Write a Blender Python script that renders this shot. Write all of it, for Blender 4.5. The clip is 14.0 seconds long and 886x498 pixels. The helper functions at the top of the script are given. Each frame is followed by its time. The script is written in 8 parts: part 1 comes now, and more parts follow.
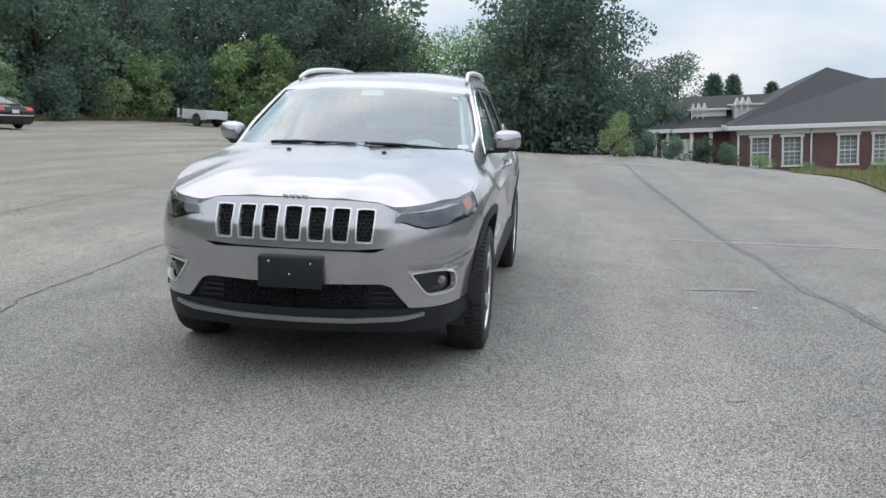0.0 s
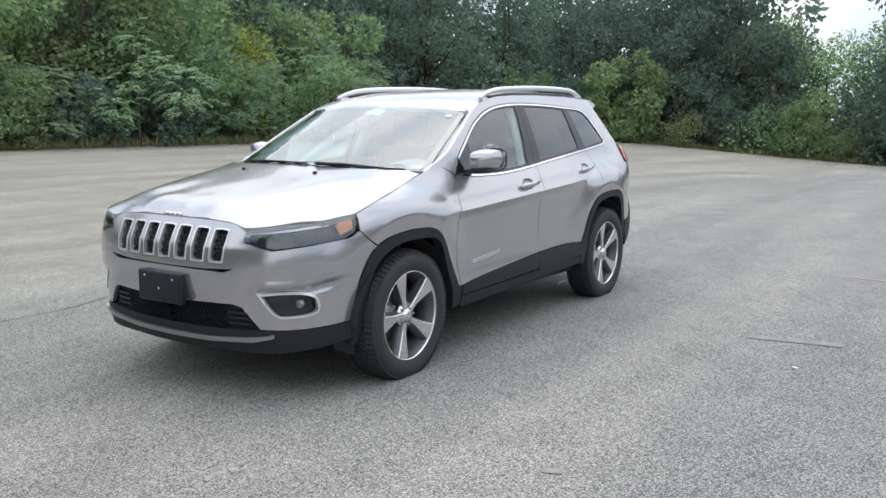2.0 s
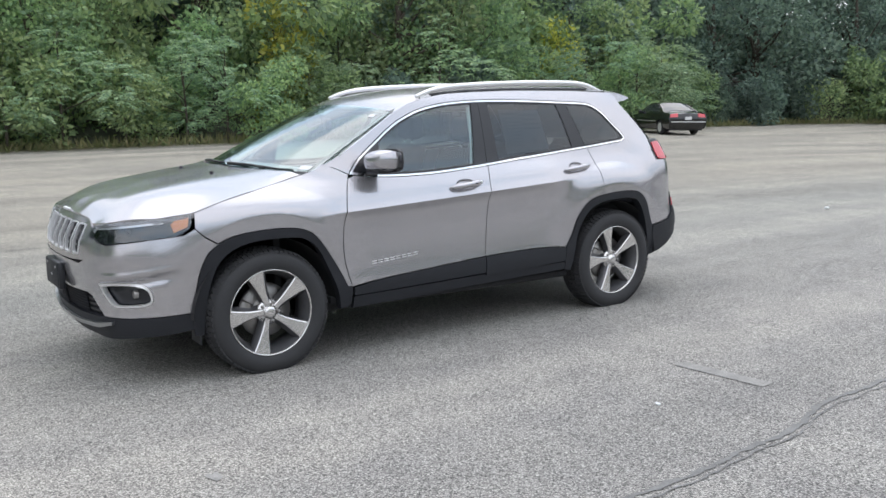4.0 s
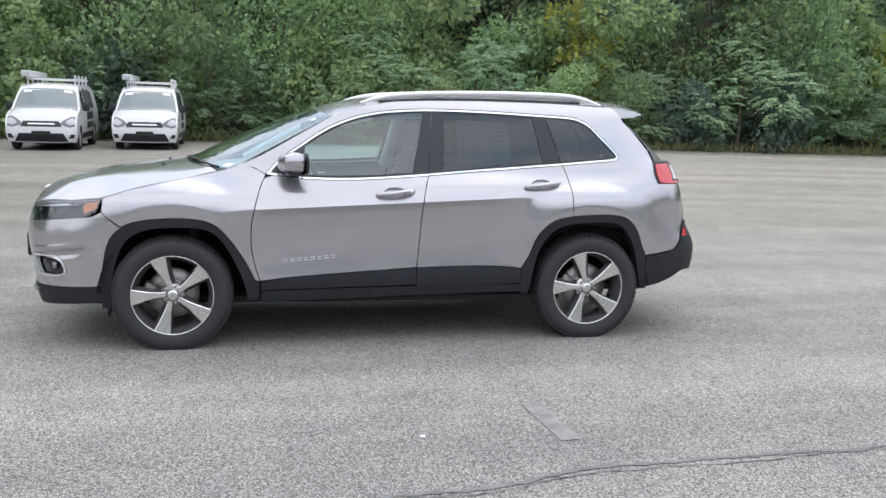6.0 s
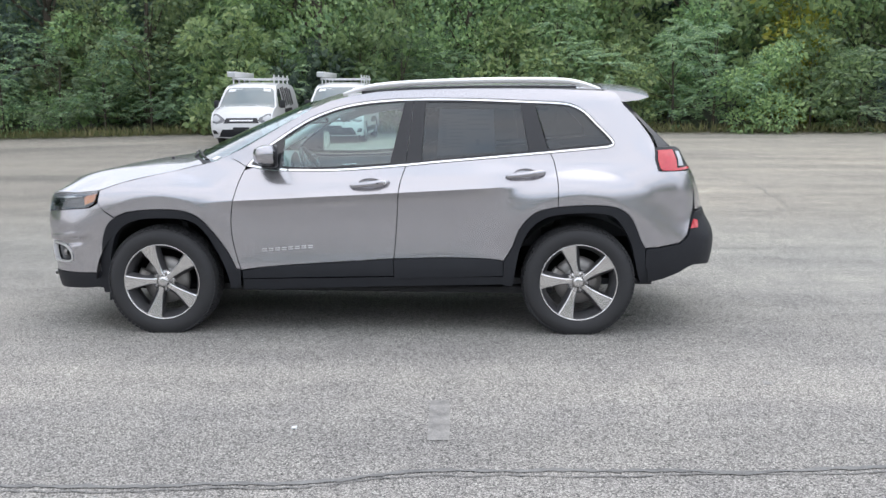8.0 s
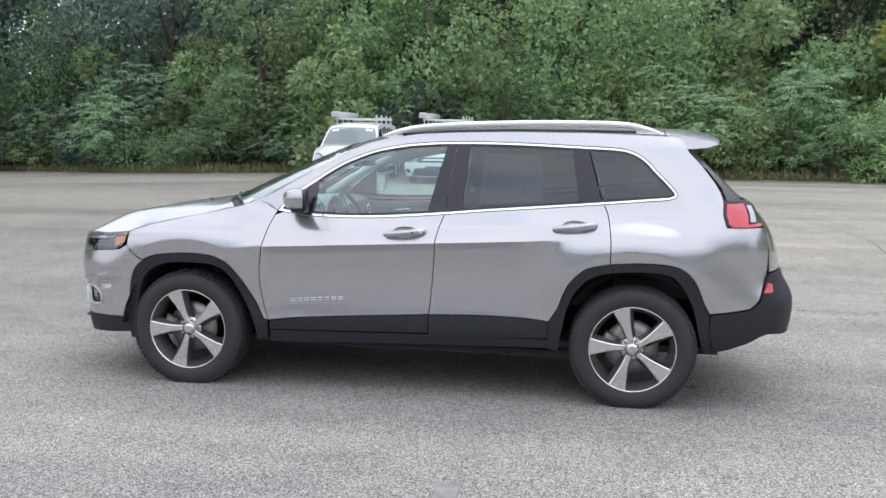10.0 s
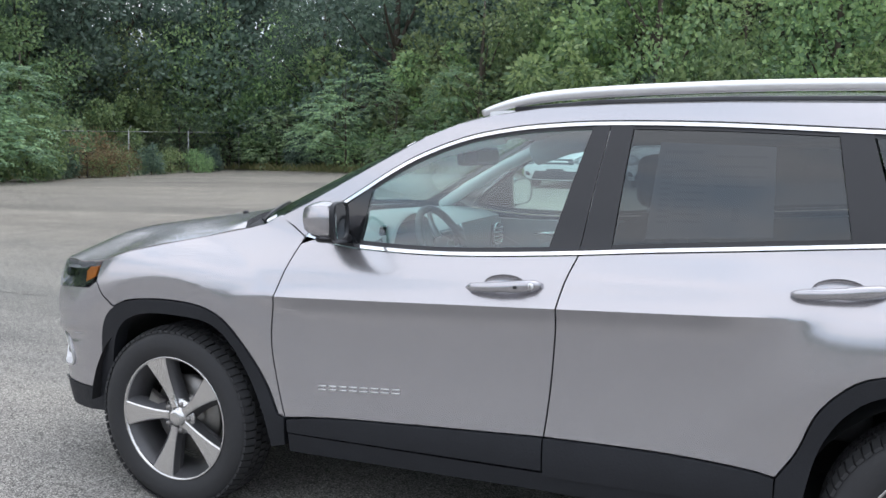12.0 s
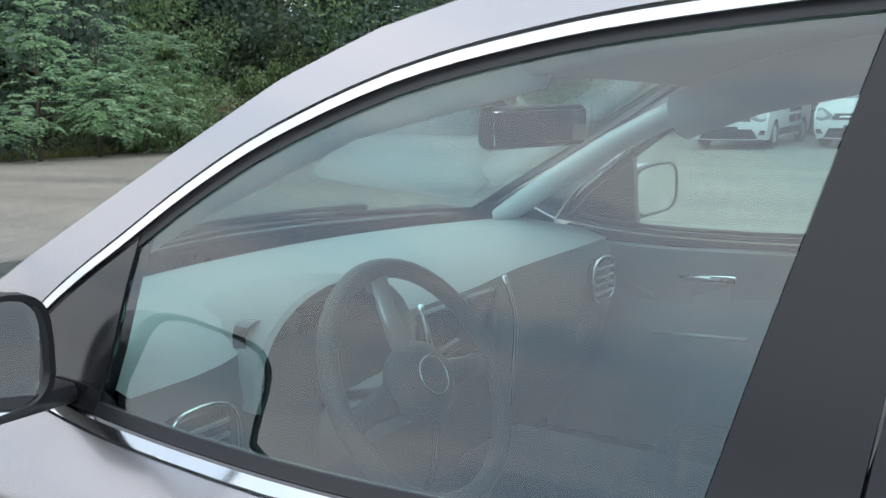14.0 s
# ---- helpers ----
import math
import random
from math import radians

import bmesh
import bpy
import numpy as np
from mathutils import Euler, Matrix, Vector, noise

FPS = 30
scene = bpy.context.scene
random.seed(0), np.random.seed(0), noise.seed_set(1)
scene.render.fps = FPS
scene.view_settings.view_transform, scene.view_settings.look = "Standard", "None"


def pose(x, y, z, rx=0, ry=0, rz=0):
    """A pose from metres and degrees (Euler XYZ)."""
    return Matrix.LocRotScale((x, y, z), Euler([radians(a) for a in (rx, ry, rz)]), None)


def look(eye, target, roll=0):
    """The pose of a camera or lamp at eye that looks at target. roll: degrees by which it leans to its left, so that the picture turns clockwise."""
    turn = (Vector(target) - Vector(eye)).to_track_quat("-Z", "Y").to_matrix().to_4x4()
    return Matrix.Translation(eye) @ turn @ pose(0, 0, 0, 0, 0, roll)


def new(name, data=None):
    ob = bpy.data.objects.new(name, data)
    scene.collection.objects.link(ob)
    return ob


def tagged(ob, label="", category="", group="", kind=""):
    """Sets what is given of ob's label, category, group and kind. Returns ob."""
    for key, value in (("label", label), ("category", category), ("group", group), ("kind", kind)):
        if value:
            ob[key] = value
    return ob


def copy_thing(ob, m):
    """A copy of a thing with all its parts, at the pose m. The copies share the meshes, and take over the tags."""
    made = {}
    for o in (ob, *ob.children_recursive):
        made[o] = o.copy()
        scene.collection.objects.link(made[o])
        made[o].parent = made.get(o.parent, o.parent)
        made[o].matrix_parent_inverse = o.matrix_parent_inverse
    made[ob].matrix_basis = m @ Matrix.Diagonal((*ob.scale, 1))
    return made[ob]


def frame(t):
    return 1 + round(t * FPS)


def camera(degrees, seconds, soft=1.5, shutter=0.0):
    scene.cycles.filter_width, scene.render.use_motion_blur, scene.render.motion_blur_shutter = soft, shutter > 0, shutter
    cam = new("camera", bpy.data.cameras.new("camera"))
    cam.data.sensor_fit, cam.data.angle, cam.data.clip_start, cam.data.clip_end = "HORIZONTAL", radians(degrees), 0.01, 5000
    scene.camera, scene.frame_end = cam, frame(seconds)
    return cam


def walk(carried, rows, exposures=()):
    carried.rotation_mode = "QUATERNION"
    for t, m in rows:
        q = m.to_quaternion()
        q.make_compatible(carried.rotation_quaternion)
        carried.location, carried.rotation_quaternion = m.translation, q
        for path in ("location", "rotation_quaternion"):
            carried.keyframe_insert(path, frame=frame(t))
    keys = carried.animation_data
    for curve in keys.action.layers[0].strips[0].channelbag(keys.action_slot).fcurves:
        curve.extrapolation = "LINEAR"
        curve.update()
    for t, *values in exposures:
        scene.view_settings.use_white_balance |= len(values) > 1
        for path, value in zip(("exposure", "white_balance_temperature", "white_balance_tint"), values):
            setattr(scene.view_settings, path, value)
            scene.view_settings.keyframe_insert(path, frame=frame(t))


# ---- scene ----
cam = camera(52.5, 14.0)
PATH = [
    (0, (1.344, -5.135, 1.401), (1.076, -3.178, 1.087), -0.1),
    (0.5, (1.964, -4.948, 1.382), (1.424, -3.044, 1.092), -0.6),
    (1, (2.57, -4.64, 1.396), (1.885, -2.784, 1.103), -0.4),
    (1.5, (3.16, -4.334, 1.381), (2.255, -2.572, 1.107), -0.4),
    (2, (3.721, -3.956, 1.388), (2.632, -2.3, 1.117), -1.1),
    (2.5, (4.266, -3.542, 1.395), (3.02, -2.001, 1.123), -2.0),
    (3, (4.75, -3.071, 1.399), (3.358, -1.663, 1.115), -2.2),
    (5.5, (6.427, -0.194, 1.399), (4.541, 0.421, 1.144), 0.4),
    (6, (6.555, 0.429, 1.394), (4.62, 0.862, 1.134), 1.2),
    (6.5, (6.581, 1.009, 1.409), (4.614, 1.26, 1.149), 0.9),
    (7, (6.601, 1.519, 1.412), (4.621, 1.598, 1.146), 0.2),
    (9.5, (6.571, 2.357, 1.396), (4.597, 2.153, 1.149), 0.4),
    (10, (6.069, 2.458, 1.43), (4.106, 2.133, 1.231), 0.8),
    (10.5, (5.507, 2.451, 1.402), (3.577, 1.967, 1.198), 0.9),
    (11, (4.871, 2.408, 1.387), (2.971, 1.822, 1.165), 1.5),
    (11.5, (4.227, 2.388, 1.395), (2.351, 1.735, 1.164), 1.4),
    (12, (3.616, 2.371, 1.404), (1.801, 1.555, 1.202), 1.3),
    (12.5, (2.976, 2.281, 1.401), (1.217, 1.357, 1.172), 1.7),
    (13, (2.386, 2.14, 1.417), (0.688, 1.118, 1.147), 1.4),
    (13.5, (1.876, 1.902, 1.428), (0.231, 0.799, 1.146), 1.0),
    (14, (1.432, 1.700, 1.431), (-0.192, 0.575, 1.140), -0.2),
]
walk(cam, [(t, look(eye, target, roll)) for t, eye, target, roll in PATH], exposures=[(0, 0.0, 6400, 10), (1.5, 0.18, 6400, 10), (3, 0.29, 6420, 11), (6.5, 0.41, 6440, 13), (9.5, 0.43, 6420, 13), (11, 0.40, 6340, 13), (12.5, 0.26, 6340, 13), (13.5, 0.15, 6380, 13), (14, 0.24, 6360, 9)])
from mathutils import geometry

# ---- light ----
world = bpy.data.worlds.new("overcast_sky")
scene.world = world
world.use_nodes = True
wn, wl = world.node_tree.nodes, world.node_tree.links
wn.clear()
w_out, w_bg = wn.new("ShaderNodeOutputWorld"), wn.new("ShaderNodeBackground")
w_sky = wn.new("ShaderNodeTexSky")
w_sky.sky_type, w_sky.sun_disc = "NISHITA", False
w_sky.sun_elevation, w_sky.sun_rotation = radians(67), radians(-24)
w_sky.air_density, w_sky.dust_density, w_sky.ozone_density = 1.0, 6.0, 1.0
w_co = wn.new("ShaderNodeTexCoord")
w_map = wn.new("ShaderNodeMapping")
w_map.inputs["Scale"].default_value = (1.6, 1.6, 4.5)
w_cloud = wn.new("ShaderNodeTexNoise")
w_cloud.inputs["Scale"].default_value, w_cloud.inputs["Detail"].default_value = 1.7, 7
w_ramp = wn.new("ShaderNodeValToRGB")
w_ramp.color_ramp.elements[0].position, w_ramp.color_ramp.elements[0].color = 0.36, (5.9, 7.2, 8.6, 1)
w_ramp.color_ramp.elements[1].position, w_ramp.color_ramp.elements[1].color = 0.58, (10.0, 10.1, 10.3, 1)
w_mix = wn.new("ShaderNodeMix")
w_mix.data_type = "RGBA"
w_mix.inputs[0].default_value = 0.89
wl.new(w_co.outputs["Generated"], w_map.inputs["Vector"])
wl.new(w_map.outputs[0], w_cloud.inputs["Vector"])
wl.new(w_cloud.outputs["Fac"], w_ramp.inputs["Fac"])
wl.new(w_sky.outputs[0], w_mix.inputs[6])
wl.new(w_ramp.outputs[0], w_mix.inputs[7])
w_sep, w_up, w_grad = wn.new("ShaderNodeSeparateXYZ"), wn.new("ShaderNodeMapRange"), wn.new("ShaderNodeMix")
w_up.inputs["From Max"].default_value = 0.55
w_up.inputs["To Min"].default_value, w_up.inputs["To Max"].default_value = 0.70, 1.04
w_grad.data_type, w_grad.blend_type = "RGBA", "MULTIPLY"
w_grad.inputs[0].default_value = 1.0
wl.new(w_co.outputs["Generated"], w_sep.inputs[0])
wl.new(w_sep.outputs["Z"], w_up.inputs["Value"])
wl.new(w_mix.outputs[2], w_grad.inputs[6])
wl.new(w_up.outputs[0], w_grad.inputs[7])
wl.new(w_grad.outputs[2], w_bg.inputs["Color"])
w_bg.inputs["Strength"].default_value = 0.142
wl.new(w_bg.outputs[0], w_out.inputs[0])
sun = new("sun", bpy.data.lights.new("sun", "SUN"))
sun.data.energy, sun.data.angle, sun.data.color = 0.5, radians(70), (1.0, 0.98, 0.95)
sun.matrix_world = look((-2.2, 5, 13), (0, 0, 0))


# ---- materials ----
def node_mat(name):
    m = bpy.data.materials.new(name)
    m.use_nodes = True
    nt = m.node_tree
    return m, nt.nodes, nt.links, nt.nodes["Principled BSDF"]


def plain(name, rgb, rough=0.5, metal=0.0, coat=0.0, var=0.08, scale=30.0, bump=0.0, spec=0.5, bscale=None):
    """A principled surface with grain at two scales in colour, roughness and relief."""
    m, n, l, b = node_mat(name)
    co = n.new("ShaderNodeTexCoord")
    t1, t2 = n.new("ShaderNodeTexNoise"), n.new("ShaderNodeTexNoise")
    t1.inputs["Scale"].default_value, t1.inputs["Detail"].default_value = scale, 6
    t2.inputs["Scale"].default_value, t2.inputs["Detail"].default_value = scale / 11, 3
    add = n.new("ShaderNodeMath")
    add.operation = "ADD"
    l.new(co.outputs["Object"], t1.inputs["Vector"])
    l.new(co.outputs["Object"], t2.inputs["Vector"])
    l.new(t1.outputs["Fac"], add.inputs[0])
    l.new(t2.outputs["Fac"], add.inputs[1])
    r = n.new("ShaderNodeMapRange")
    r.inputs["From Min"].default_value, r.inputs["From Max"].default_value = 0.6, 1.4
    r.inputs["To Min"].default_value, r.inputs["To Max"].default_value = 1 - var, 1 + var
    l.new(add.outputs[0], r.inputs["Value"])
    mul = n.new("ShaderNodeMix")
    mul.data_type, mul.blend_type = "RGBA", "MULTIPLY"
    mul.inputs[0].default_value = 1
    mul.inputs[6].default_value = (*rgb, 1)
    l.new(r.outputs[0], mul.inputs[7])
    l.new(mul.outputs[2], b.inputs["Base Color"])
    rr = n.new("ShaderNodeMapRange")
    rr.inputs["From Min"].default_value, rr.inputs["From Max"].default_value = 0.6, 1.4
    rr.inputs["To Min"].default_value, rr.inputs["To Max"].default_value = max(0.0, rough * (1 - var)), min(1.0, rough * (1 + var))
    l.new(add.outputs[0], rr.inputs["Value"])
    l.new(rr.outputs[0], b.inputs["Roughness"])
    b.inputs["Metallic"].default_value = metal
    b.inputs["Coat Weight"].default_value = coat
    b.inputs["Coat Roughness"].default_value = 0.04
    b.inputs["Specular IOR Level"].default_value = spec
    if bump:
        bp = n.new("ShaderNodeBump")
        bp.inputs["Strength"].default_value = bump
        bp.inputs["Distance"].default_value = 0.004
        if bscale:
            t3 = n.new("ShaderNodeTexNoise")
            t3.inputs["Scale"].default_value, t3.inputs["Detail"].default_value = bscale, 4
            l.new(co.outputs["Object"], t3.inputs["Vector"])
            l.new(t3.outputs["Fac"], bp.inputs["Height"])
        else:
            l.new(add.outputs[0], bp.inputs["Height"])
        l.new(bp.outputs[0], b.inputs["Normal"])
    return m


def glass_mat(name, tint, gloss_rough=0.0, face=0.04):
    """Thin glazing: clear or tinted, with a mirror gloss that grows at grazing angles."""
    m, n, l, b = node_mat(name)
    n.remove(b)
    out = n["Material Output"]
    tr, gl, mx = n.new("ShaderNodeBsdfTransparent"), n.new("ShaderNodeBsdfGlossy"), n.new("ShaderNodeMixShader")
    lw, pw, mr = n.new("ShaderNodeLayerWeight"), n.new("ShaderNodeMath"), n.new("ShaderNodeMapRange")
    tr.inputs["Color"].default_value = (*tint, 1)
    gl.inputs["Roughness"].default_value = gloss_rough
    gl.inputs["Color"].default_value = (0.93, 0.97, 1.0, 1)
    lw.inputs["Blend"].default_value = 0.5
    pw.operation = "POWER"
    pw.inputs[1].default_value = 4.0
    mr.inputs["To Min"].default_value = face
    l.new(lw.outputs["Facing"], pw.inputs[0])
    l.new(pw.outputs[0], mr.inputs["Value"])
    l.new(mr.outputs[0], mx.inputs["Fac"])
    l.new(tr.outputs[0], mx.inputs[1])
    l.new(gl.outputs[0], mx.inputs[2])
    l.new(mx.outputs[0], out.inputs["Surface"])
    return m


def paint_mat(name, rgb, flake=0.03, metal=0.78, rough=0.23):
    """Metallic car paint with fine flakes under clear coat and a film of road dust."""
    m, n, l, b = node_mat(name)
    co = n.new("ShaderNodeTexCoord")
    v = n.new("ShaderNodeTexVoronoi")
    v.inputs["Scale"].default_value = 1400
    d = n.new("ShaderNodeTexNoise")
    d.inputs["Scale"].default_value, d.inputs["Detail"].default_value = 3.0, 7
    l.new(co.outputs["Object"], v.inputs["Vector"])
    l.new(co.outputs["Object"], d.inputs["Vector"])
    mr = n.new("ShaderNodeMapRange")
    mr.inputs["To Min"].default_value, mr.inputs["To Max"].default_value = 1 - flake * 0.4, 1 + flake * 0.4
    l.new(v.outputs["Color"], mr.inputs["Value"])
    mul = n.new("ShaderNodeMix")
    mul.data_type, mul.blend_type = "RGBA", "MULTIPLY"
    mul.inputs[0].default_value = 1
    mul.inputs[6].default_value = (*rgb, 1)
    l.new(mr.outputs[0], mul.inputs[7])
    l.new(mul.outputs[2], b.inputs["Base Color"])
    r2 = n.new("ShaderNodeMapRange")
    r2.inputs["From Min"].default_value, r2.inputs["From Max"].default_value = 0.3, 0.75
    r2.inputs["To Min"].default_value, r2.inputs["To Max"].default_value = rough * 0.92, rough * 1.15
    l.new(d.outputs["Fac"], r2.inputs["Value"])
    l.new(r2.outputs[0], b.inputs["Roughness"])
    b.inputs["Metallic"].default_value = metal
    b.inputs["Coat Weight"].default_value, b.inputs["Coat Roughness"].default_value = 0.6, 0.03
    b.inputs["Coat IOR"].default_value = 1.5
    return m


def asphalt_mat():
    """Old sealed asphalt: pale aggregate, fine grit, broad stains and faded patches."""
    m, n, l, b = node_mat("old_asphalt")
    co = n.new("ShaderNodeTexCoord")

    def tex(kind, scale, **k):
        t = n.new("ShaderNodeTex" + kind)
        t.inputs["Scale"].default_value = scale
        for a, q in k.items():
            t.inputs[a].default_value = q
        l.new(co.outputs["Object"], t.inputs["Vector"])
        return t

    def ramp(src, stops):
        r = n.new("ShaderNodeValToRGB")
        while len(r.color_ramp.elements) < len(stops):
            r.color_ramp.elements.new(0.5)
        for e, (p, c) in zip(r.color_ramp.elements, stops):
            e.position, e.color = p, (*c, 1)
        l.new(src, r.inputs["Fac"])
        return r

    def mult(a, c, fac=1.0):
        x = n.new("ShaderNodeMix")
        x.data_type, x.blend_type = "RGBA", "MULTIPLY"
        x.inputs[0].default_value = fac
        l.new(a, x.inputs[6])
        l.new(c, x.inputs[7])
        return x.outputs[2]

    grit = tex("Voronoi", 140.0)
    stone = ramp(grit.outputs["Color"], [(0.0, (0.088, 0.088, 0.086)), (0.3, (0.229, 0.226, 0.217)), (0.6, (0.326, 0.321, 0.306)), (0.85, (0.44, 0.432, 0.41)), (1.0, (0.60, 0.585, 0.555))])
    pits = ramp(grit.outputs["Distance"], [(0.30, (1.2, 1.2, 1.2)), (0.55, (0.9, 0.9, 0.9)), (0.78, (0.38, 0.38, 0.385))])
    fine = tex("Noise", 260.0, Detail=3)
    fr = ramp(fine.outputs["Fac"], [(0.3, (0.66, 0.66, 0.66)), (0.7, (1.34, 1.34, 1.34))])
    # lost stones leave dark hollows a few centimetres apart
    lost = tex("Noise", 34.0, Detail=5, Roughness=0.7)
    ls = ramp(lost.outputs["Fac"], [(0.30, (0.42, 0.42, 0.42)), (0.42, (1.0, 1.0, 1.0)), (0.7, (1.1, 1.1, 1.1))])
    broad = tex("Noise", 0.16, Detail=9, Roughness=0.62)
    br = ramp(broad.outputs["Fac"], [(0.32, (0.88, 0.885, 0.89)), (0.5, (1.0, 1.0, 0.995)), (0.68, (1.10, 1.085, 1.06))])
    mid = tex("Noise", 1.9, Detail=8, Roughness=0.6)
    md = ramp(mid.outputs["Fac"], [(0.3, (0.88, 0.88, 0.89)), (0.7, (1.1, 1.1, 1.08))])
    lay = n.new("ShaderNodeMapping")
    lay.inputs["Scale"].default_value = (0.9, 0.07, 1.0)
    l.new(co.outputs["Object"], lay.inputs["Vector"])
    drag = n.new("ShaderNodeTexNoise")
    drag.inputs["Scale"].default_value, drag.inputs["Detail"].default_value = 0.9, 8
    l.new(lay.outputs[0], drag.inputs["Vector"])
    dr = ramp(drag.outputs["Fac"], [(0.3, (0.78, 0.785, 0.79)), (0.5, (1.0, 1.0, 1.0)), (0.7, (1.22, 1.21, 1.18))])
    # towards the bank the colour grows paler and tanner
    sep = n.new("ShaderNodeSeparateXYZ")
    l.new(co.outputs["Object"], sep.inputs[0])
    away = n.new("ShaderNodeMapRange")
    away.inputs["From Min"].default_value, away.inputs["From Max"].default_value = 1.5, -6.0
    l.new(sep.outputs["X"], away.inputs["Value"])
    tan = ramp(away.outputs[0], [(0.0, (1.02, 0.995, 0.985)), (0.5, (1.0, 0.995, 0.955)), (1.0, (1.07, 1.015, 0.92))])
    # light fall-off ahead of the car painted into the colour: darker towards -y
    dimming = n.new("ShaderNodeMapRange")
    dimming.inputs["From Min"].default_value, dimming.inputs["From Max"].default_value = -4.2, 0.6
    l.new(sep.outputs["Y"], dimming.inputs["Value"])
    dimmed = ramp(dimming.outputs[0], [(0.0, (0.79, 0.79, 0.795)), (1.0, (1.0, 1.0, 1.0))])
    c = mult(mult(mult(stone.outputs[0], fr.outputs[0]), br.outputs[0]), md.outputs[0])
    c = mult(mult(mult(c, dr.outputs[0]), pits.outputs[0]), ls.outputs[0])
    c = mult(mult(c, tan.outputs[0]), dimmed.outputs[0])
    l.new(c, b.inputs["Base Color"])
    b.inputs["Roughness"].default_value = 0.88
    b.inputs["Specular IOR Level"].default_value = 0.35
    bp = n.new("ShaderNodeBump")
    bp.inputs["Strength"].default_value, bp.inputs["Distance"].default_value = 0.22, 0.004
    bp.invert = True
    l.new(grit.outputs["Distance"], bp.inputs["Height"])
    l.new(bp.outputs[0], b.inputs["Normal"])
    return m


def leaf_mat(name, rgb, rgb2, rough=0.42):
    """Leaves that differ from one to the next, a little light passing through."""
    m, n, l, b = node_mat(name)
    geo = n.new("ShaderNodeNewGeometry")
    info = n.new("ShaderNodeObjectInfo")
    mixc = n.new("ShaderNodeMix")
    mixc.data_type = "RGBA"
    mixc.inputs[6].default_value, mixc.inputs[7].default_value = (*rgb, 1), (*rgb2, 1)
    l.new(geo.outputs["Random Per Island"], mixc.inputs[0])
    hsv = n.new("ShaderNodeHueSaturation")
    mr = n.new("ShaderNodeMapRange")
    mr.inputs["To Min"].default_value, mr.inputs["To Max"].default_value = 0.78, 1.45
    l.new(info.outputs["Random"], mr.inputs["Value"])
    l.new(mr.outputs[0], hsv.inputs["Value"])
    mh = n.new("ShaderNodeMapRange")
    mh.inputs["To Min"].default_value, mh.inputs["To Max"].default_value = 0.48, 0.528
    scr = n.new("ShaderNodeMath")
    scr.operation = "FRACT"
    mul = n.new("ShaderNodeMath")
    mul.operation = "MULTIPLY"
    mul.inputs[1].default_value = 17.3
    l.new(info.outputs["Random"], mul.inputs[0])
    l.new(mul.outputs[0], scr.inputs[0])
    l.new(scr.outputs[0], mh.inputs["Value"])
    l.new(mh.outputs[0], hsv.inputs["Hue"])
    l.new(mixc.outputs[2], hsv.inputs["Color"])
    l.new(hsv.outputs[0], b.inputs["Base Color"])
    b.inputs["Roughness"].default_value = rough
    b.inputs["Specular IOR Level"].default_value = 0.45
    tl = n.new("ShaderNodeBsdfTranslucent")
    l.new(hsv.outputs[0], tl.inputs["Color"])
    mx = n.new("ShaderNodeMixShader")
    mx.inputs[0].default_value = 0.48
    l.new(b.outputs[0], mx.inputs[1])
    l.new(tl.outputs[0], mx.inputs[2])
    l.new(mx.outputs[0], n["Material Output"].inputs["Surface"])
    return m


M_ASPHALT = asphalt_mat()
M_PAINT = paint_mat("silver_metallic_paint", (0.485, 0.475, 0.497))
M_BLACKPLASTIC = plain("dark_grained_plastic", (0.021, 0.0225, 0.027), 0.55, var=0.15, scale=120, bump=0.25, spec=0.28)
M_TRIM = plain("satin_black_trim", (0.017, 0.018, 0.022), 0.34, var=0.1, spec=0.5)
M_SILVERTRIM = plain("silver_bumper_trim", (0.34, 0.345, 0.35), 0.30, metal=0.7, var=0.08)
M_GLOSSBLACK = plain("gloss_black", (0.012, 0.013, 0.015), 0.12, var=0.1, coat=0.5)
M_CHROME = plain("bright_chrome", (0.86, 0.87, 0.89), 0.09, metal=1.0, var=0.05)
M_SATIN = plain("satin_aluminium", (0.80, 0.80, 0.805), 0.36, metal=0.7, var=0.06)
M_RIMFACE = plain("machined_alloy", (0.70, 0.69, 0.68), 0.24, metal=0.92, var=0.1, scale=60)
M_RIMDARK = plain("grey_painted_alloy", (0.11, 0.11, 0.116), 0.36, metal=0.5, var=0.12)
M_RUBBER = plain("tyre_rubber", (0.030, 0.0305, 0.033), 0.72, var=0.25, scale=40, bump=0.3, bscale=160)
M_STEEL = plain("brake_steel", (0.30, 0.29, 0.28), 0.42, metal=0.85, var=0.25, scale=24)
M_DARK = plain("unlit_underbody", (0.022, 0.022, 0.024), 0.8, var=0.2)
M_GLASS = glass_mat("clear_green_glass", (0.76, 0.95, 0.92), face=0.125)
M_WINDSHIELD = glass_mat("windscreen_glass", (0.70, 0.86, 0.84), face=0.20)
M_PRIVACY = glass_mat("privacy_glass", (0.16, 0.18, 0.195), face=0.075)
M_LAMPGLASS = glass_mat("lamp_lens", (0.78, 0.80, 0.83), face=0.11)
M_AMBER = plain("amber_reflector", (0.80, 0.26, 0.05), 0.18, var=0.15, coat=0.6)
M_RED = plain("red_lamp_lens", (0.60, 0.06, 0.075), 0.12, var=0.12, coat=0.8)
M_LAMPCUP = plain("smoked_lamp_housing", (0.035, 0.037, 0.041), 0.25, metal=0.5, var=0.2, coat=0.3)
M_WHITELENS = plain("clear_lamp_lens", (0.50, 0.51, 0.53), 0.12, var=0.1, coat=0.8)
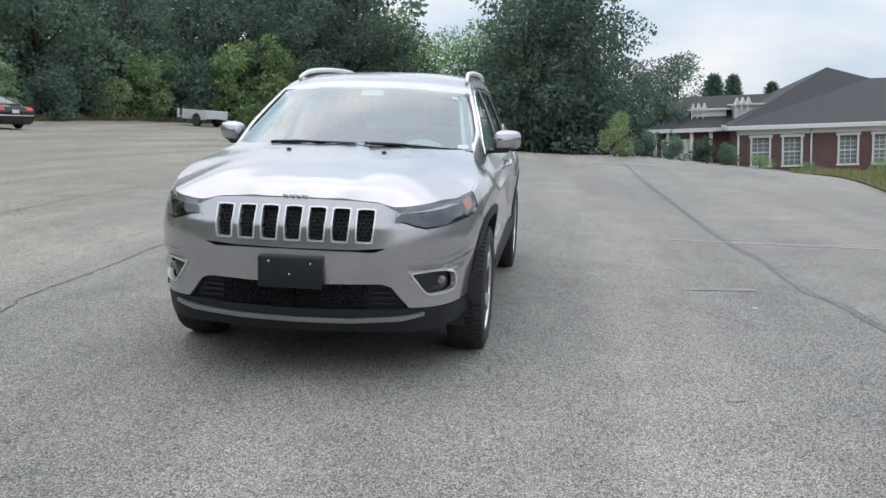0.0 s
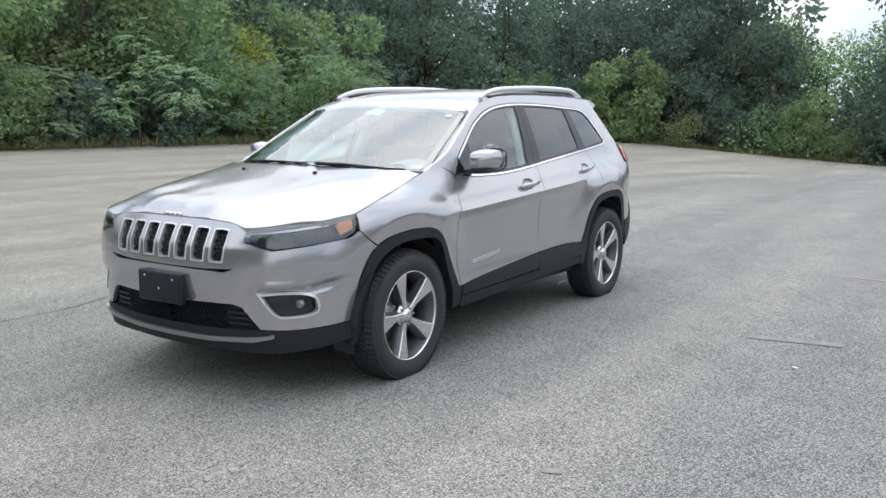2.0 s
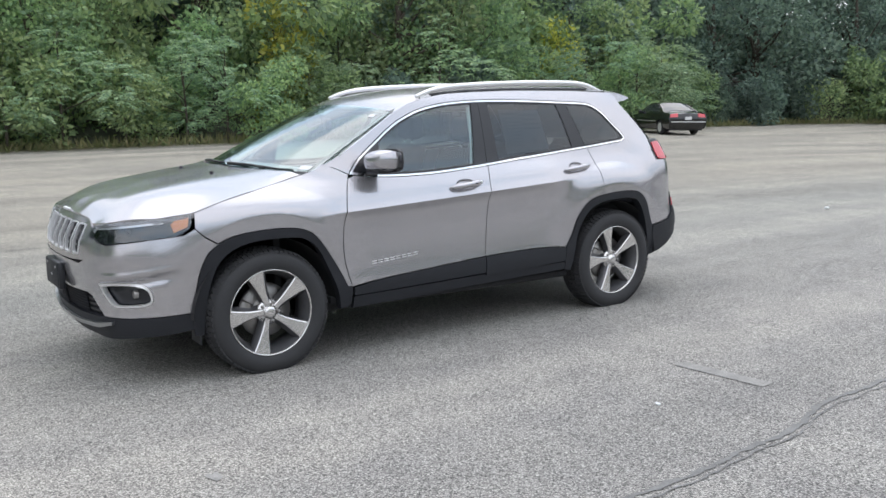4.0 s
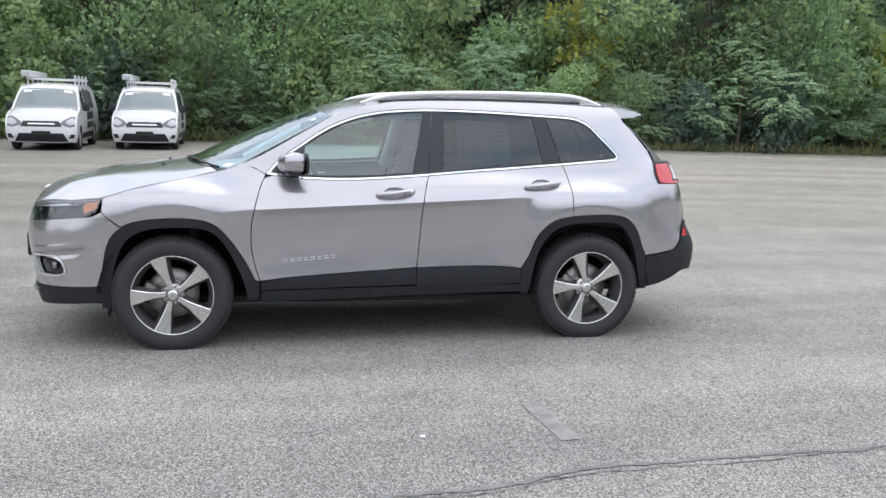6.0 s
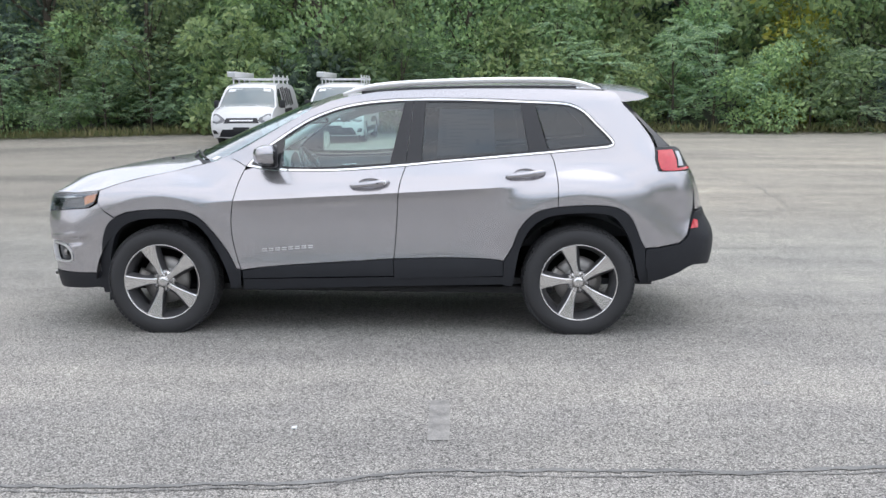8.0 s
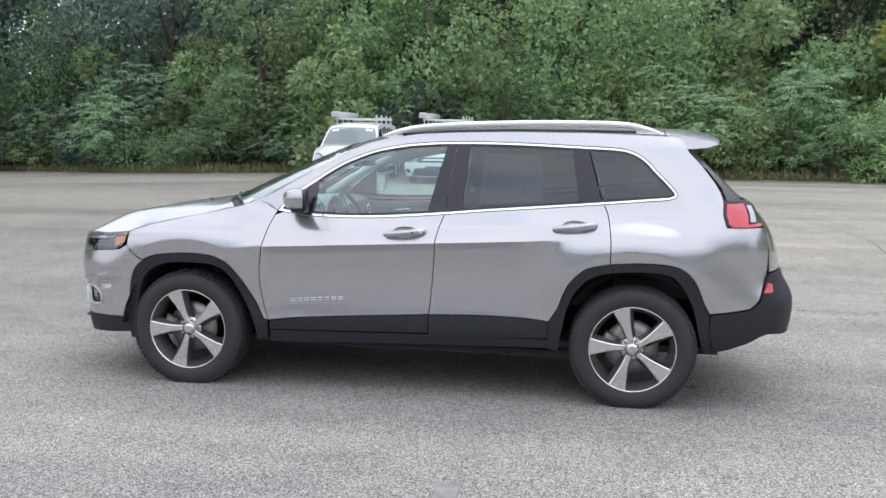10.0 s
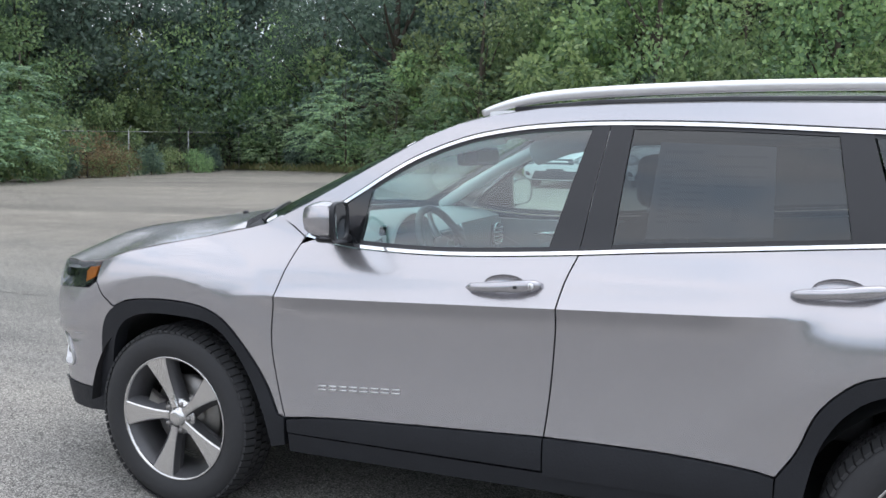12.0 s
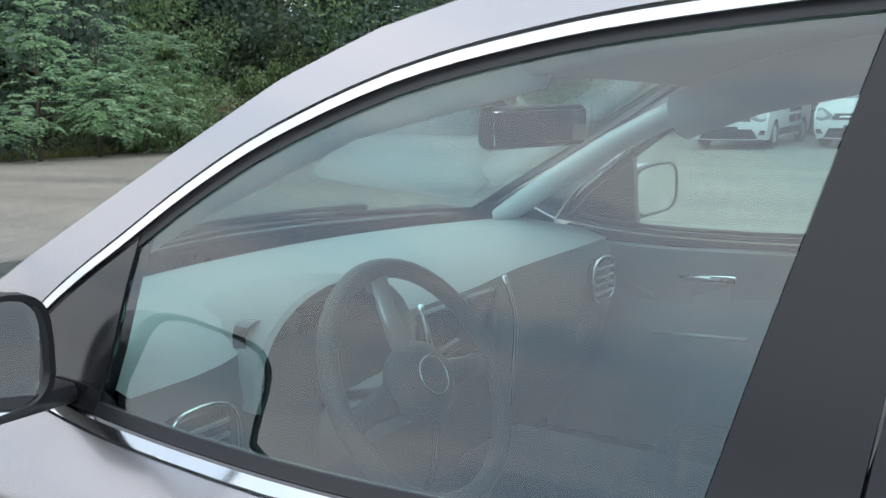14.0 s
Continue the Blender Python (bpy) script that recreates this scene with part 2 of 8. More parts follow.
M_INTERIOR = plain("grey_cabin_plastic", (0.40, 0.42, 0.42), 0.6, var=0.12, scale=90, bump=0.15)
M_CABINGREY = plain("grey_pillar_trim", (0.80, 0.815, 0.81), 0.75, var=0.06, scale=140, bump=0.1)
M_HEADLINER = plain("grey_headliner_cloth", (0.42, 0.435, 0.435), 0.9, var=0.06, scale=180, bump=0.1)
M_SEAT = plain("black_seat_cloth", (0.035, 0.036, 0.04), 0.85, var=0.2, scale=200, bump=0.3)
M_PAPER = plain("white_paper", (0.72, 0.73, 0.74), 0.8, var=0.05, scale=60)
M_INK = plain("grey_print", (0.50, 0.525, 0.54), 0.8, var=0.1)
M_PAPERGREY = plain("thin_printed_paper", (0.60, 0.63, 0.64), 0.8, var=0.05)
M_MIRROR = plain("mirror_glass", (0.80, 0.82, 0.83), 0.01, metal=1.0, var=0.02)


# ---- mesh tools ----
def link(name, bm, material, parent=None, label="", smooth=True, angle=35):
    me = bpy.data.meshes.new(name)
    if smooth:
        lim = radians(angle)
        for f in bm.faces:
            f.smooth = True
        for e in bm.edges:
            if len(e.link_faces) != 2 or e.calc_face_angle(0.0) > lim:
                e.smooth = False
    bm.to_mesh(me)
    bm.free()
    me.materials.append(material)
    ob = new(name, me)
    if parent:
        ob.parent = parent
    if label:
        ob["label"] = label
    return ob


def part(name, bm, material, parent, label="", smooth=True, angle=35):
    return link(name, bm, material, parent, label, smooth, angle)


def root(name, label, category, group=""):
    return tagged(new(name), label=label, category=category, group=group)


def box(bm, x0, x1, y0, y1, z0, z1, bevel=0.0, seg=2):
    r = bmesh.ops.create_cube(bm, size=1.0)
    vs = r["verts"]
    for v in vs:
        v.co = Vector((x0 if v.co.x < 0 else x1, y0 if v.co.y < 0 else y1, z0 if v.co.z < 0 else z1))
    if bevel:
        es = list({e for v in vs for e in v.link_edges})
        bmesh.ops.bevel(bm, geom=es, offset=bevel, segments=seg, affect="EDGES", profile=0.5)
    return bm


def cyl(bm, a, b, r0, r1=None, n=12, caps=True):
    """A round bar from a to b."""
    a, b = Vector(a), Vector(b)
    r1 = r0 if r1 is None else r1
    q = (b - a).to_track_quat("Z", "Y")
    rings = []
    for p, r in ((a, r0), (b, r1)):
        rings.append([bm.verts.new(p + q @ Vector((r * math.cos(2 * math.pi * i / n), r * math.sin(2 * math.pi * i / n), 0))) for i in range(n)])
    for i in range(n):
        bm.faces.new((rings[0][i], rings[0][(i + 1) % n], rings[1][(i + 1) % n], rings[1][i]))
    if caps:
        bm.faces.new(rings[0][::-1])
        bm.faces.new(rings[1])
    return bm


def tube(bm, pts, radii, n=10, flat=1.0, up=(0, 0, 1), caps=True):
    """A tapered bar along a line of points; flat squeezes it along up."""
    pts = [Vector(p) for p in pts]
    rings = []
    for i, p in enumerate(pts):
        d = (pts[min(i + 1, len(pts) - 1)] - pts[max(i - 1, 0)]).normalized()
        s = d.cross(Vector(up))
        s = s.normalized() if s.length > 1e-5 else Vector((1, 0, 0))
        u = s.cross(d).normalized()
        r = radii[i] if isinstance(radii, (list, tuple)) else radii
        rings.append([bm.verts.new(p + r * (math.cos(2 * math.pi * k / n) * s + flat * math.sin(2 * math.pi * k / n) * u)) for k in range(n)])
    for a, b in zip(rings, rings[1:]):
        for k in range(n):
            bm.faces.new((a[k], a[(k + 1) % n], b[(k + 1) % n], b[k]))
    if caps:
        bm.faces.new(rings[0][::-1])
        bm.faces.new(rings[-1])
    return bm


def lathe(bm, prof, n=48, axis="x"):
    """Turn a profile of (radius, along) about the axis."""
    rings = []
    for r, a in prof:
        ring = []
        for i in range(n):
            c, s = math.cos(2 * math.pi * i / n), math.sin(2 * math.pi * i / n)
            ring.append(bm.verts.new((a, r * c, r * s) if axis == "x" else (r * c, r * s, a)))
        rings.append(ring)
    for p, q in zip(rings, rings[1:]):
        for i in range(n):
            bm.faces.new((p[i], p[(i + 1) % n], q[(i + 1) % n], q[i]))
    return bm


def curve(pts, n=6, closed=False):
    """A smooth line through the points."""
    P = [Vector(p) for p in pts]
    k = len(P)
    out = []
    for i in range(k if closed else k - 1):
        if closed:
            a, b, c, d = P[i - 1], P[i], P[(i + 1) % k], P[(i + 2) % k]
        else:
            a, b, c, d = P[max(i - 1, 0)], P[i], P[i + 1], P[min(i + 2, k - 1)]
        for j in range(n):
            t = j / n
            out.append(0.5 * (2 * b + (c - a) * t + (2 * a - 5 * b + 4 * c - d) * t * t + (3 * b - 3 * c + d - a) * t ** 3))
    if not closed:
        out.append(P[-1])
    return out


def hermite(xs, ys, creases=()):
    """A smooth function through the points, with a kink where named."""
    k = len(xs)
    sl = [(ys[i + 1] - ys[i]) / (xs[i + 1] - xs[i]) for i in range(k - 1)]
    left, right = [0.0] * k, [0.0] * k
    for i in range(k):
        if i == 0:
            t = (sl[0], sl[0])
        elif i == k - 1:
            t = (sl[-1], sl[-1])
        elif i in creases:
            t = (sl[i - 1], sl[i])
        else:
            w = (xs[i + 1] - xs[i]) / (xs[i + 1] - xs[i - 1])
            m = sl[i - 1] * w + sl[i] * (1 - w)
            t = (m, m)
        left[i], right[i] = t

    def f(x):
        if x <= xs[0]:
            return ys[0] + (x - xs[0]) * right[0]
        if x >= xs[-1]:
            return ys[-1] + (x - xs[-1]) * left[-1]
        i = 0
        while x > xs[i + 1]:
            i += 1
        h = xs[i + 1] - xs[i]
        t = (x - xs[i]) / h
        return (2 * t ** 3 - 3 * t * t + 1) * ys[i] + (t ** 3 - 2 * t * t + t) * h * right[i] + (3 * t * t - 2 * t ** 3) * ys[i + 1] + (t ** 3 - t * t) * h * left[i + 1]
    return f


def shrink(loop, d):
    """Draw a closed outline in by d (out if negative)."""
    area = sum(a.x * b.y - b.x * a.y for a, b in zip(loop, loop[1:] + loop[:1]))
    s = 1 if area > 0 else -1
    out = []
    k = len(loop)
    for i in range(k):
        a, b, c = loop[i - 1], loop[i], loop[(i + 1) % k]
        u, v = (b - a), (c - b)
        if u.length < 1e-6 or v.length < 1e-6:
            continue
        u, v = u.normalized(), v.normalized()
        n1, n2 = Vector((-u.y, u.x)), Vector((-v.y, v.x))
        m = n1 + n2
        m = n1 if m.length < 1e-4 else m.normalized()
        w = d / max(0.45, m.dot(n1))
        out.append(b + s * m * w)
    return out


def sheet(outline, fn, du=0.05, dv=0.04, holes=(), gap=0.0028, depth=0.022, side=1, proud=0.0, mid=False):
    """A body panel: an outline in the surface's own two coordinates, cut into a fine net, laid on fn(u, v, out) and given turned-in edges."""
    loops = [shrink([Vector(p) for p in outline], gap)] + [shrink([Vector(p) for p in h], -gap) for h in holes]
    if mid:
        loops = [[Vector((0.0 if p.x < 2.5 * gap else p.x, p.y)) for p in lp] for lp in loops]
    flat = [p for lp in loops for p in lp]
    tris = geometry.tessellate_polygon([[Vector((p.x, p.y, 0)) for p in lp] for lp in loops])
    bm = bmesh.new()
    vs = [bm.verts.new((p.x, p.y, 0)) for p in flat]
    for t in tris:
        a, b, c = (flat[i] for i in t)
        if abs((b - a).cross(c - a)) > 1e-10:
            try:
                bm.faces.new([vs[i] for i in t])
            except ValueError:
                pass
    bmesh.ops.remove_doubles(bm, verts=bm.verts, dist=1e-5)
    lo = (min(p.x for p in flat), min(p.y for p in flat))
    hi = (max(p.x for p in flat), max(p.y for p in flat))
    for ax, step in ((0, du), (1, dv)):
        k = math.floor(lo[ax] / step) + 1
        while k * step < hi[ax]:
            co, no = [0, 0, 0], [0, 0, 0]
            co[ax], no[ax] = k * step, 1
            bmesh.ops.bisect_plane(bm, geom=bm.verts[:] + bm.edges[:] + bm.faces[:], plane_co=co, plane_no=no, dist=1e-5)
            k += 1
    # drop the long cuts of the triangulation inside each cell
    drop = []
    for e in bm.edges:
        if len(e.link_faces) == 2:
            a, b = e.verts[0].co, e.verts[1].co
            onx = abs(a.x - b.x) < 1e-6 and abs(a.x / du - round(a.x / du)) < 1e-4
            ony = abs(a.y - b.y) < 1e-6 and abs(a.y / dv - round(a.y / dv)) < 1e-4
            if not (onx or ony):
                drop.append(e)
    bmesh.ops.dissolve_edges(bm, edges=drop, use_verts=False)
    bm.normal_update()
    for f in bm.faces:
        if f.normal.z < 0:
            f.normal_flip()
    edge = [e for e in bm.edges if len(e.link_faces) == 1]
    uv = {v: (v.co.x, v.co.y) for v in bm.verts}
    ret = bmesh.ops.extrude_edge_only(bm, edges=edge)
    inner = [g for g in ret["geom"] if isinstance(g, bmesh.types.BMVert)]
    for v in inner:
        v.co = fn(v.co.x, v.co.y, proud - depth)
    for v, (a, b) in uv.items():
        v.co = fn(a, b, proud)
    bmesh.ops.triangulate(bm, faces=[f for f in bm.faces if len(f.verts) > 4])
    if side < 0:
        for v in bm.verts:
            v.co.x = -v.co.x
        bmesh.ops.reverse_faces(bm, faces=bm.faces)
    return bm


# ---- the ground ----
def lot_height(x, y):
    """The lot rises gently towards the wooded bank and falls away towards the far house."""
    z = 0.0
    w = max(0.0, 0.9 - x)
    z += 0.0315 * w * (1.0 - 0.10 * min(1.0, w / 60))
    fall = max(0.0, y - 4.0)
    z -= 0.036 * fall * (1 / (1 + math.exp(-(x + 14) / 5.0))) * min(1.0, fall / 30)
    z -= 0.008 * max(0.0, y - 24.0) * (1 / (1 + math.exp((x + 14) / 5.0)))
    z -= 0.09 * max(0.0, x - 6.0) * (1 / (1 + math.exp(-(y - 12) / 5.0)))
    z -= 0.030 * max(0.0, -y - 8.0) * (1 / (1 + math.exp((x + 6) / 5.0)))
    return z


# ---- the parked sport utility car: its own axes, front towards -y, its left side +x ----
LEAN_CAR = 1.8
suv = root("sport_utility_car", "silver compact sport utility car parked on the open asphalt lot", "car")
suv.matrix_world = Matrix.Translation((0, 0, 0.82 * math.sin(radians(LEAN_CAR)))) @ pose(0, 0, 0, 0, LEAN_CAR, 0)

PLAN = curve([(0, -0.945), (0.2, -0.94), (0.4, -0.915), (0.55, -0.88), (0.67, -0.82), (0.755, -0.73), (0.81, -0.61), (0.845, -0.47), (0.875, -0.25), (0.895, 0.1), (0.905, 0.6), (0.908, 1.2), (0.908, 1.8), (0.905, 2.3), (0.895, 2.75), (0.875, 3.05), (0.845, 3.27), (0.78, 3.45), (0.66, 3.57), (0.45, 3.64), (0.2, 3.67), (0, 3.675)], 10)
ARC = [0.0]
for p, q in zip(PLAN, PLAN[1:]):
    ARC.append(ARC[-1] + (q - p).length)
PX, PY = [p.x for p in PLAN], [p.y for p in PLAN]


def plan_at(s):
    return float(np.interp(s, ARC, PX)), float(np.interp(s, ARC, PY))


def plan_normal(s):
    a, b = plan_at(s - 0.06), plan_at(s + 0.06)
    d = Vector((b[0] - a[0], b[1] - a[1])).normalized()
    return Vector((d.y, -d.x))


HALF = int(np.argmax(PX))
def sy(y):
    """How far along the plan line a given length lies, on the flank."""
    return float(np.interp(y, PY, ARC))


def sx(x):
    """How far along the plan line a given half width lies, on the nose."""
    return float(np.interp(x, PX[:HALF], ARC[:HALF]))


def sxr(x):
    return float(np.interp(-x, [-q for q in PX[HALF:]], ARC[HALF:]))


NOSE = hermite([0.20, 0.27, 0.33, 0.40, 0.50, 0.60, 0.67, 0.74, 0.80, 0.88, 0.92, 0.95, 0.975], [-0.16, -0.085, -0.055, -0.045, -0.030, -0.010, -0.004, -0.010, -0.018, -0.058, -0.080, -0.10, -0.15], creases=(8,))
CORNER = hermite([0.20, 0.28, 0.36, 0.45, 0.55, 0.64, 0.72, 0.80, 0.88, 0.94, 0.98, 1.03], [-0.09, -0.055, -0.038, -0.030, -0.022, -0.012, -0.003, -0.012, -0.032, -0.06, -0.10, -0.17])
WING = hermite([0.20, 0.30, 0.45, 0.60, 0.72, 0.85, 0.92, 0.98, 1.04, 1.09, 1.13, 1.20], [-0.07, -0.05, -0.032, -0.020, -0.009, 0.0, -0.012, -0.038, -0.082, -0.125, -0.155, -0.19])
DOOR = hermite([0.22, 0.32, 0.45, 0.56, 0.68, 0.80, 0.89, 0.935, 0.97, 1.02, 1.07, 1.11, 1.25, 1.40, 1.517, 1.60], [-0.07, -0.035, -0.0155, -0.026, -0.0335, -0.0315, -0.0175, 0.005, -0.016, -0.04, -0.072, -0.098, -0.152, -0.214, -0.272, -0.325], creases=(7,))
DOORSOFT = hermite([0.22, 0.32, 0.45, 0.58, 0.72, 0.85, 0.93, 1.0, 1.07, 1.11, 1.25, 1.40, 1.517, 1.60], [-0.07, -0.035, -0.012, -0.012, -0.008, -0.003, -0.008, -0.032, -0.072, -0.098, -0.152, -0.214, -0.272, -0.325])
TAILC = hermite([0.22, 0.34, 0.50, 0.62, 0.74, 0.86, 0.95, 1.05, 1.15, 1.25, 1.40, 1.52, 1.60], [-0.10, -0.04, -0.010, -0.012, -0.018, -0.018, -0.014, -0.03, -0.075, -0.14, -0.225, -0.29, -0.34])
TAIL = hermite([0.22, 0.34, 0.50, 0.64, 0.76, 0.90, 1.05, 1.20, 1.40, 1.55, 1.64], [-0.14, -0.05, 0.0, 0.0, -0.06, -0.09, -0.15, -0.27, -0.37, -0.42, -0.46])


def blend(a, b, s):
    t = min(1.0, max(0.0, (s - a) / (b - a)))
    return t * t * (3 - 2 * t)


S_NOSE, S_CORN0, S_CORN1, S_WING0, S_WING1 = sx(0.35), sx(0.66), sy(-0.62), sy(-0.3), sy(0.2)
S_DOOR, S_SOFT0, S_SOFT1, S_TC0, S_TC1, S_T0 = sy(0.62), sy(2.0), sy(2.42), sy(2.85), sy(3.3), sxr(0.6)


def flank_offset(s, z):
    """How far the skin lies outside the plan line at a height."""
    x, y = plan_at(s)
    if s < S_CORN1:
        t = blend(S_NOSE, S_CORN0, s)
        return NOSE(z) * (1 - t) + CORNER(z) * t
    if s < S_WING0:
        t = blend(S_CORN1, S_WING0, s)
        return CORNER(z) * (1 - t) + WING(z) * t
    if s < S_WING1:
        return WING(z)
    zc = 0.935 + 0.048 * (y - 1.35)
    w = math.exp(-((z - zc) / 0.22) ** 2)
    zz = z - (zc - 0.935) * w
    if s < S_DOOR:
        t = blend(S_WING1, S_DOOR, s)
        return WING(z) * (1 - t) + DOOR(zz) * t
    t = blend(S_SOFT0, S_SOFT1, s)
    d = DOOR(zz) * (1 - t) + DOORSOFT(z) * t
    if s < S_TC0:
        return d
    if s < S_TC1:
        t = blend(S_TC0, S_TC1, s)
        return d * (1 - t) + TAILC(z) * t
    t = blend(S_TC1, S_T0, s)
    return TAILC(z) * (1 - t) + TAIL(z) * t


def arch_swell(s, y, z, base):
    """The wings stand out in an upright band round the wheels and fall away beyond a kink."""
    if z < 0.5:
        return 0.0
    b = 0.0
    for yc in (0.0, 2.71):
        r = math.hypot((y - yc) * 0.94, z - 0.36)
        if r < 0.72:
            level = max(0.0, flank_offset(s, 0.82) - base) if z > 0.82 else 0.0
            b = blend(0.50, 0.78, z) * (0.014 + level) * (1.0 if r < 0.565 else (1 - (r - 0.565) / 0.155) ** 1.3)
    return b


S_G0, S_G1, S_G2, S_G3 = sx(0.50), sx(0.66), sy(-0.60), sy(-0.44)


def bumper_fold(s, z):
    """The pressed fold that runs over the fog lamps, and the hollow round them."""
    if s < S_G0 or s > S_G3:
        return 0.0
    w = blend(S_G0, S_G1, s) * (1 - blend(S_G2, S_G3, s))
    zl = 0.625 + 0.045 * blend(S_G1, S_G3, s)
    d = z - zl
    lip = 0.010 * math.exp(-(d / 0.024) ** 2) - 0.015 * math.exp(-((d + 0.042) / 0.028) ** 2)
    return w * lip


def skin(s, z, out=0.0):
    x, y = plan_at(s)
    nrm = plan_normal(s)
    base = flank_offset(s, z)
    o = base + out + arch_swell(s, y, z, base) + bumper_fold(s, z)
    px = x + nrm.x * o
    return Vector((max(px, 0.0) if s < 0.02 or s > ARC[-1] - 0.02 else px, y + nrm.y * o, z))


RISE = 0.048


def door_skin(s, v, out=0.0):
    """The flank with its heights counted from the rising crease."""
    return skin(s, v + RISE * (plan_at(s)[1] - 1.35), out)


def on_door(pts):
    return [(sy(a), b - RISE * (a - 1.35)) for a, b in pts]


def smooth2(pts, n=5):
    return [(p.x, p.y) for p in curve([(a, b, 0) for a, b in pts], n)]


# hood, roof and windscreen are laid on their own surfaces
HOODC = hermite([-0.95, -0.88, -0.80, -0.65, -0.45, -0.2, 0.05, 0.3], [0.88, 0.945, 0.985, 1.03, 1.072, 1.11, 1.142, 1.165])
LAMP_TOP = [(sx(0.0), 0.934), (sx(0.15), 0.933), (sx(0.30), 0.929), (sx(0.42), 0.921), (sx(0.50), 0.902), (sx(0.57), 0.906), (sx(0.64), 0.915), (sx(0.70), 0.924), (sy(-0.60), 0.933), (sy(-0.50), 0.945), (sy(-0.412), 0.955)]
HOODEDGE = [(-0.40, 0.958), (-0.25, 1.005), (-0.05, 1.05), (0.12, 1.085), (0.27, 1.118), (0.36, 1.14)]
HOOD_RIM = [skin(s, z, 0.002) for s, z in LAMP_TOP] + [skin(sy(y), z, 0.002) for y, z in HOODEDGE[1:5]]
HOOD_REAR = [Vector((x, 0.055 + 0.21 * (x / 0.745) ** 2.2, 1.152 - 0.016 * x / 0.745)) for x in (0.0, 0.15, 0.3, 0.45, 0.6, 0.70)]


def plate_spline():
    """A thin plate bent through the rim, the spine and the raised middle of the hood."""
    pts = []
    for p in HOOD_RIM + HOOD_REAR:
        pts.append((p.x, p.y, p.z))
    for y in (-0.80, -0.65, -0.45, -0.2):
        pts.append((0.0, y, HOODC(y)))
        pts.append((0.25, y + 0.01, HOODC(y) - 0.003))
    for y in (-0.60, -0.40, -0.15):
        pts.append((0.47, y, HOODC(y) - 0.012))
    full = [(x, y, z) for x, y, z in pts] + [(-x, y, z) for x, y, z in pts if x > 0.001]
    A = np.array(full)
    n = len(A)
    r = np.hypot(A[:, None, 0] - A[None, :, 0], A[:, None, 1] - A[None, :, 1])
    K = np.where(r > 0, r * r * np.log(r + 1e-12), 0) + np.eye(n) * 2e-4
    Pm = np.column_stack([np.ones(n), A[:, 0], A[:, 1]])
    S = np.block([[K, Pm], [Pm.T, np.zeros((3, 3))]])
    w = np.linalg.solve(S, np.concatenate([A[:, 2], np.zeros(3)]))

    def f(x, y):
        q = np.hypot(A[:, 0] - x, A[:, 1] - y)
        u = np.where(q > 0, q * q * np.log(q + 1e-12), 0)
        return float(u @ w[:n] + w[n] + w[n + 1] * x + w[n + 2] * y)
    return f


hood_z = plate_spline()


def hood(x, y, out=0.0):
    return Vector((x, y, hood_z(x, y) + out))


ROOFE = hermite([0.6, 0.98, 1.10, 1.22, 1.4, 1.65, 2.0, 2.5, 2.9, 3.2], [1.27, 1.466, 1.516, 1.547, 1.574, 1.588, 1.595, 1.592, 1.578, 1.535])


def roof_halfwidth(y):
    s = sy(y)
    return skin(s, ROOFE(y)).x


def roof(u, y, out=0.0):
    """u from -1 to 1 across the roof."""
    hw = roof_halfwidth(y)
    crown = 0.028 + 0.016 * blend(1.0, 2.0, y)
    return Vector((u * hw, y + (1 - u * u) * -0.09 * (1 - blend(1.0, 1.6, y)), ROOFE(y) + crown * (1 - abs(u) ** 2.6) + out))


def screen(u, v, out=0.0):
    """The windscreen: u from -1 to 1 across, v from its foot to its head."""
    a = abs(u)
    foot = Vector((0.748 * a, 0.07 + 0.275 * a ** 2.2, 1.160 - 0.034 * a))
    head = Vector((0.622 * a, 0.885 + 0.10 * a ** 2.2, 1.512 - 0.040 * a ** 2.4))
    p = foot.lerp(head, v)
    n = Vector((0.25 * a ** 3, -0.42, 0.9)).normalized()
    p += n * (0.010 * math.sin(math.pi * min(max(v, 0), 1)) * (1 - 0.95 * a * a) + out)
    p.x *= 1 if u >= 0 else -1
    return p


# outlines shared by neighbouring panels: (length, height)
GAP_A = [(0.565, 1.105), (0.527, 1.015), (0.50, 0.915), (0.478, 0.81), (0.473, 0.70), (0.483, 0.605), (0.503, 0.515), (0.527, 0.441)]
GAP_B = [(1.601, 1.106), (1.573, 1.025), (1.557, 0.94), (1.548, 0.83), (1.535, 0.65), (1.521, 0.517)]
GAP_C = [(2.527, 1.181), (2.549, 1.13), (2.564, 1.04), (2.569, 0.955), (2.567, 0.852)]
SILL = [(0.527, 0.441), (0.72, 0.466), (1.1, 0.492), (1.521, 0.517), (1.835, 0.524), (2.02, 0.521), (2.16, 0.513), (2.225, 0.503)]
ARCH_F = [(-0.435, 0.405), (-0.413, 0.53), (-0.385, 0.65), (-0.335, 0.745), (-0.25, 0.803), (-0.15, 0.828), (0.02, 0.84), (0.17, 0.83), (0.265, 0.792), (0.335, 0.717), (0.40, 0.625), (0.455, 0.533), (0.495, 0.448)]
ARCH_FI = [(-0.375, 0.27), (-0.362, 0.42), (-0.333, 0.555), (-0.285, 0.672), (-0.205, 0.742), (-0.08, 0.777), (0.11, 0.78), (0.22, 0.762), (0.295, 0.698), (0.36, 0.587), (0.425, 0.44), (0.45, 0.31)]
ARCH_R = [(2.225, 0.503), (2.28, 0.592), (2.32, 0.70), (2.376, 0.775), (2.45, 0.828), (2.567, 0.852), (2.75, 0.863), (2.905, 0.853), (2.99, 0.818), (3.049, 0.75), (3.095, 0.645), (3.13, 0.58)]
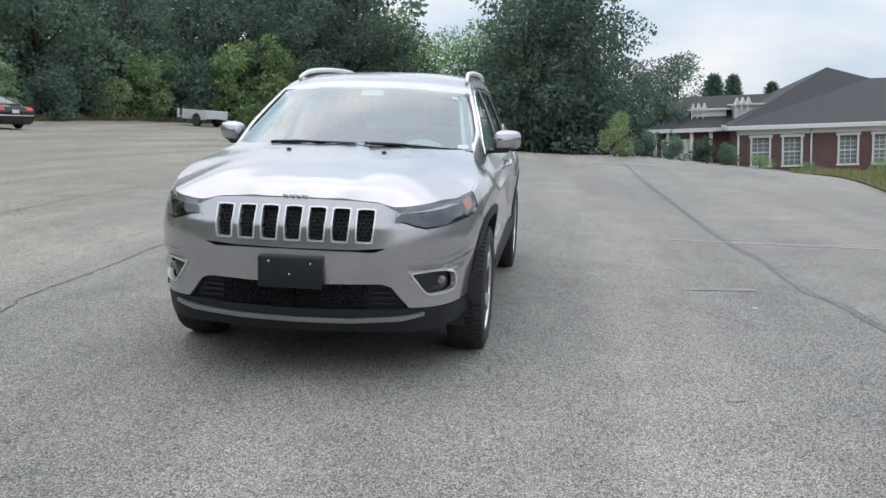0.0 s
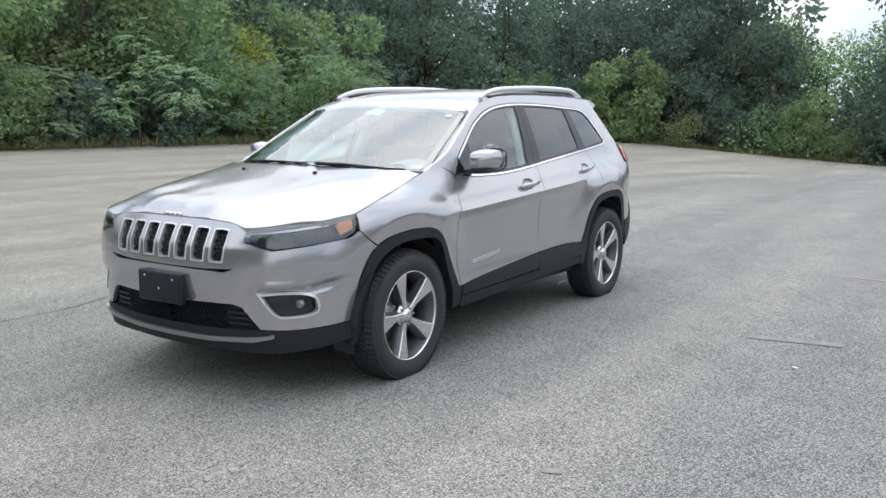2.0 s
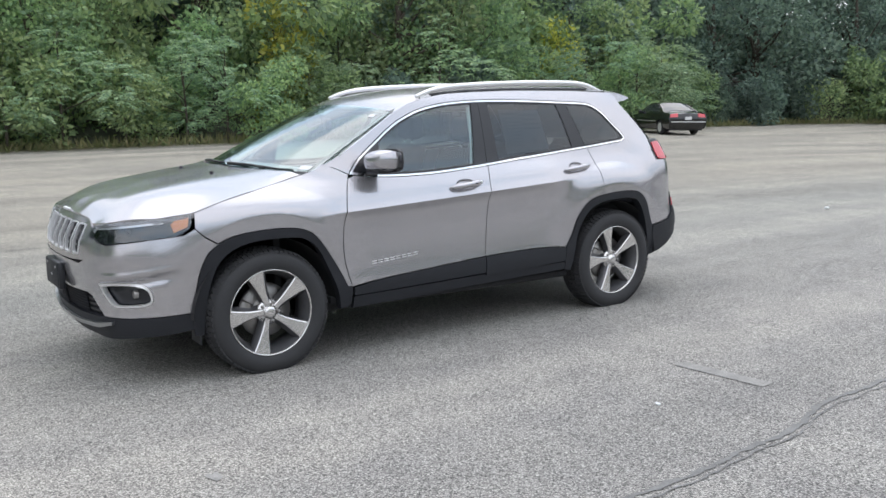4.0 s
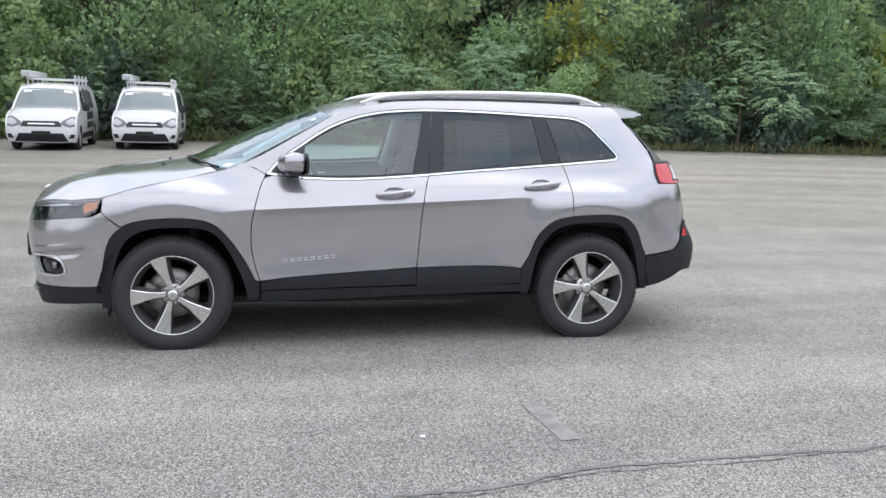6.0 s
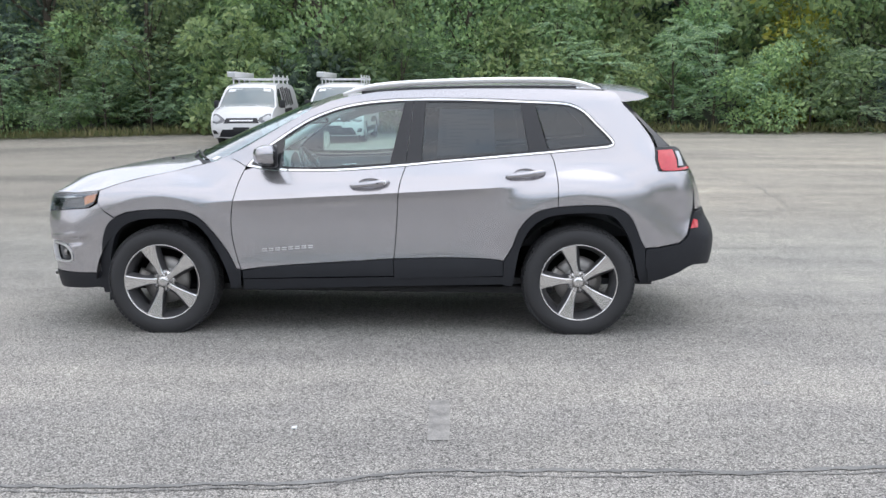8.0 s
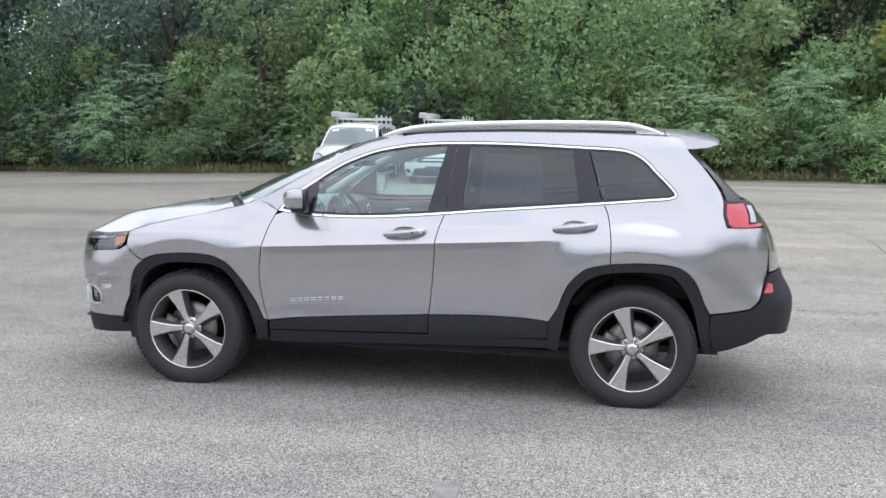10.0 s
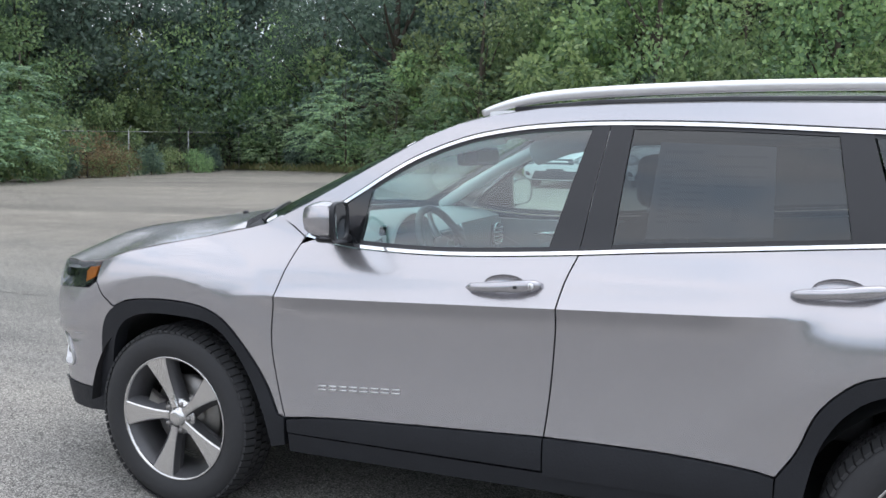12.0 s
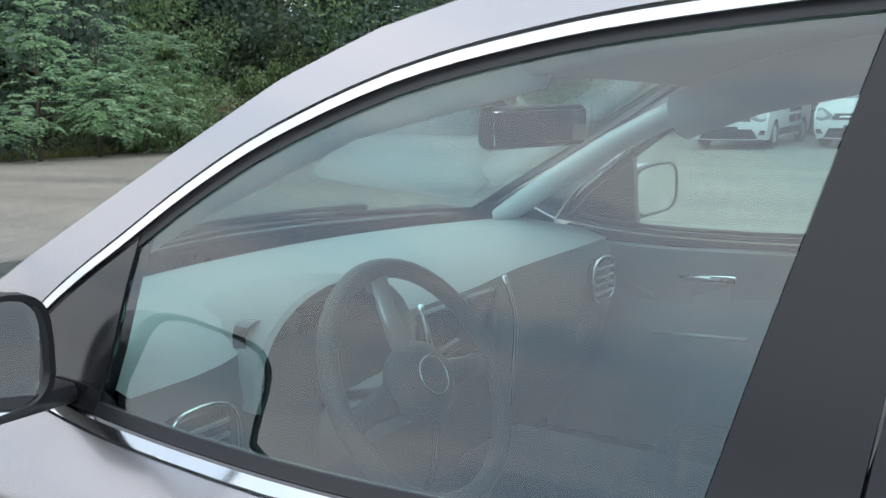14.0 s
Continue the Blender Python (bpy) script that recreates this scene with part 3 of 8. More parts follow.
ARCH_RI = [(2.285, 0.33), (2.304, 0.448), (2.335, 0.593), (2.388, 0.70), (2.46, 0.767), (2.562, 0.80), (2.753, 0.812), (2.892, 0.797), (2.965, 0.738), (3.036, 0.609), (3.08, 0.432), (3.11, 0.345)]
BELT = [(0.565, 1.105), (0.72, 1.085), (0.87, 1.076), (1.095, 1.075), (1.316, 1.085), (1.601, 1.106), (1.825, 1.126), (2.183, 1.154), (2.527, 1.181), (2.713, 1.197), (2.90, 1.212)]
TOPLINE = [(0.565, 1.105), (0.635, 1.185), (0.705, 1.24), (0.78, 1.29), (0.882, 1.358), (0.99, 1.417), (1.137, 1.473), (1.286, 1.505), (1.434, 1.522), (1.65, 1.532), (1.99, 1.529), (2.41, 1.512), (2.603, 1.502), (2.69, 1.484), (2.765, 1.442), (2.834, 1.372), (2.904, 1.303), (2.943, 1.255), (2.94, 1.228), (2.90, 1.212)]
ROOFLINE = [(0.42, 1.166), (0.55, 1.227), (0.70, 1.312), (0.86, 1.403), (0.98, 1.471), (1.10, 1.52), (1.22, 1.55), (1.4, 1.576), (1.65, 1.588), (2.0, 1.594), (2.5, 1.59), (2.87, 1.576)]
DLINE = [(2.87, 1.576), (2.98, 1.562), (3.03, 1.482), (3.1, 1.405), (3.185, 1.29), (3.212, 1.21), (3.207, 1.14), (3.222, 1.068)]


def on_flank(pts):
    return [(sy(a), b) for a, b in pts]


def handle_cup(hy, hz):
    """Outline of the cup pressed into a door behind its handle."""
    return [(hy + 0.070 * math.cos(a), hz + 0.003 + 0.028 * math.sin(a)) for a in [2 * math.pi * (k + 0.37) / 26 for k in range(26)]]


def rev(p):
    return list(reversed(p))


for side in (1, -1):
    # front wing
    fender_out = [(-0.40, 0.955)] + HOODEDGE[1:] + [(0.42, 1.175), (0.50, 1.14)] + smooth2(GAP_A, 3) + rev(smooth2(ARCH_F, 3)[12:])[0:] + [(-0.29, 0.785), (-0.36, 0.83), (-0.405, 0.875)]
    part("front_wing", sheet(on_flank(fender_out), skin, 0.02, 0.0125, side=side), M_PAINT, suv)
    door_f = smooth2(GAP_A, 3)[1:] + smooth2(SILL[:4], 3)[1:] + rev(smooth2(GAP_B, 3))[1:] + rev(smooth2(BELT[:6], 3))[1:-1]
    fd = part("front_door", sheet(on_door(door_f), door_skin, 0.04, 0.0187, side=side, holes=[on_door(handle_cup(1.375, 1.000))]), M_PAINT, suv)
    door_r = smooth2(GAP_B, 3) + smooth2(SILL[3:], 3)[1:] + smooth2(ARCH_R[:6], 3)[1:] + rev(smooth2(GAP_C, 3))[1:] + rev(smooth2(BELT[5:9], 3))[1:-1]
    rd = part("rear_door", sheet(on_door(door_r), door_skin, 0.04, 0.0187, side=side, holes=[on_door(handle_cup(2.365, 1.055))]), M_PAINT, suv)
    quarter = smooth2(GAP_C, 3) + smooth2(ARCH_R[5:], 3)[1:] + [(3.22, 0.588), (3.36, 0.609), (3.41, 0.655), (3.45, 0.76), (3.47, 0.80)] + [(3.50, 0.95), (3.49, 1.065), (3.35, 1.068)] + rev(smooth2(DLINE, 3)) + rev(ROOFLINE[:-1]) + [(0.50, 1.14)] + smooth2(TOPLINE, 3) + rev(smooth2(BELT[8:], 3))[1:-1]
    part("body_side", sheet(on_flank(quarter), skin, 0.025, 0.0125, side=side), M_PAINT, suv)
    # plastic cladding
    arch_f = smooth2(ARCH_F, 3) + [(0.527, 0.441), (0.52, 0.33), (0.45, 0.31)] + rev(smooth2(ARCH_FI, 3))[1:] + [(-0.43, 0.27)]
    part("wheel_arch_moulding", sheet(on_flank(arch_f), skin, 0.04, 0.03, side=side, proud=0.008, depth=0.06), M_BLACKPLASTIC, suv)
    arch_r = smooth2(ARCH_R, 3) + [(3.14, 0.35)] + rev(smooth2(ARCH_RI, 3)) + [(2.22, 0.34)]
    part("wheel_arch_moulding", sheet(on_flank(arch_r), skin, 0.04, 0.03, side=side, proud=0.008, depth=0.06), M_BLACKPLASTIC, suv)
    clad_top = [(0.535, 0.437)] + SILL[1:]
    for a, b in ((0, 4), (3, 8)):
        seg = smooth2(clad_top[a:b], 3)
        bot = [(seg[-1][0], 0.405), (seg[0][0], 0.385)]
        part("door_cladding", sheet(on_flank(seg + bot), skin, 0.06, 0.025, side=side, proud=0.010), M_BLACKPLASTIC, suv)
    part("side_sill", sheet(on_flank([(0.535, 0.383), (1.5, 0.40), (2.225, 0.402), (2.25, 0.345), (1.5, 0.332), (0.53, 0.305)]), skin, 0.08, 0.02, side=side, proud=0.004, depth=0.12), M_BLACKPLASTIC, suv)
    # chrome line round the side windows
    outer = smooth2(TOPLINE, 4) + rev(smooth2(BELT, 4))[1:-1]
    ring_in = [(p.x, p.y) for p in shrink([Vector(p) for p in outer], 0.016)]
    part("chrome_window_surround", sheet(on_flank(outer), skin, 0.05, 0.04, holes=[on_flank(ring_in)], gap=0.0025, side=side, proud=0.004, depth=0.03), M_CHROME, suv, "bright chrome strip round the side windows")
    inn = [Vector(p) for p in ring_in]

    def clip(lo, hi, zlo=None):
        """The part of the window opening between two leaning lines (foot length, head length)."""
        bmc = bmesh.new()
        f = bmc.faces.new([bmc.verts.new((p.x, p.y, 0)) for p in shrink(inn, -0.001)])
        for (a, b), sgn in ((lo, -1), (hi, 1)):
            d = Vector((b - a, 0.42, 0)).normalized()
            no = Vector((d.y, -d.x, 0)) * sgn
            bmesh.ops.bisect_plane(bmc, geom=bmc.verts[:] + bmc.edges[:] + bmc.faces[:], plane_co=(a, 1.12, 0), plane_no=no, clear_outer=True)
        fs = max(bmc.faces, key=lambda q: q.calc_area())
        out = [(v.co.x, v.co.y) for v in fs.verts]
        bmc.free()
        return out

    part("window_glass", sheet(on_flank(clip((0.80, 0.83), (1.495, 1.595))), skin, 0.05, 0.04, gap=0.0, side=side, proud=-0.006, depth=0.004), M_GLASS, fd, "clear green-tinted door glass")
    seal_in = [(p.x, p.y) for p in shrink(inn, 0.011)]
    part("window_seal", sheet(on_flank([(p.x, p.y) for p in shrink(inn, -0.002)]), skin, 0.05, 0.04, holes=[on_flank(seal_in)], gap=0.0, side=side, proud=-0.003, depth=0.006), M_TRIM, suv)
    part("mirror_patch", sheet(on_flank(clip((0.3, 0.4), (0.80, 0.83))), skin, 0.05, 0.04, gap=0.0, side=side, proud=-0.002), M_GLOSSBLACK, fd)
    part("pillar_cover", sheet(on_flank(clip((1.497, 1.597), (1.5985, 1.6495))), skin, 0.05, 0.04, gap=0.0, side=side, proud=0.0), M_TRIM, fd, "satin black pillar cover")
    part("pillar_cover", sheet(on_flank(clip((1.6015, 1.6525), (1.70, 1.725))), skin, 0.05, 0.04, gap=0.0, side=side, proud=0.0), M_TRIM, rd, "satin black pillar cover")
    part("window_glass", sheet(on_flank(clip((1.702, 1.727), (2.40, 2.33))), skin, 0.05, 0.04, gap=0.0, side=side, proud=-0.006, depth=0.004), M_PRIVACY, rd, "dark privacy glass")
    part("pillar_cover", sheet(on_flank(clip((2.402, 2.332), (2.535, 2.418))), skin, 0.05, 0.04, gap=0.0, side=side, proud=-0.001), M_TRIM, rd, "satin black pillar cover")
    part("quarter_glass", sheet(on_flank(clip((2.542, 2.425), (3.2, 3.2))), skin, 0.05, 0.04, gap=0.0, side=side, proud=-0.004, depth=0.006), M_PRIVACY, suv, "dark privacy quarter glass")
    # dark strip added behind the pillar seam to keep it dark
    part("pillar_seam_backing", sheet(on_flank(clip((1.56, 1.62), (1.65, 1.69))), skin, 0.1, 0.04, gap=0.0, side=side, proud=-0.012), M_DARK, suv)
    # front bumper skin, half
    fogo = [(sx(0.575), 0.585), (sx(0.70), 0.597), (sy(-0.695), 0.588), (sy(-0.645), 0.55), (sy(-0.65), 0.478), (sx(0.715), 0.462), (sx(0.655), 0.478)]
    fogo = smooth2(fogo + fogo[:1], 4)[:-1]
    bumper = [(0, 0.690), (sx(0.30), 0.688), (sx(0.40), 0.684), (sx(0.452), 0.702), (sx(0.47), 0.79), (sx(0.495), 0.832), (sx(0.55), 0.83), (sx(0.60), 0.812), (sx(0.655), 0.80), (sx(0.735), 0.812), (sy(-0.46), 0.842), (sy(-0.405), 0.873), (sy(-0.36), 0.828), (sy(-0.295), 0.783)] + [(sy(a), b) for a, b in rev(smooth2(ARCH_F[:5], 3))[1:]] + [(sy(-0.44), 0.408), (sy(-0.6), 0.402), (sx(0.70), 0.40), (sx(0.585), 0.402), (sx(0.55), 0.44), (sx(0.49), 0.508), (sx(0.44), 0.522), (sx(0.2), 0.516), (0, 0.514)]
    part("front_bumper", sheet(bumper, skin, 0.0175, 0.01, holes=[fogo], side=side, gap=0.002, mid=True), M_PAINT, suv)
    # fog lamp
    cup = part("fog_lamp", sheet(fogo, skin, 0.03, 0.03, side=side, proud=-0.035, gap=-0.004, depth=-0.034), M_TRIM, suv, "round fog lamp in a black recess with a chrome edge")
    rim_in = [(p.x, p.y - 0.003) for p in shrink([Vector(p) for p in fogo], 0.0125)]
    part("chrome_bezel", sheet(fogo, skin, 0.03, 0.03, holes=[rim_in], side=side, proud=0.006, gap=0.0, depth=0.03), M_SATIN, cup)
    bm = bmesh.new()
    c = skin(sx(0.750), 0.530, -0.026)
    lathe(bm, [(0.001, -0.004), (0.018, -0.004), (0.023, 0.0), (0.023, 0.02)], 20)
    for v in bm.verts:
        v.co = Vector((c.x * side + v.co.y, c.y + v.co.x, c.z + v.co.z))
    part("lens", bm, M_STEEL, cup)
    # headlamp
    lamp = smooth2([(sx(0.478), 0.825), (sx(0.50), 0.868), (sx(0.53), 0.893), (sx(0.57), 0.903)], 3) + [(sx(0.64), 0.912), (sx(0.70), 0.921), (sy(-0.60), 0.93), (sy(-0.50), 0.942), (sy(-0.412), 0.951), (sy(-0.415), 0.905), (sy(-0.437), 0.868), (sy(-0.50), 0.838), (sx(0.74), 0.815), (sx(0.655), 0.806), (sx(0.60), 0.818), (sx(0.55), 0.834)]
    hl = part("headlamp", sheet(lamp, skin, 0.03, 0.02, side=side, proud=-0.045, gap=-0.002, depth=-0.04), M_LAMPCUP, suv, "slim dark headlamp with an amber corner")
    part("lens", sheet(lamp, skin, 0.03, 0.02, side=side, proud=0.002, gap=0.002, depth=0.01), M_LAMPGLASS, hl)
    part("light_strip", sheet([(sx(0.505), 0.862), (sx(0.53), 0.882), (sy(-0.56), 0.915), (sy(-0.56), 0.905), (sx(0.535), 0.872), (sx(0.52), 0.855)], skin, 0.03, 0.02, side=side, proud=-0.016, gap=0, depth=0.01), M_SATIN, hl)
    part("amber_reflector", sheet([(sy(-0.525), 0.900), (sy(-0.50), 0.918), (sy(-0.43), 0.929), (sy(-0.438), 0.885), (sy(-0.51), 0.858)], skin, 0.03, 0.02, side=side, proud=-0.008, gap=0, depth=0.012), M_AMBER, hl)
    for sxx, zz, rr in ((0.665, 0.857, 0.026), (0.745, 0.868, 0.022)):
        c = skin(sx(sxx), zz, -0.032)
        bm = bmesh.new()
        bmesh.ops.create_uvsphere(bm, u_segments=14, v_segments=8, radius=rr)
        for v in bm.verts:
            v.co = Vector(((c.x + v.co.x) * side, c.y + v.co.y * 0.8, c.z + v.co.z))
        if side < 0:
            bmesh.ops.reverse_faces(bm, faces=bm.faces)
        part("projector", bm, M_LAMPCUP, hl)
    # tail lamp
    tl = [(3.21, 1.07), (3.197, 1.14), (3.21, 1.212), (3.37, 1.218), (3.45, 1.19), (3.485, 1.12), (3.49, 1.075), (3.35, 1.066)]
    tlo = part("tail_lamp", sheet(on_flank(tl), skin, 0.03, 0.02, side=side, proud=0.004, gap=0.0, depth=0.05), M_TRIM, suv, "red tail lamp with a clear band and dark rim")
    part("red_lens", sheet(on_flank([(3.225, 1.083), (3.215, 1.14), (3.225, 1.198), (3.33, 1.202), (3.345, 1.14), (3.335, 1.082)]), skin, 0.03, 0.02, side=side, proud=0.012, gap=0.0, depth=0.01), M_RED, tlo)
    part("clear_lens", sheet(on_flank([(3.352, 1.10), (3.36, 1.14), (3.35, 1.192), (3.39, 1.19), (3.40, 1.15), (3.396, 1.10)]), skin, 0.03, 0.02, side=side, proud=0.012, gap=0.0, depth=0.01), M_WHITELENS, tlo)
    part("red_band", sheet(on_flank([(3.225, 1.080), (3.30, 1.086), (3.48, 1.094), (3.487, 1.082), (3.35, 1.072), (3.24, 1.073)]), skin, 0.03, 0.02, side=side, proud=0.014, gap=0.0, depth=0.01), M_RED, tlo)
    # rear bumper half
    rb = [(sy(a), b) for a, b in [(3.135, 0.575), (3.22, 0.583), (3.36, 0.604), (3.415, 0.65), (3.455, 0.765), (3.49, 0.80)]] + [(sxr(0.5), 0.80), (sxr(0.25), 0.78), (ARC[-1], 0.78), (ARC[-1], 0.42), (sxr(0.4), 0.42), (sy(3.45), 0.46), (sy(3.36), 0.41), (sy(3.25), 0.37), (sy(3.12), 0.345)]
    part("rear_bumper", sheet(rb, skin, 0.05, 0.03, side=side, proud=0.010, depth=0.05), M_BLACKPLASTIC, suv)
    part("bumper_reflector", sheet([(sy(3.435), 0.70), (sy(3.465), 0.755), (sy(3.50), 0.745), (sy(3.49), 0.70)], skin, 0.02, 0.02, side=side, proud=0.016, gap=0, depth=0.02), M_RED, suv)
    # tailgate half
    tg = [(sy(3.50), 0.81), (sy(3.505), 0.95), (sy(3.50), 1.06), (sy(3.49), 1.12), (sxr(0.60), 1.19), (ARC[-1], 1.19), (ARC[-1], 0.79), (sxr(0.5), 0.805)]
    part("tailgate", sheet(tg, skin, 0.05, 0.03, side=side), M_PAINT, suv)
    # lower nose
    low = [(0, 0.514), (sx(0.2), 0.516), (sx(0.44), 0.522), (sx(0.49), 0.508), (sx(0.55), 0.44), (sx(0.585), 0.402), (sx(0.3), 0.39), (0, 0.388)]
    part("lower_grille", sheet(low, skin, 0.04, 0.02, side=side, proud=-0.035, gap=-0.003, depth=-0.03, mid=True), M_BLACKPLASTIC, suv, "black honeycomb lower grille")
    lip = [(0, 0.388), (sx(0.3), 0.39), (sx(0.585), 0.402), (sx(0.70), 0.40), (sy(-0.6), 0.402), (sy(-0.44), 0.408), (sy(-0.42), 0.31), (sy(-0.55), 0.295), (sx(0.7), 0.28), (sx(0.4), 0.265), (0, 0.26)]
    part("lower_bumper", sheet(lip, skin, 0.04, 0.025, side=side, proud=0.004, depth=0.10, mid=True), M_BLACKPLASTIC, suv)
    part("skid_trim", sheet([(0, 0.345), (sx(0.3), 0.348), (sx(0.50), 0.362), (sx(0.60), 0.374), (sx(0.66), 0.386), (sx(0.655), 0.362), (sx(0.55), 0.336), (sx(0.3), 0.318), (0, 0.313)], skin, 0.04, 0.02, side=side, proud=0.022, depth=0.03, mid=True), M_SILVERTRIM, suv)
    bm = bmesh.new()
    for r in range(7):
        for c in range(17):
            xx = (c + 0.5 * (r % 2)) * 0.024 + 0.012
            zz = 0.405 + r * 0.017
            if xx > 0.375:
                continue
            vo, vi = [], []
            for k in range(6):
                a = math.pi / 3 * k + math.pi / 6
                vo.append(bm.verts.new(skin(sx(max(0.0, xx + 0.0135 * math.cos(a))), zz + 0.0112 * math.sin(a), -0.012)))
                vi.append(bm.verts.new(skin(sx(max(0.0, xx + 0.0105 * math.cos(a))), zz + 0.0085 * math.sin(a), -0.020)))
            for k in range(6):
                bm.faces.new((vo[k], vo[(k + 1) % 6], vi[(k + 1) % 6], vi[k]))
    for v in bm.verts:
        v.co.x *= side
    part("honeycomb", bm, M_TRIM, suv, smooth=False)
    for zz in (0.425, 0.455, 0.482):
        part("grille_bar", sheet([(sx(0.385), zz), (sx(0.54 - (zz - 0.40) * 0.5), zz), (sx(0.54 - (zz - 0.40) * 0.5), zz - 0.010), (sx(0.385), zz - 0.010)], skin, 0.05, 0.05, side=side, proud=-0.018, gap=0, depth=0.012), M_TRIM, suv)
    # wheel housing behind the arch openings
    for yc in (0.0, 2.71):
        bm = bmesh.new()
        rings = []
        for r, a in [(0.02, 0.40), (0.455, 0.40), (0.445, 0.868)]:
            rings.append([bm.verts.new((a * side, yc + r * math.cos(math.pi * (i / 20 * 0.96 + 0.02)), 0.345 + r * math.sin(math.pi * (i / 20 * 0.96 + 0.02)))) for i in range(21)])
        for p, q in zip(rings, rings[1:]):
            for i in range(20):
                bm.faces.new((p[i], p[i + 1], q[i + 1], q[i]))
        part("wheel_housing", bm, M_DARK, suv)
    # dark inner backing added behind the panels, so that the seams stay dark
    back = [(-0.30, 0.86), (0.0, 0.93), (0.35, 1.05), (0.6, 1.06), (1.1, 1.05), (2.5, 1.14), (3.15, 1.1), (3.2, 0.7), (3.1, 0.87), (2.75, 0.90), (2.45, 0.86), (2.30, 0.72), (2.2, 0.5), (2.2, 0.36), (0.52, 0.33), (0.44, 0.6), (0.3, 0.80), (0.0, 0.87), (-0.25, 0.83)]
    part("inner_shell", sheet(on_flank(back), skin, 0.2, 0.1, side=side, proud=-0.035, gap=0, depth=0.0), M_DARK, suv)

# ---- hood, roof, windscreen, grille ----
rim2 = [(p.x, p.y) for p in HOOD_RIM[1:]]
rear2 = [(p.x, p.y) for p in HOOD_REAR]
hood_loop = [(HOOD_RIM[0].x, HOOD_RIM[0].y)] + rim2 + [(0.752, 0.27)] + rev(rear2) + [(-a, b) for a, b in rear2[1:]] + [(-0.752, 0.27)] + [(-a, b) for a, b in rev(rim2)]
part("hood", sheet(hood_loop, hood, 0.035, 0.03, depth=0.03), M_PAINT, suv)
roof_loop = [(u / 10, 0.985 - 0.0 * u) for u in range(-10, 11)] + [(1, 1.2), (1, 1.6), (1, 2.2), (1, 2.87)] + [(u / 10, 2.87) for u in range(9, -11, -1)] + [(-1, 2.2), (-1, 1.6), (-1, 1.2)]
part("roof", sheet(roof_loop, roof, 0.1, 0.05, gap=0.0), M_PAINT, suv)
scr = [(u / 10, 0.0) for u in range(-10, 11)] + [(1, 0.5), (1, 1)] + [(u / 10, 1) for u in range(9, -11, -1)] + [(-1, 0.5)]
part("windscreen", sheet(scr, screen, 0.1, 0.08, gap=0.0, depth=0.004), M_WINDSHIELD, suv, "sloping windscreen reflecting the sky")
frame_in = [(p.x, p.y) for p in [Vector((-0.955, 0.03)), Vector((0.955, 0.03)), Vector((0.945, 0.96)), Vector((-0.945, 0.96))]]
part("windscreen_border", sheet(scr, screen, 0.1, 0.08, holes=[frame_in], gap=0.0, proud=-0.006, depth=0.002), M_GLOSSBLACK, suv)

GRILLE_OUT = [(-0.452, 0.703), (-0.30, 0.694), (0, 0.692), (0.30, 0.694), (0.452, 0.703), (0.485, 0.78), (0.508, 0.842), (0.522, 0.88), (0.44, 0.918), (0.3, 0.928), (0, 0.933), (-0.3, 0.928), (-0.44, 0.918), (-0.522, 0.88), (-0.508, 0.842), (-0.485, 0.78)]


def nose(x, z, out=0.0):
    p = skin(sx(abs(x)), z, out)
    return Vector((p.x if x >= 0 else -p.x, p.y, p.z))


slots = []
for i in range(-3, 4):
    c0, c1 = i * 0.1213, i * 0.1185
    wt, wb = 0.0465, 0.0415
    lo, hi = 0.730, 0.896 - 0.0006 * i * i
    slots.append(smooth2([(c1 - wb + 0.008, lo), (c1 + wb - 0.008, lo), (c1 + wb, lo + 0.02), (c0 + wt, hi - 0.02), (c0 + wt - 0.008, hi), (c0 - wt + 0.008, hi), (c0 - wt, hi - 0.02), (c1 - wb, lo + 0.02), (c1 - wb + 0.008, lo)], 3)[:-1])
gr = part("grille_panel", sheet(GRILLE_OUT, nose, 0.04, 0.02, holes=slots, gap=0.0015, depth=0.03), M_PAINT, suv, "seven-slot grille panel with chrome rings")
M_NET = plain("black_grille_net", (0.045, 0.045, 0.048), 0.32, var=0.2)
M_SLOTRING = plain("satin_grille_ring", (0.80, 0.80, 0.81), 0.34, metal=0.65, var=0.06)
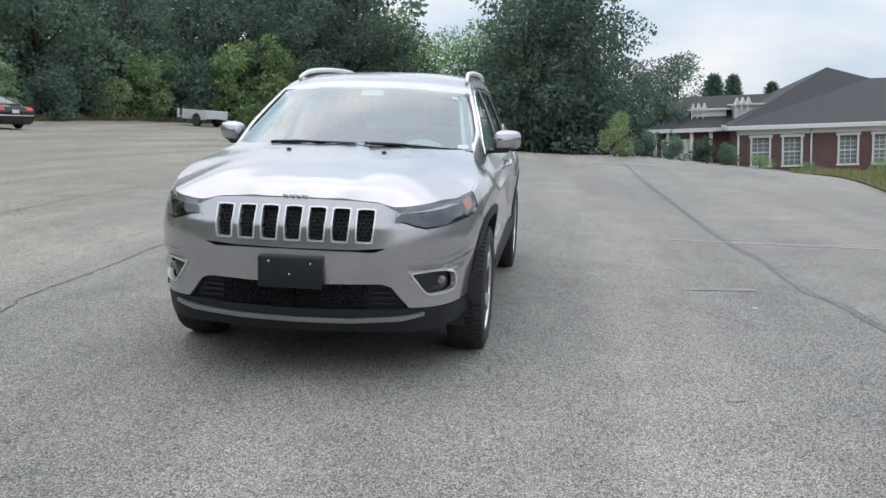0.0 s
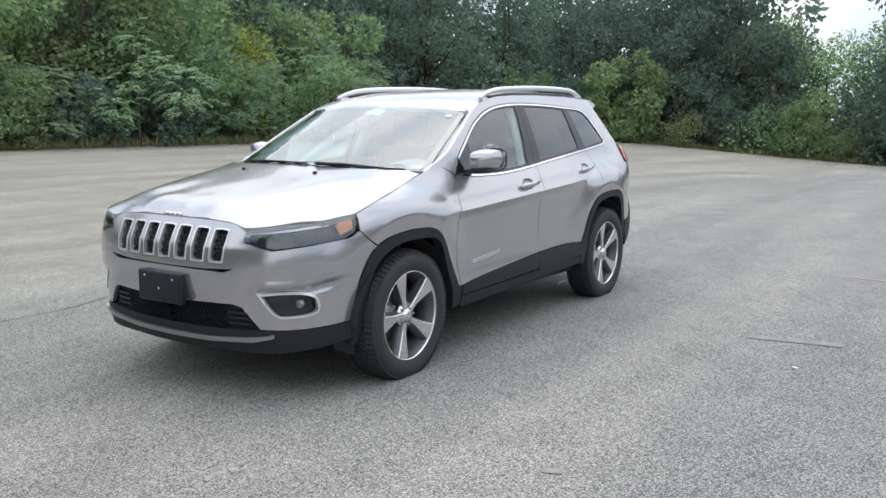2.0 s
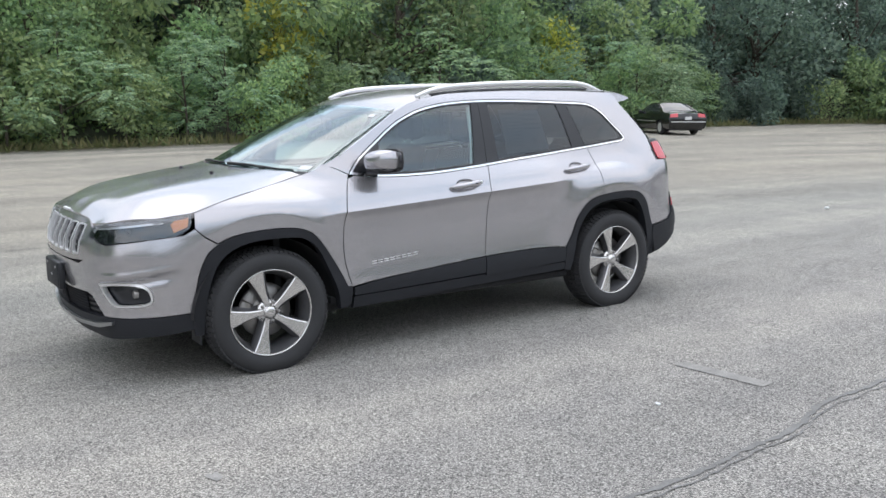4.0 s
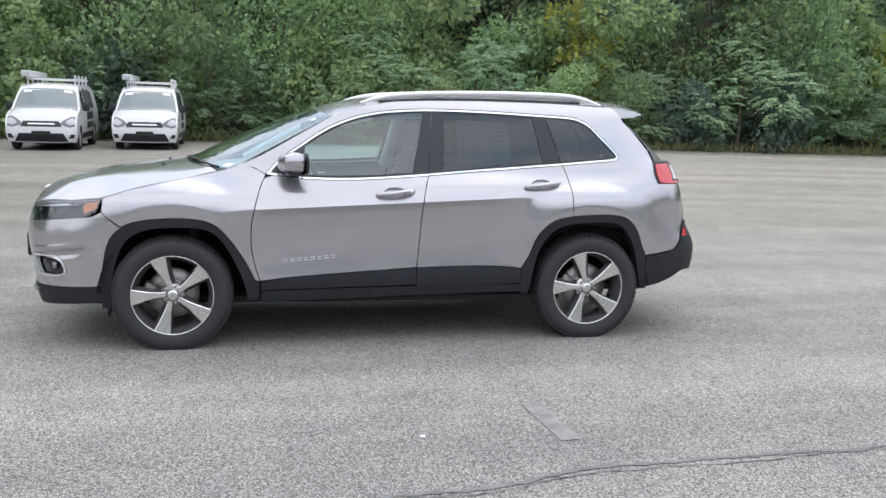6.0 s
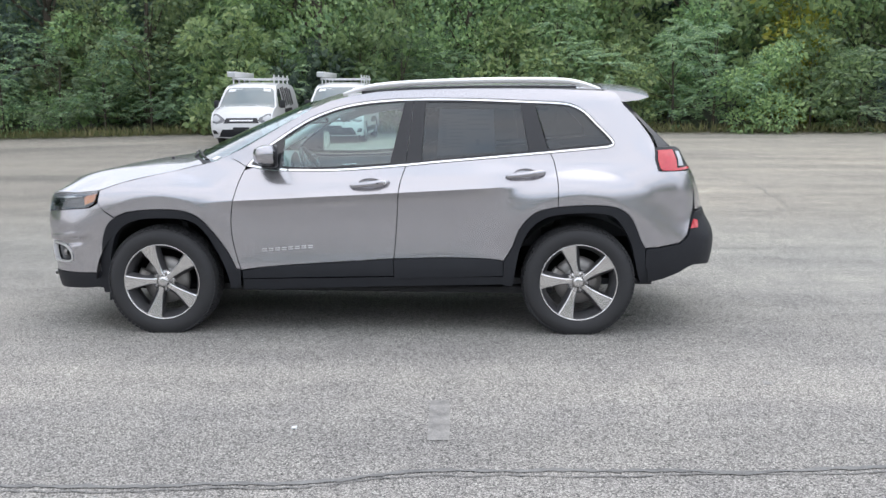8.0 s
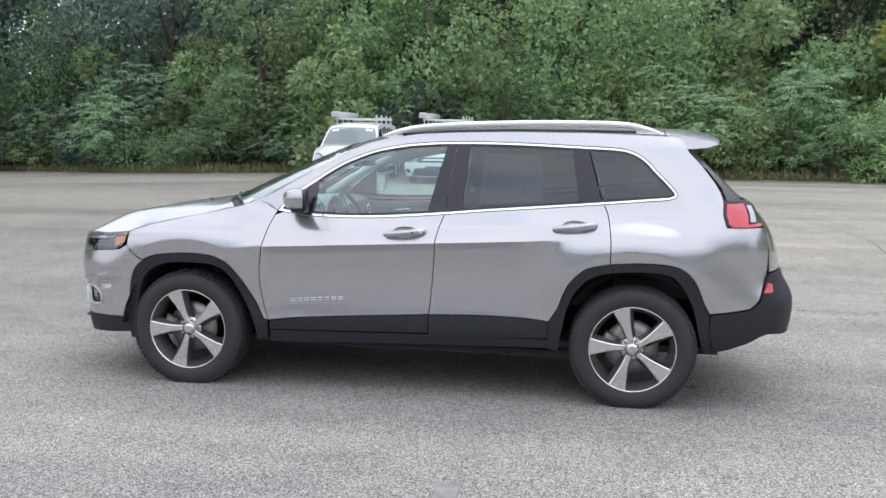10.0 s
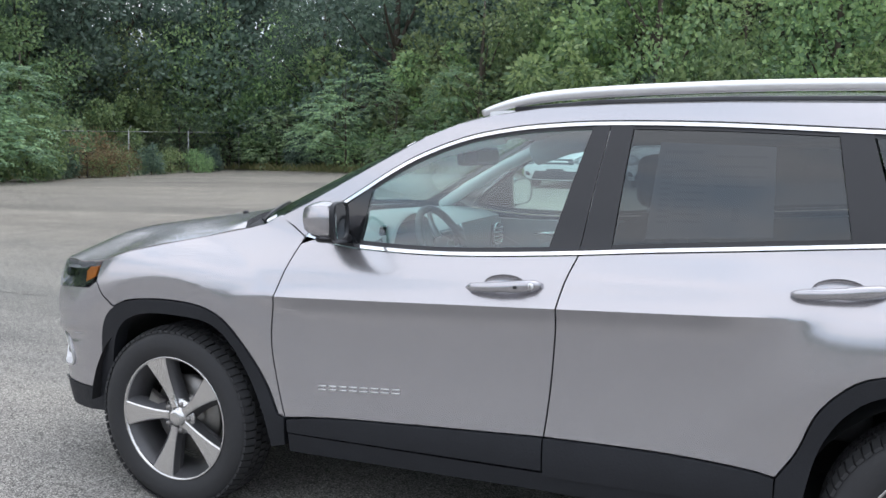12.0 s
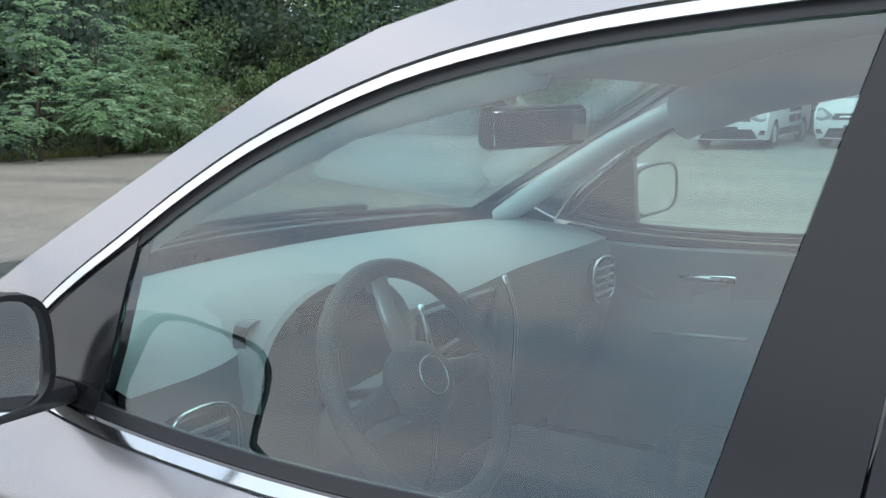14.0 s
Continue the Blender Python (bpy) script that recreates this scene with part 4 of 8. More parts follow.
for loop in slots:
    v2 = [Vector(p) for p in loop]
    inner_ring = [(p.x, p.y) for p in shrink(v2, 0.0055)]
    ringo = part("slot_ring", sheet([(p.x, p.y) for p in shrink(v2, -0.002)], nose, 0.05, 0.05, holes=[inner_ring], gap=0.0, proud=0.004, depth=0.035), M_SLOTRING, gr, "satin silver slot ring")
    x0, x1 = min(p.x for p in v2), max(p.x for p in v2)
    z0, z1 = min(p.y for p in v2), max(p.y for p in v2)
    part("slot_back", sheet([(x0, z0), (x1, z0), (x1, z1), (x0, z1)], nose, 0.05, 0.05, gap=-0.003, proud=-0.04, depth=0.0), M_DARK, gr)
    bm = bmesh.new()
    rows, cols = 9, 4
    for r in range(rows):
        for c in range(cols + (r % 2)):
            cx = x0 + (c + (0.5 if r % 2 == 0 else 0.0)) * (x1 - x0) / cols
            cz = z0 + (r + 0.5) * (z1 - z0) / rows
            ro, ri = 0.0125, 0.0088
            vo, vi = [], []
            for k in range(6):
                a = math.pi / 3 * k + math.pi / 6
                px, pz = cx + ro * 1.15 * math.cos(a), cz + ro * 0.85 * math.sin(a)
                qx, qz = cx + ri * 1.15 * math.cos(a), cz + ri * 0.85 * math.sin(a)
                px, qx = min(max(px, x0), x1), min(max(qx, x0), x1)
                vo.append(bm.verts.new(nose(px, pz, -0.012)))
                vi.append(bm.verts.new(nose(qx, qz, -0.020)))
            for k in range(6):
                bm.faces.new((vo[k], vo[(k + 1) % 6], vi[(k + 1) % 6], vi[k]))
    part("honeycomb", bm, M_NET, gr, smooth=False)

# dark sheet added behind the grille for the shade in its gaps
part("grille_backing", sheet([(-0.46, 0.68), (0.46, 0.68), (0.53, 0.80), (0.54, 0.90), (-0.54, 0.90), (-0.53, 0.80)], nose, 0.06, 0.04, gap=0, proud=-0.055, depth=0.0), M_DARK, suv)
# plate holder, marks and small parts of the nose
bm = box(bmesh.new(), -0.163, 0.163, -0.972, -0.935, 0.497, 0.655, 0.008)
pl = part("plate_holder", bm, M_TRIM, suv, "empty black number plate holder")
bm = box(bmesh.new(), -0.155, 0.155, -0.9755, -0.970, 0.505, 0.647, 0.003)
part("plate_board", bm, M_BLACKPLASTIC, pl)
for px, pz in ((-0.105, 0.63), (0.105, 0.625), (0.0, 0.57)):
    bm = bmesh.new()
    cyl(bm, (px, -0.974, pz), (px, -0.978, pz), 0.005, n=10)
    part("screw", bm, M_SATIN, pl)
# raised badge on the hood's front edge: four plain strokes
for k, (bx, w, h) in enumerate(((-0.055, 0.018, 0.034), (-0.022, 0.022, 0.024), (0.010, 0.022, 0.024), (0.044, 0.022, 0.030))):
    bm = bmesh.new()
    yb = -0.868
    tube(bm, [hood(bx - w * 0.5, yb + 0.008, 0.006), hood(bx - w * 0.3, yb + 0.006, 0.010), hood(bx + w * 0.3, yb + 0.006, 0.010), hood(bx + w * 0.5, yb + 0.008, 0.006)], [0.006, 0.011, 0.011, 0.006], 8)
    part("badge_stroke", bm, M_SATIN, suv)

# ---- wheels ----
def make_wheel(spin):
    hub = new("wheel")
    # tyre: side walls and tread with cut blocks
    bm = bmesh.new()
    prof = [(0.238, 0.075), (0.246, 0.088), (0.262, 0.101), (0.292, 0.109), (0.318, 0.106), (0.338, 0.097), (0.349, 0.084), (0.354, 0.06), (0.356, 0.02), (0.356, -0.02), (0.354, -0.06), (0.352, -0.084), (0.32, -0.106), (0.262, -0.101), (0.238, -0.075)]
    lathe(bm, prof, 96)
    tyre = part("tyre", bm, M_RUBBER, hub, "black all-season tyre")
    bm = bmesh.new()
    for i in range(72):
        a0 = 2 * math.pi * i / 72
        for row, (xa, xb, sh) in enumerate(((0.050, 0.0965, 0.0), (0.012, 0.045, 0.4), (-0.030, 0.006, 0.7), (-0.06, -0.036, 0.2), (-0.094, -0.066, 0.5))):
            q = []
            for xx in (xa, xb):
                for da in (0.07, 0.93):
                    a = a0 + (da * 0.9 + sh + (xx - xa) * 3.0) * 2 * math.pi / 72
                    r = 0.366 if abs(xx) < 0.07 else 0.3535
                    q.append((xx, r, a))
            top = [bm.verts.new((xx, r * math.cos(a), r * math.sin(a))) for xx, r, a in q]
            bot = [bm.verts.new((xx, (r - 0.010) * math.cos(a), (r - 0.010) * math.sin(a))) for xx, r, a in q]
            for ids in ((0, 1, 3, 2),):
                bm.faces.new([top[k] for k in ids])
            for a, b in ((0, 1), (1, 3), (3, 2), (2, 0)):
                bm.faces.new((top[a], bot[a], bot[b], top[b]))
    bmesh.ops.recalc_face_normals(bm, faces=bm.faces)
    part("tread", bm, M_RUBBER, tyre, smooth=False)
    # rim barrel
    bm = bmesh.new()
    lathe(bm, [(0.2465, 0.089), (0.2515, 0.093), (0.2475, 0.097), (0.2425, 0.094), (0.2405, 0.084)], 72)
    part("rim", bm, M_RIMFACE, hub, "bright machined alloy rim")
    bm = bmesh.new()
    lathe(bm, [(0.2405, 0.084), (0.228, 0.060), (0.212, 0.02), (0.212, -0.05), (0.24, -0.09)], 64)
    part("rim_barrel", bm, M_RIMDARK, hub)
    # five spokes
    for k in range(5):
        a = spin + k * 2 * math.pi / 5
        bm = bmesh.new()
        st = [(0.040, 0.036, 0.072), (0.070, 0.034, 0.070), (0.110, 0.042, 0.074), (0.155, 0.059, 0.080), (0.200, 0.081, 0.087), (0.241, 0.104, 0.092)]
        rows = []
        for r, w, d in st:
            sk = (r - 0.045) * 0.10
            rows.append([(r * 0.985, -w * 0.5 - 0.008 + sk, d - 0.035), (r, -w * 0.5 + sk, d - 0.004), (r, -w * 0.5 + 0.005 + sk, d), (r, w * 0.5 - 0.005 + sk, d), (r, w * 0.5 + sk, d - 0.004), (r * 0.985, w * 0.5 + 0.008 + sk, d - 0.035)])
        vv = [[bm.verts.new((d, r * math.cos(a) - t * math.sin(a), r * math.sin(a) + t * math.cos(a))) for r, t, d in row] for row in rows]
        for p, q in zip(vv, vv[1:]):
            for i in range(5):
                bm.faces.new((p[i], p[i + 1], q[i + 1], q[i]))
        bmesh.ops.recalc_face_normals(bm, faces=bm.faces)
        sp = part("spoke", bm, M_RIMFACE, hub, angle=25)
        # dark flanks of each spoke
        bm = bmesh.new()
        for sgn in (-1, 1):
            vs = []
            for r, w, d in st:
                sk = (r - 0.045) * 0.10
                t0, t1 = sgn * (w * 0.5 + 0.001) + sk, sgn * (w * 0.5 + (0.020 if sgn < 0 else 0.008)) + sk
                vs.append([bm.verts.new((dd, r * math.cos(a) - t * math.sin(a), r * math.sin(a) + t * math.cos(a))) for t, dd in ((t0, d - 0.006), (t1, d - 0.030), (t1, d - 0.055))])
            for p, q in zip(vs, vs[1:]):
                for i in range(2):
                    bm.faces.new((p[i], p[i + 1], q[i + 1], q[i]))
        part("spoke_flank", bm, M_RIMDARK, hub)
        # wheel nut
        bm = bmesh.new()
        an = a + math.pi / 5
        cyl(bm, (0.050, 0.055 * math.cos(an), 0.055 * math.sin(an)), (0.074, 0.055 * math.cos(an), 0.055 * math.sin(an)), 0.0105, 0.009, n=6)
        part("wheel_nut", bm, M_STEEL, hub)
    bm = bmesh.new()
    lathe(bm, [(0.075, 0.045), (0.074, 0.058), (0.040, 0.066), (0.034, 0.074), (0.030, 0.082), (0.018, 0.085), (0.0005, 0.086)], 40)
    part("centre_cap", bm, M_RIMFACE, hub)
    bm = bmesh.new()
    lathe(bm, [(0.0005, 0.018), (0.07, 0.018), (0.072, 0.005), (0.085, 0.003), (0.155, 0.003), (0.158, -0.01), (0.155, -0.025)], 48)
    part("brake_disc", bm, M_STEEL, hub, "dull steel brake disc")
    bm = bmesh.new()
    cal = []
    for i in range(9):
        a = math.pi * 0.83 + 0.075 * i
        cal.append([bm.verts.new((x, r * math.cos(a), r * math.sin(a))) for r, x in ((0.10, 0.03), (0.115, 0.05), (0.165, 0.05), (0.178, 0.03))])
    for p, q in zip(cal, cal[1:]):
        for i in range(3):
            bm.faces.new((p[i], p[i + 1], q[i + 1], q[i]))
    bm.faces.new(cal[0])
    bm.faces.new(cal[-1][::-1])
    part("brake_caliper", bm, M_STEEL, hub)
    return hub


w0 = make_wheel(radians(34))
w0.parent = suv
w0.matrix_basis = pose(0.795, 0, 0.360)
for m in (pose(0.795, 2.708, 0.360, -4), pose(-0.795, 0, 0.360, 20, 0, 180), pose(-0.795, 2.708, 0.360, 40, 0, 180)):
    q = copy_thing(w0, m)
    q.parent = suv

# ---- rails, mirrors, handles, badges, wipers ----
for side in (1, -1):
    top = [(1.18, 1.557), (1.26, 1.584), (1.36, 1.606), (1.5, 1.622), (1.75, 1.635), (2.1, 1.644), (2.45, 1.644), (2.62, 1.638), (2.72, 1.622), (2.80, 1.600), (2.86, 1.578)]
    pts = []
    for y, z in smooth2(top, 3):
        pts.append((side * (roof_halfwidth(max(1.2, min(y, 2.8))) - 0.020), y, z))
    bm = bmesh.new()
    n = len(pts)
    tube(bm, pts, [0.009 + 0.006 * min(1.0, 5 * min(i, n - 1 - i) / n) for i in range(n)], 12, flat=1.25)
    rl = part("roof_rail", bm, M_SATIN, suv, "satin silver roof rail")
    for y0, y1 in ((1.19, 1.32), (2.70, 2.84)):
        bm = bmesh.new()
        xx = side * (roof_halfwidth(1.6) - 0.020)
        k0, k1 = (y0 + 0.02, y1) if y0 < 2 else (y0, y1 - 0.02)
        rows = []
        for i in range(7):
            y = k0 + (k1 - k0) * i / 6
            zt = float(np.interp(y, [a for a, b in top], [b for a, b in top])) - 0.006
            zb = ROOFE(y) - 0.015
            px = side * (roof_halfwidth(y) - 0.020)
            tall = (1 - i / 6) if y0 < 2 else i / 6
            zt = zb + (zt - zb) * (0.35 + 0.65 * tall)
            rows.append([bm.verts.new((px + dx, y, z)) for dx, z in ((0.013, zb), (0.010, zt), (-0.010, zt), (-0.013, zb))])
        for p, q in zip(rows, rows[1:]):
            for i in range(3):
                bm.faces.new((p[i], p[i + 1], q[i + 1], q[i]))
        bm.faces.new(rows[0][::-1])
        bm.faces.new(rows[-1])
        bmesh.ops.recalc_face_normals(bm, faces=bm.faces)
        part("rail_foot", bm, M_SATIN, rl)
    # black strip added under the rail to stand for the dark gap
    bm = bmesh.new()
    tube(bm, [(side * (roof_halfwidth(y) - 0.018), y, ROOFE(y) + 0.004) for y in (1.3, 1.6, 2.0, 2.4, 2.7)], 0.013, 8)
    part("rail_gap_strip", bm, M_TRIM, rl)

    # door mirror: a rounded shell, glass set in its back
    bm = bmesh.new()
    bmesh.ops.create_cube(bm, size=1.0)
    bmesh.ops.subdivide_edges(bm, edges=bm.edges[:], cuts=7, use_grid_fill=True)
    for v in bm.verts:
        c = v.co * 2
        q = Vector((c.x * math.sqrt(max(0, 1 - c.y ** 2 / 2 - c.z ** 2 / 2 + c.y ** 2 * c.z ** 2 / 3)), c.y * math.sqrt(max(0, 1 - c.x ** 2 / 2 - c.z ** 2 / 2 + c.x ** 2 * c.z ** 2 / 3)), c.z * math.sqrt(max(0, 1 - c.x ** 2 / 2 - c.y ** 2 / 2 + c.x ** 2 * c.y ** 2 / 3))))
        q = q * 0.66 + c * 0.34
        back = (q.y + 1) / 2
        hx, hz = 0.100 * (0.66 + 0.34 * back ** 0.6), 0.074 * (0.62 + 0.38 * back ** 0.6)
        tip = (q.x + 1) / 2
        v.co = Vector((0.925 + q.x * hx + 0.0, 0.690 + q.y * 0.072 + 0.05 * tip, 1.180 + q.z * hz * (1.05 - 0.12 * tip) + 0.012 * tip))
        v.co.x *= side
    if side < 0:
        bmesh.ops.reverse_faces(bm, faces=bm.faces)
    low = bm.copy()
    bmesh.ops.delete(low, geom=[f for f in low.faces if f.calc_center_median().z > 1.137], context="FACES")
    for v in low.verts:
        v.co.x += 0.03 * (v.co.x - side * 0.925)
        v.co.y += 0.03 * (v.co.y - 0.715)
        v.co.z -= 0.003
    mir = part("door_mirror", bm, M_PAINT, suv, "silver door mirror with a black foot", angle=60)
    part("lower_cover", low, M_TRIM, mir, "black lower mirror cover", angle=60)
    bm = bmesh.new()
    pts2 = []
    for i in range(28):
        a = 2 * math.pi * i / 28
        ca, sa = math.cos(a), math.sin(a)
        e = 0.55
        pts2.append((math.copysign(abs(ca) ** e, ca), math.copysign(abs(sa) ** e, sa)))
    rings = []
    for k, dy in ((1.06, -0.012), (1.04, 0.002), (0.95, 0.004), (0.93, -0.002)):
        rings.append([bm.verts.new((side * (0.925 + a * 0.092 * k), 0.768 + dy + 0.05 * (a * 0.5 + 0.5), 1.182 + b * 0.066 * k + 0.006 * a)) for a, b in pts2])
    for p, q in zip(rings, rings[1:]):
        for i in range(28):
            bm.faces.new((p[i], p[(i + 1) % 28], q[(i + 1) % 28], q[i]))
    bmesh.ops.recalc_face_normals(bm, faces=bm.faces)
    part("rim", bm, M_TRIM, mir)
    bm = bmesh.new()
    bm.faces.new([bm.verts.new((side * (0.925 + a * 0.086), 0.767 + 0.05 * (a * 0.5 + 0.5), 1.182 + b * 0.062 + 0.006 * a)) for a, b in pts2])
    bmesh.ops.recalc_face_normals(bm, faces=bm.faces)
    part("mirror_glass", bm, M_MIRROR, mir, smooth=False)
    bm = bmesh.new()
    box(bm, 0.80, 0.945, 0.685, 0.775, 1.098, 1.126, 0.012)
    for v in bm.verts:
        v.co.z += (v.co.x - 0.80) * 0.06
        v.co.y += (v.co.x - 0.85) * 0.12
        v.co.x *= side
    if side < 0:
        bmesh.ops.reverse_faces(bm, faces=bm.faces)
    part("mirror_foot", bm, M_TRIM, mir)

    # door handles: a cup pressed into the skin's line, and a grip over it
    for hy, hz, key in ((1.375, 1.000, True), (2.365, 1.055, False)):
        bm = bmesh.new()
        rings = []
        for i in range(17):
            t = i / 16
            y = hy - 0.128 + 0.256 * t
            z = hz - 0.012 + 0.024 * t
            bow = math.sin(math.pi * t) ** 0.6
            c = skin(sy(y), z, 0.008 + 0.030 * bow)
            h = 0.0145 + 0.002 * bow + 0.004 * blend(0.45, 0.75, t)
            h *= min(1.0, 0.30 + 9 * min(t, 1 - t)) ** 0.8
            d = 0.010 + 0.004 * bow
            rings.append([bm.verts.new((side * (c.x + d * math.cos(a)), y, z + h * math.sin(a))) for a in [2 * math.pi * k / 12 for k in range(12)]])
        for p, q in zip(rings, rings[1:]):
            for k in range(12):
                bm.faces.new((p[k], p[(k + 1) % 12], q[(k + 1) % 12], q[k]))
        bm.faces.new(rings[0])
        bm.faces.new(rings[-1][::-1])
        bmesh.ops.recalc_face_normals(bm, faces=bm.faces)
        grip = part("door_handle", bm, M_PAINT, suv, "silver pull handle over a shallow cup", angle=60)
        part("cup", sheet(on_flank(handle_cup(hy, hz)), lambda q, z, o=0.0, hy=hy, hz=hz: skin(q, z, o - 0.024 * max(0.0, 1 - ((plan_at(q)[1] - hy) / 0.072) ** 2 - ((z - hz - 0.003) / 0.030) ** 2) ** 0.6), 0.012, 0.008, gap=-0.002, side=side, depth=0.0), M_PAINT, grip)
        if key and side > 0:
            c = skin(sy(hy + 0.098), hz + 0.009, 0.034)
            bm = bmesh.new()
            cyl(bm, (c.x - 0.01, hy + 0.098, c.z), (c.x + 0.0035, hy + 0.098, c.z), 0.0115, 0.0105, n=20)
            lock = part("key_lock", bm, M_SATIN, grip)
            bm = box(bmesh.new(), c.x + 0.003, c.x + 0.0042, hy + 0.0965, hy + 0.0995, c.z - 0.006, c.z + 0.006)
            part("slot", bm, M_TRIM, lock)
            c2 = skin(sy(hy + 0.052), hz + 0.006, 0.052)
            bm = box(bmesh.new(), c2.x - 0.004, c2.x + 0.003, hy + 0.047, hy + 0.059, c2.z - 0.005, c2.z + 0.005, 0.001, 1)
            part("button", bm, M_TRIM, grip)
    # raised name on the door, kept as plain pairs of thin strokes
    for k in range(8):
        y0 = 0.668 + k * 0.0425
        z0 = 0.572 + k * 0.0033
        bm = bmesh.new()
        for dz in (-0.0065, 0.0065):
            P, Q = skin(sy(y0), z0 + dz - 0.001, 0.002), skin(sy(y0 + 0.031), z0 + dz + 0.001, 0.002)
            tube(bm, [(P.x * side, P.y, P.z), (Q.x * side, Q.y, Q.z)], 0.0024, 8, flat=0.8, up=(1, 0, 0))
        part("badge_stroke", bm, M_SATIN, suv)

# wipers
def on_glass(x, v, o):
    return screen(x / 0.745, v, o)


for (ax, ay), (bx, by) in (((-0.46, 0.33), (0.05, 0.12)), ((0.16, 0.14), (0.62, 0.21))):
    bm = bmesh.new()
    p0, p1 = on_glass(ax, -0.005, 0.016), on_glass(bx, 0.002, 0.008)
    tube(bm, [p0, p0.lerp(p1, 0.3) + Vector((0, 0, 0.006)), p0.lerp(p1, 0.65) + Vector((0, 0, 0.004)), p1], [0.011, 0.008, 0.006, 0.004], 8)
    wp = part("wiper", bm, M_TRIM, suv)
    bm = bmesh.new()
    tube(bm, [on_glass(bx - 0.50, 0.025, 0.006), on_glass(bx - 0.2, 0.02, 0.006), on_glass(bx + 0.03, 0.012, 0.006)], 0.0045, 6)
    part("blade", bm, M_TRIM, wp)
for nx in (-0.28, 0.28):
    bm = bmesh.new()
    bmesh.ops.create_uvsphere(bm, u_segments=10, v_segments=6, radius=0.012)
    for v in bm.verts:
        v.co = Vector((nx + v.co.x * 1.3, -0.085 + v.co.y, hood_z(nx, -0.085) + 0.004 + v.co.z * 0.7))
    part("washer_jet", bm, M_TRIM, suv)
# cowl between hood and glass
bm = bmesh.new()
rows = []
for i in range(21):
    x = -0.75 + 1.5 * i / 20
    a = abs(x) / 0.745
    rows.append([bm.verts.new(v) for v in ((x, 0.02 + 0.21 * a ** 2.2, 1.10), (x, 0.075 + 0.21 * a ** 2.2, 1.143 - 0.02 * a), (x, 0.13 + 0.21 * a ** 2.2, 1.150 - 0.02 * a))])
for p, q in zip(rows, rows[1:]):
    for k in range(2):
        bm.faces.new((p[k], q[k], q[k + 1], p[k + 1]))
part("cowl", bm, M_BLACKPLASTIC, suv)
# rear spoiler and rear glass
bm = bmesh.new()
sp_rows = []
for i in range(17):
    u = -1 + 2 * i / 16
    hw = roof_halfwidth(2.87)
    a = abs(u)
    e = 0.022 * a ** 4
    zt = ROOFE(2.875) + 0.045 * (1 - a ** 2.6)
    sp_rows.append([bm.verts.new(v) for v in ((u * hw, 2.875, zt), (u * hw * 0.985, 3.03, zt - 0.010 - e * 0.2), (u * hw * 0.955, 3.15 - e, zt - 0.030 - e * 0.2), (u * hw * 0.95, 3.20 - e, zt - 0.046 - e * 0.2), (u * hw * 0.98, 3.13 - e, zt - 0.066 - e * 0.2), (u * hw * 1.015, 3.0, zt - 0.080))])
for p, q in zip(sp_rows, sp_rows[1:]):
    for k in range(5):
        bm.faces.new((p[k], q[k], q[k + 1], p[k + 1]))
bm.faces.new(sp_rows[0])
bm.faces.new(sp_rows[-1][::-1])
bmesh.ops.recalc_face_normals(bm, faces=bm.faces)
part("rear_spoiler", bm, M_PAINT, suv)
bm = bmesh.new()
rg = []
for i in range(13):
    u = -1 + 2 * i / 12
    rg.append([bm.verts.new((u * w, y + 0.04 * (1 - u * u), z)) for w, y, z in ((0.575, 3.015, 1.50), (0.615, 3.17, 1.35), (0.66, 3.33, 1.19))])
for p, q in zip(rg, rg[1:]):
    for k in range(2):
        bm.faces.new((p[k], p[k + 1], q[k + 1], q[k]))
part("rear_window", bm, M_PRIVACY, suv, "dark sloping rear window")
for side in (1, -1):
    bm = bmesh.new()
    rows = []
    for y, z in ((2.90, 1.545), (3.0, 1.46), (3.1, 1.39), (3.185, 1.285), (3.21, 1.215)):
        c = skin(sy(y), z, -0.004)
        t = (1.545 - z) / 0.33
        rows.append([bm.verts.new((side * c.x, y, z)), bm.verts.new((side * (0.57 + 0.09 * t), 3.02 + 0.28 * t, 1.50 - 0.285 * t))])
    for p, q in zip(rows, rows[1:]):
        bm.faces.new((p[0], p[1], q[1], q[0]))
    bmesh.ops.recalc_face_normals(bm, faces=bm.faces)
    part("pillar_cover", bm, M_TRIM, suv)
# floor pan and axles keep the underside closed
bm = box(bmesh.new(), -0.78, 0.78, -0.55, 2.55, 0.26, 0.31, 0.02)
for v in bm.verts:
    if v.co.y < -0.2 or v.co.y > 3.0:
        v.co.x *= 0.8
part("floor_pan", bm, M_DARK, suv)
bm = box(bmesh.new(), -0.38, 0.38, -0.80, 3.30, 0.30, 0.62, 0.03)
part("chassis", bm, M_DARK, suv)
# mud flaps ahead of the wheels
for side in (1, -1):
    bm = box(bmesh.new(), 0.66 if side > 0 else -0.80, 0.80 if side > 0 else -0.66, -0.392, -0.380, 0.215, 0.34, 0.004, 1)
    part("air_dam", bm, M_TRIM, suv)

# ---- cabin ----
def loft(bm, rows, close=False):
    vr = [[bm.verts.new(p) for p in r] for r in rows]
    for p, q in zip(vr, vr[1:]):
        for i in range(len(p) - 1):
            bm.faces.new((p[i], p[i + 1], q[i + 1], q[i]))
    if close:
        bm.faces.new(vr[0][::-1])
        bm.faces.new(vr[-1])
    bmesh.ops.recalc_face_normals(bm, faces=bm.faces)
    return bm


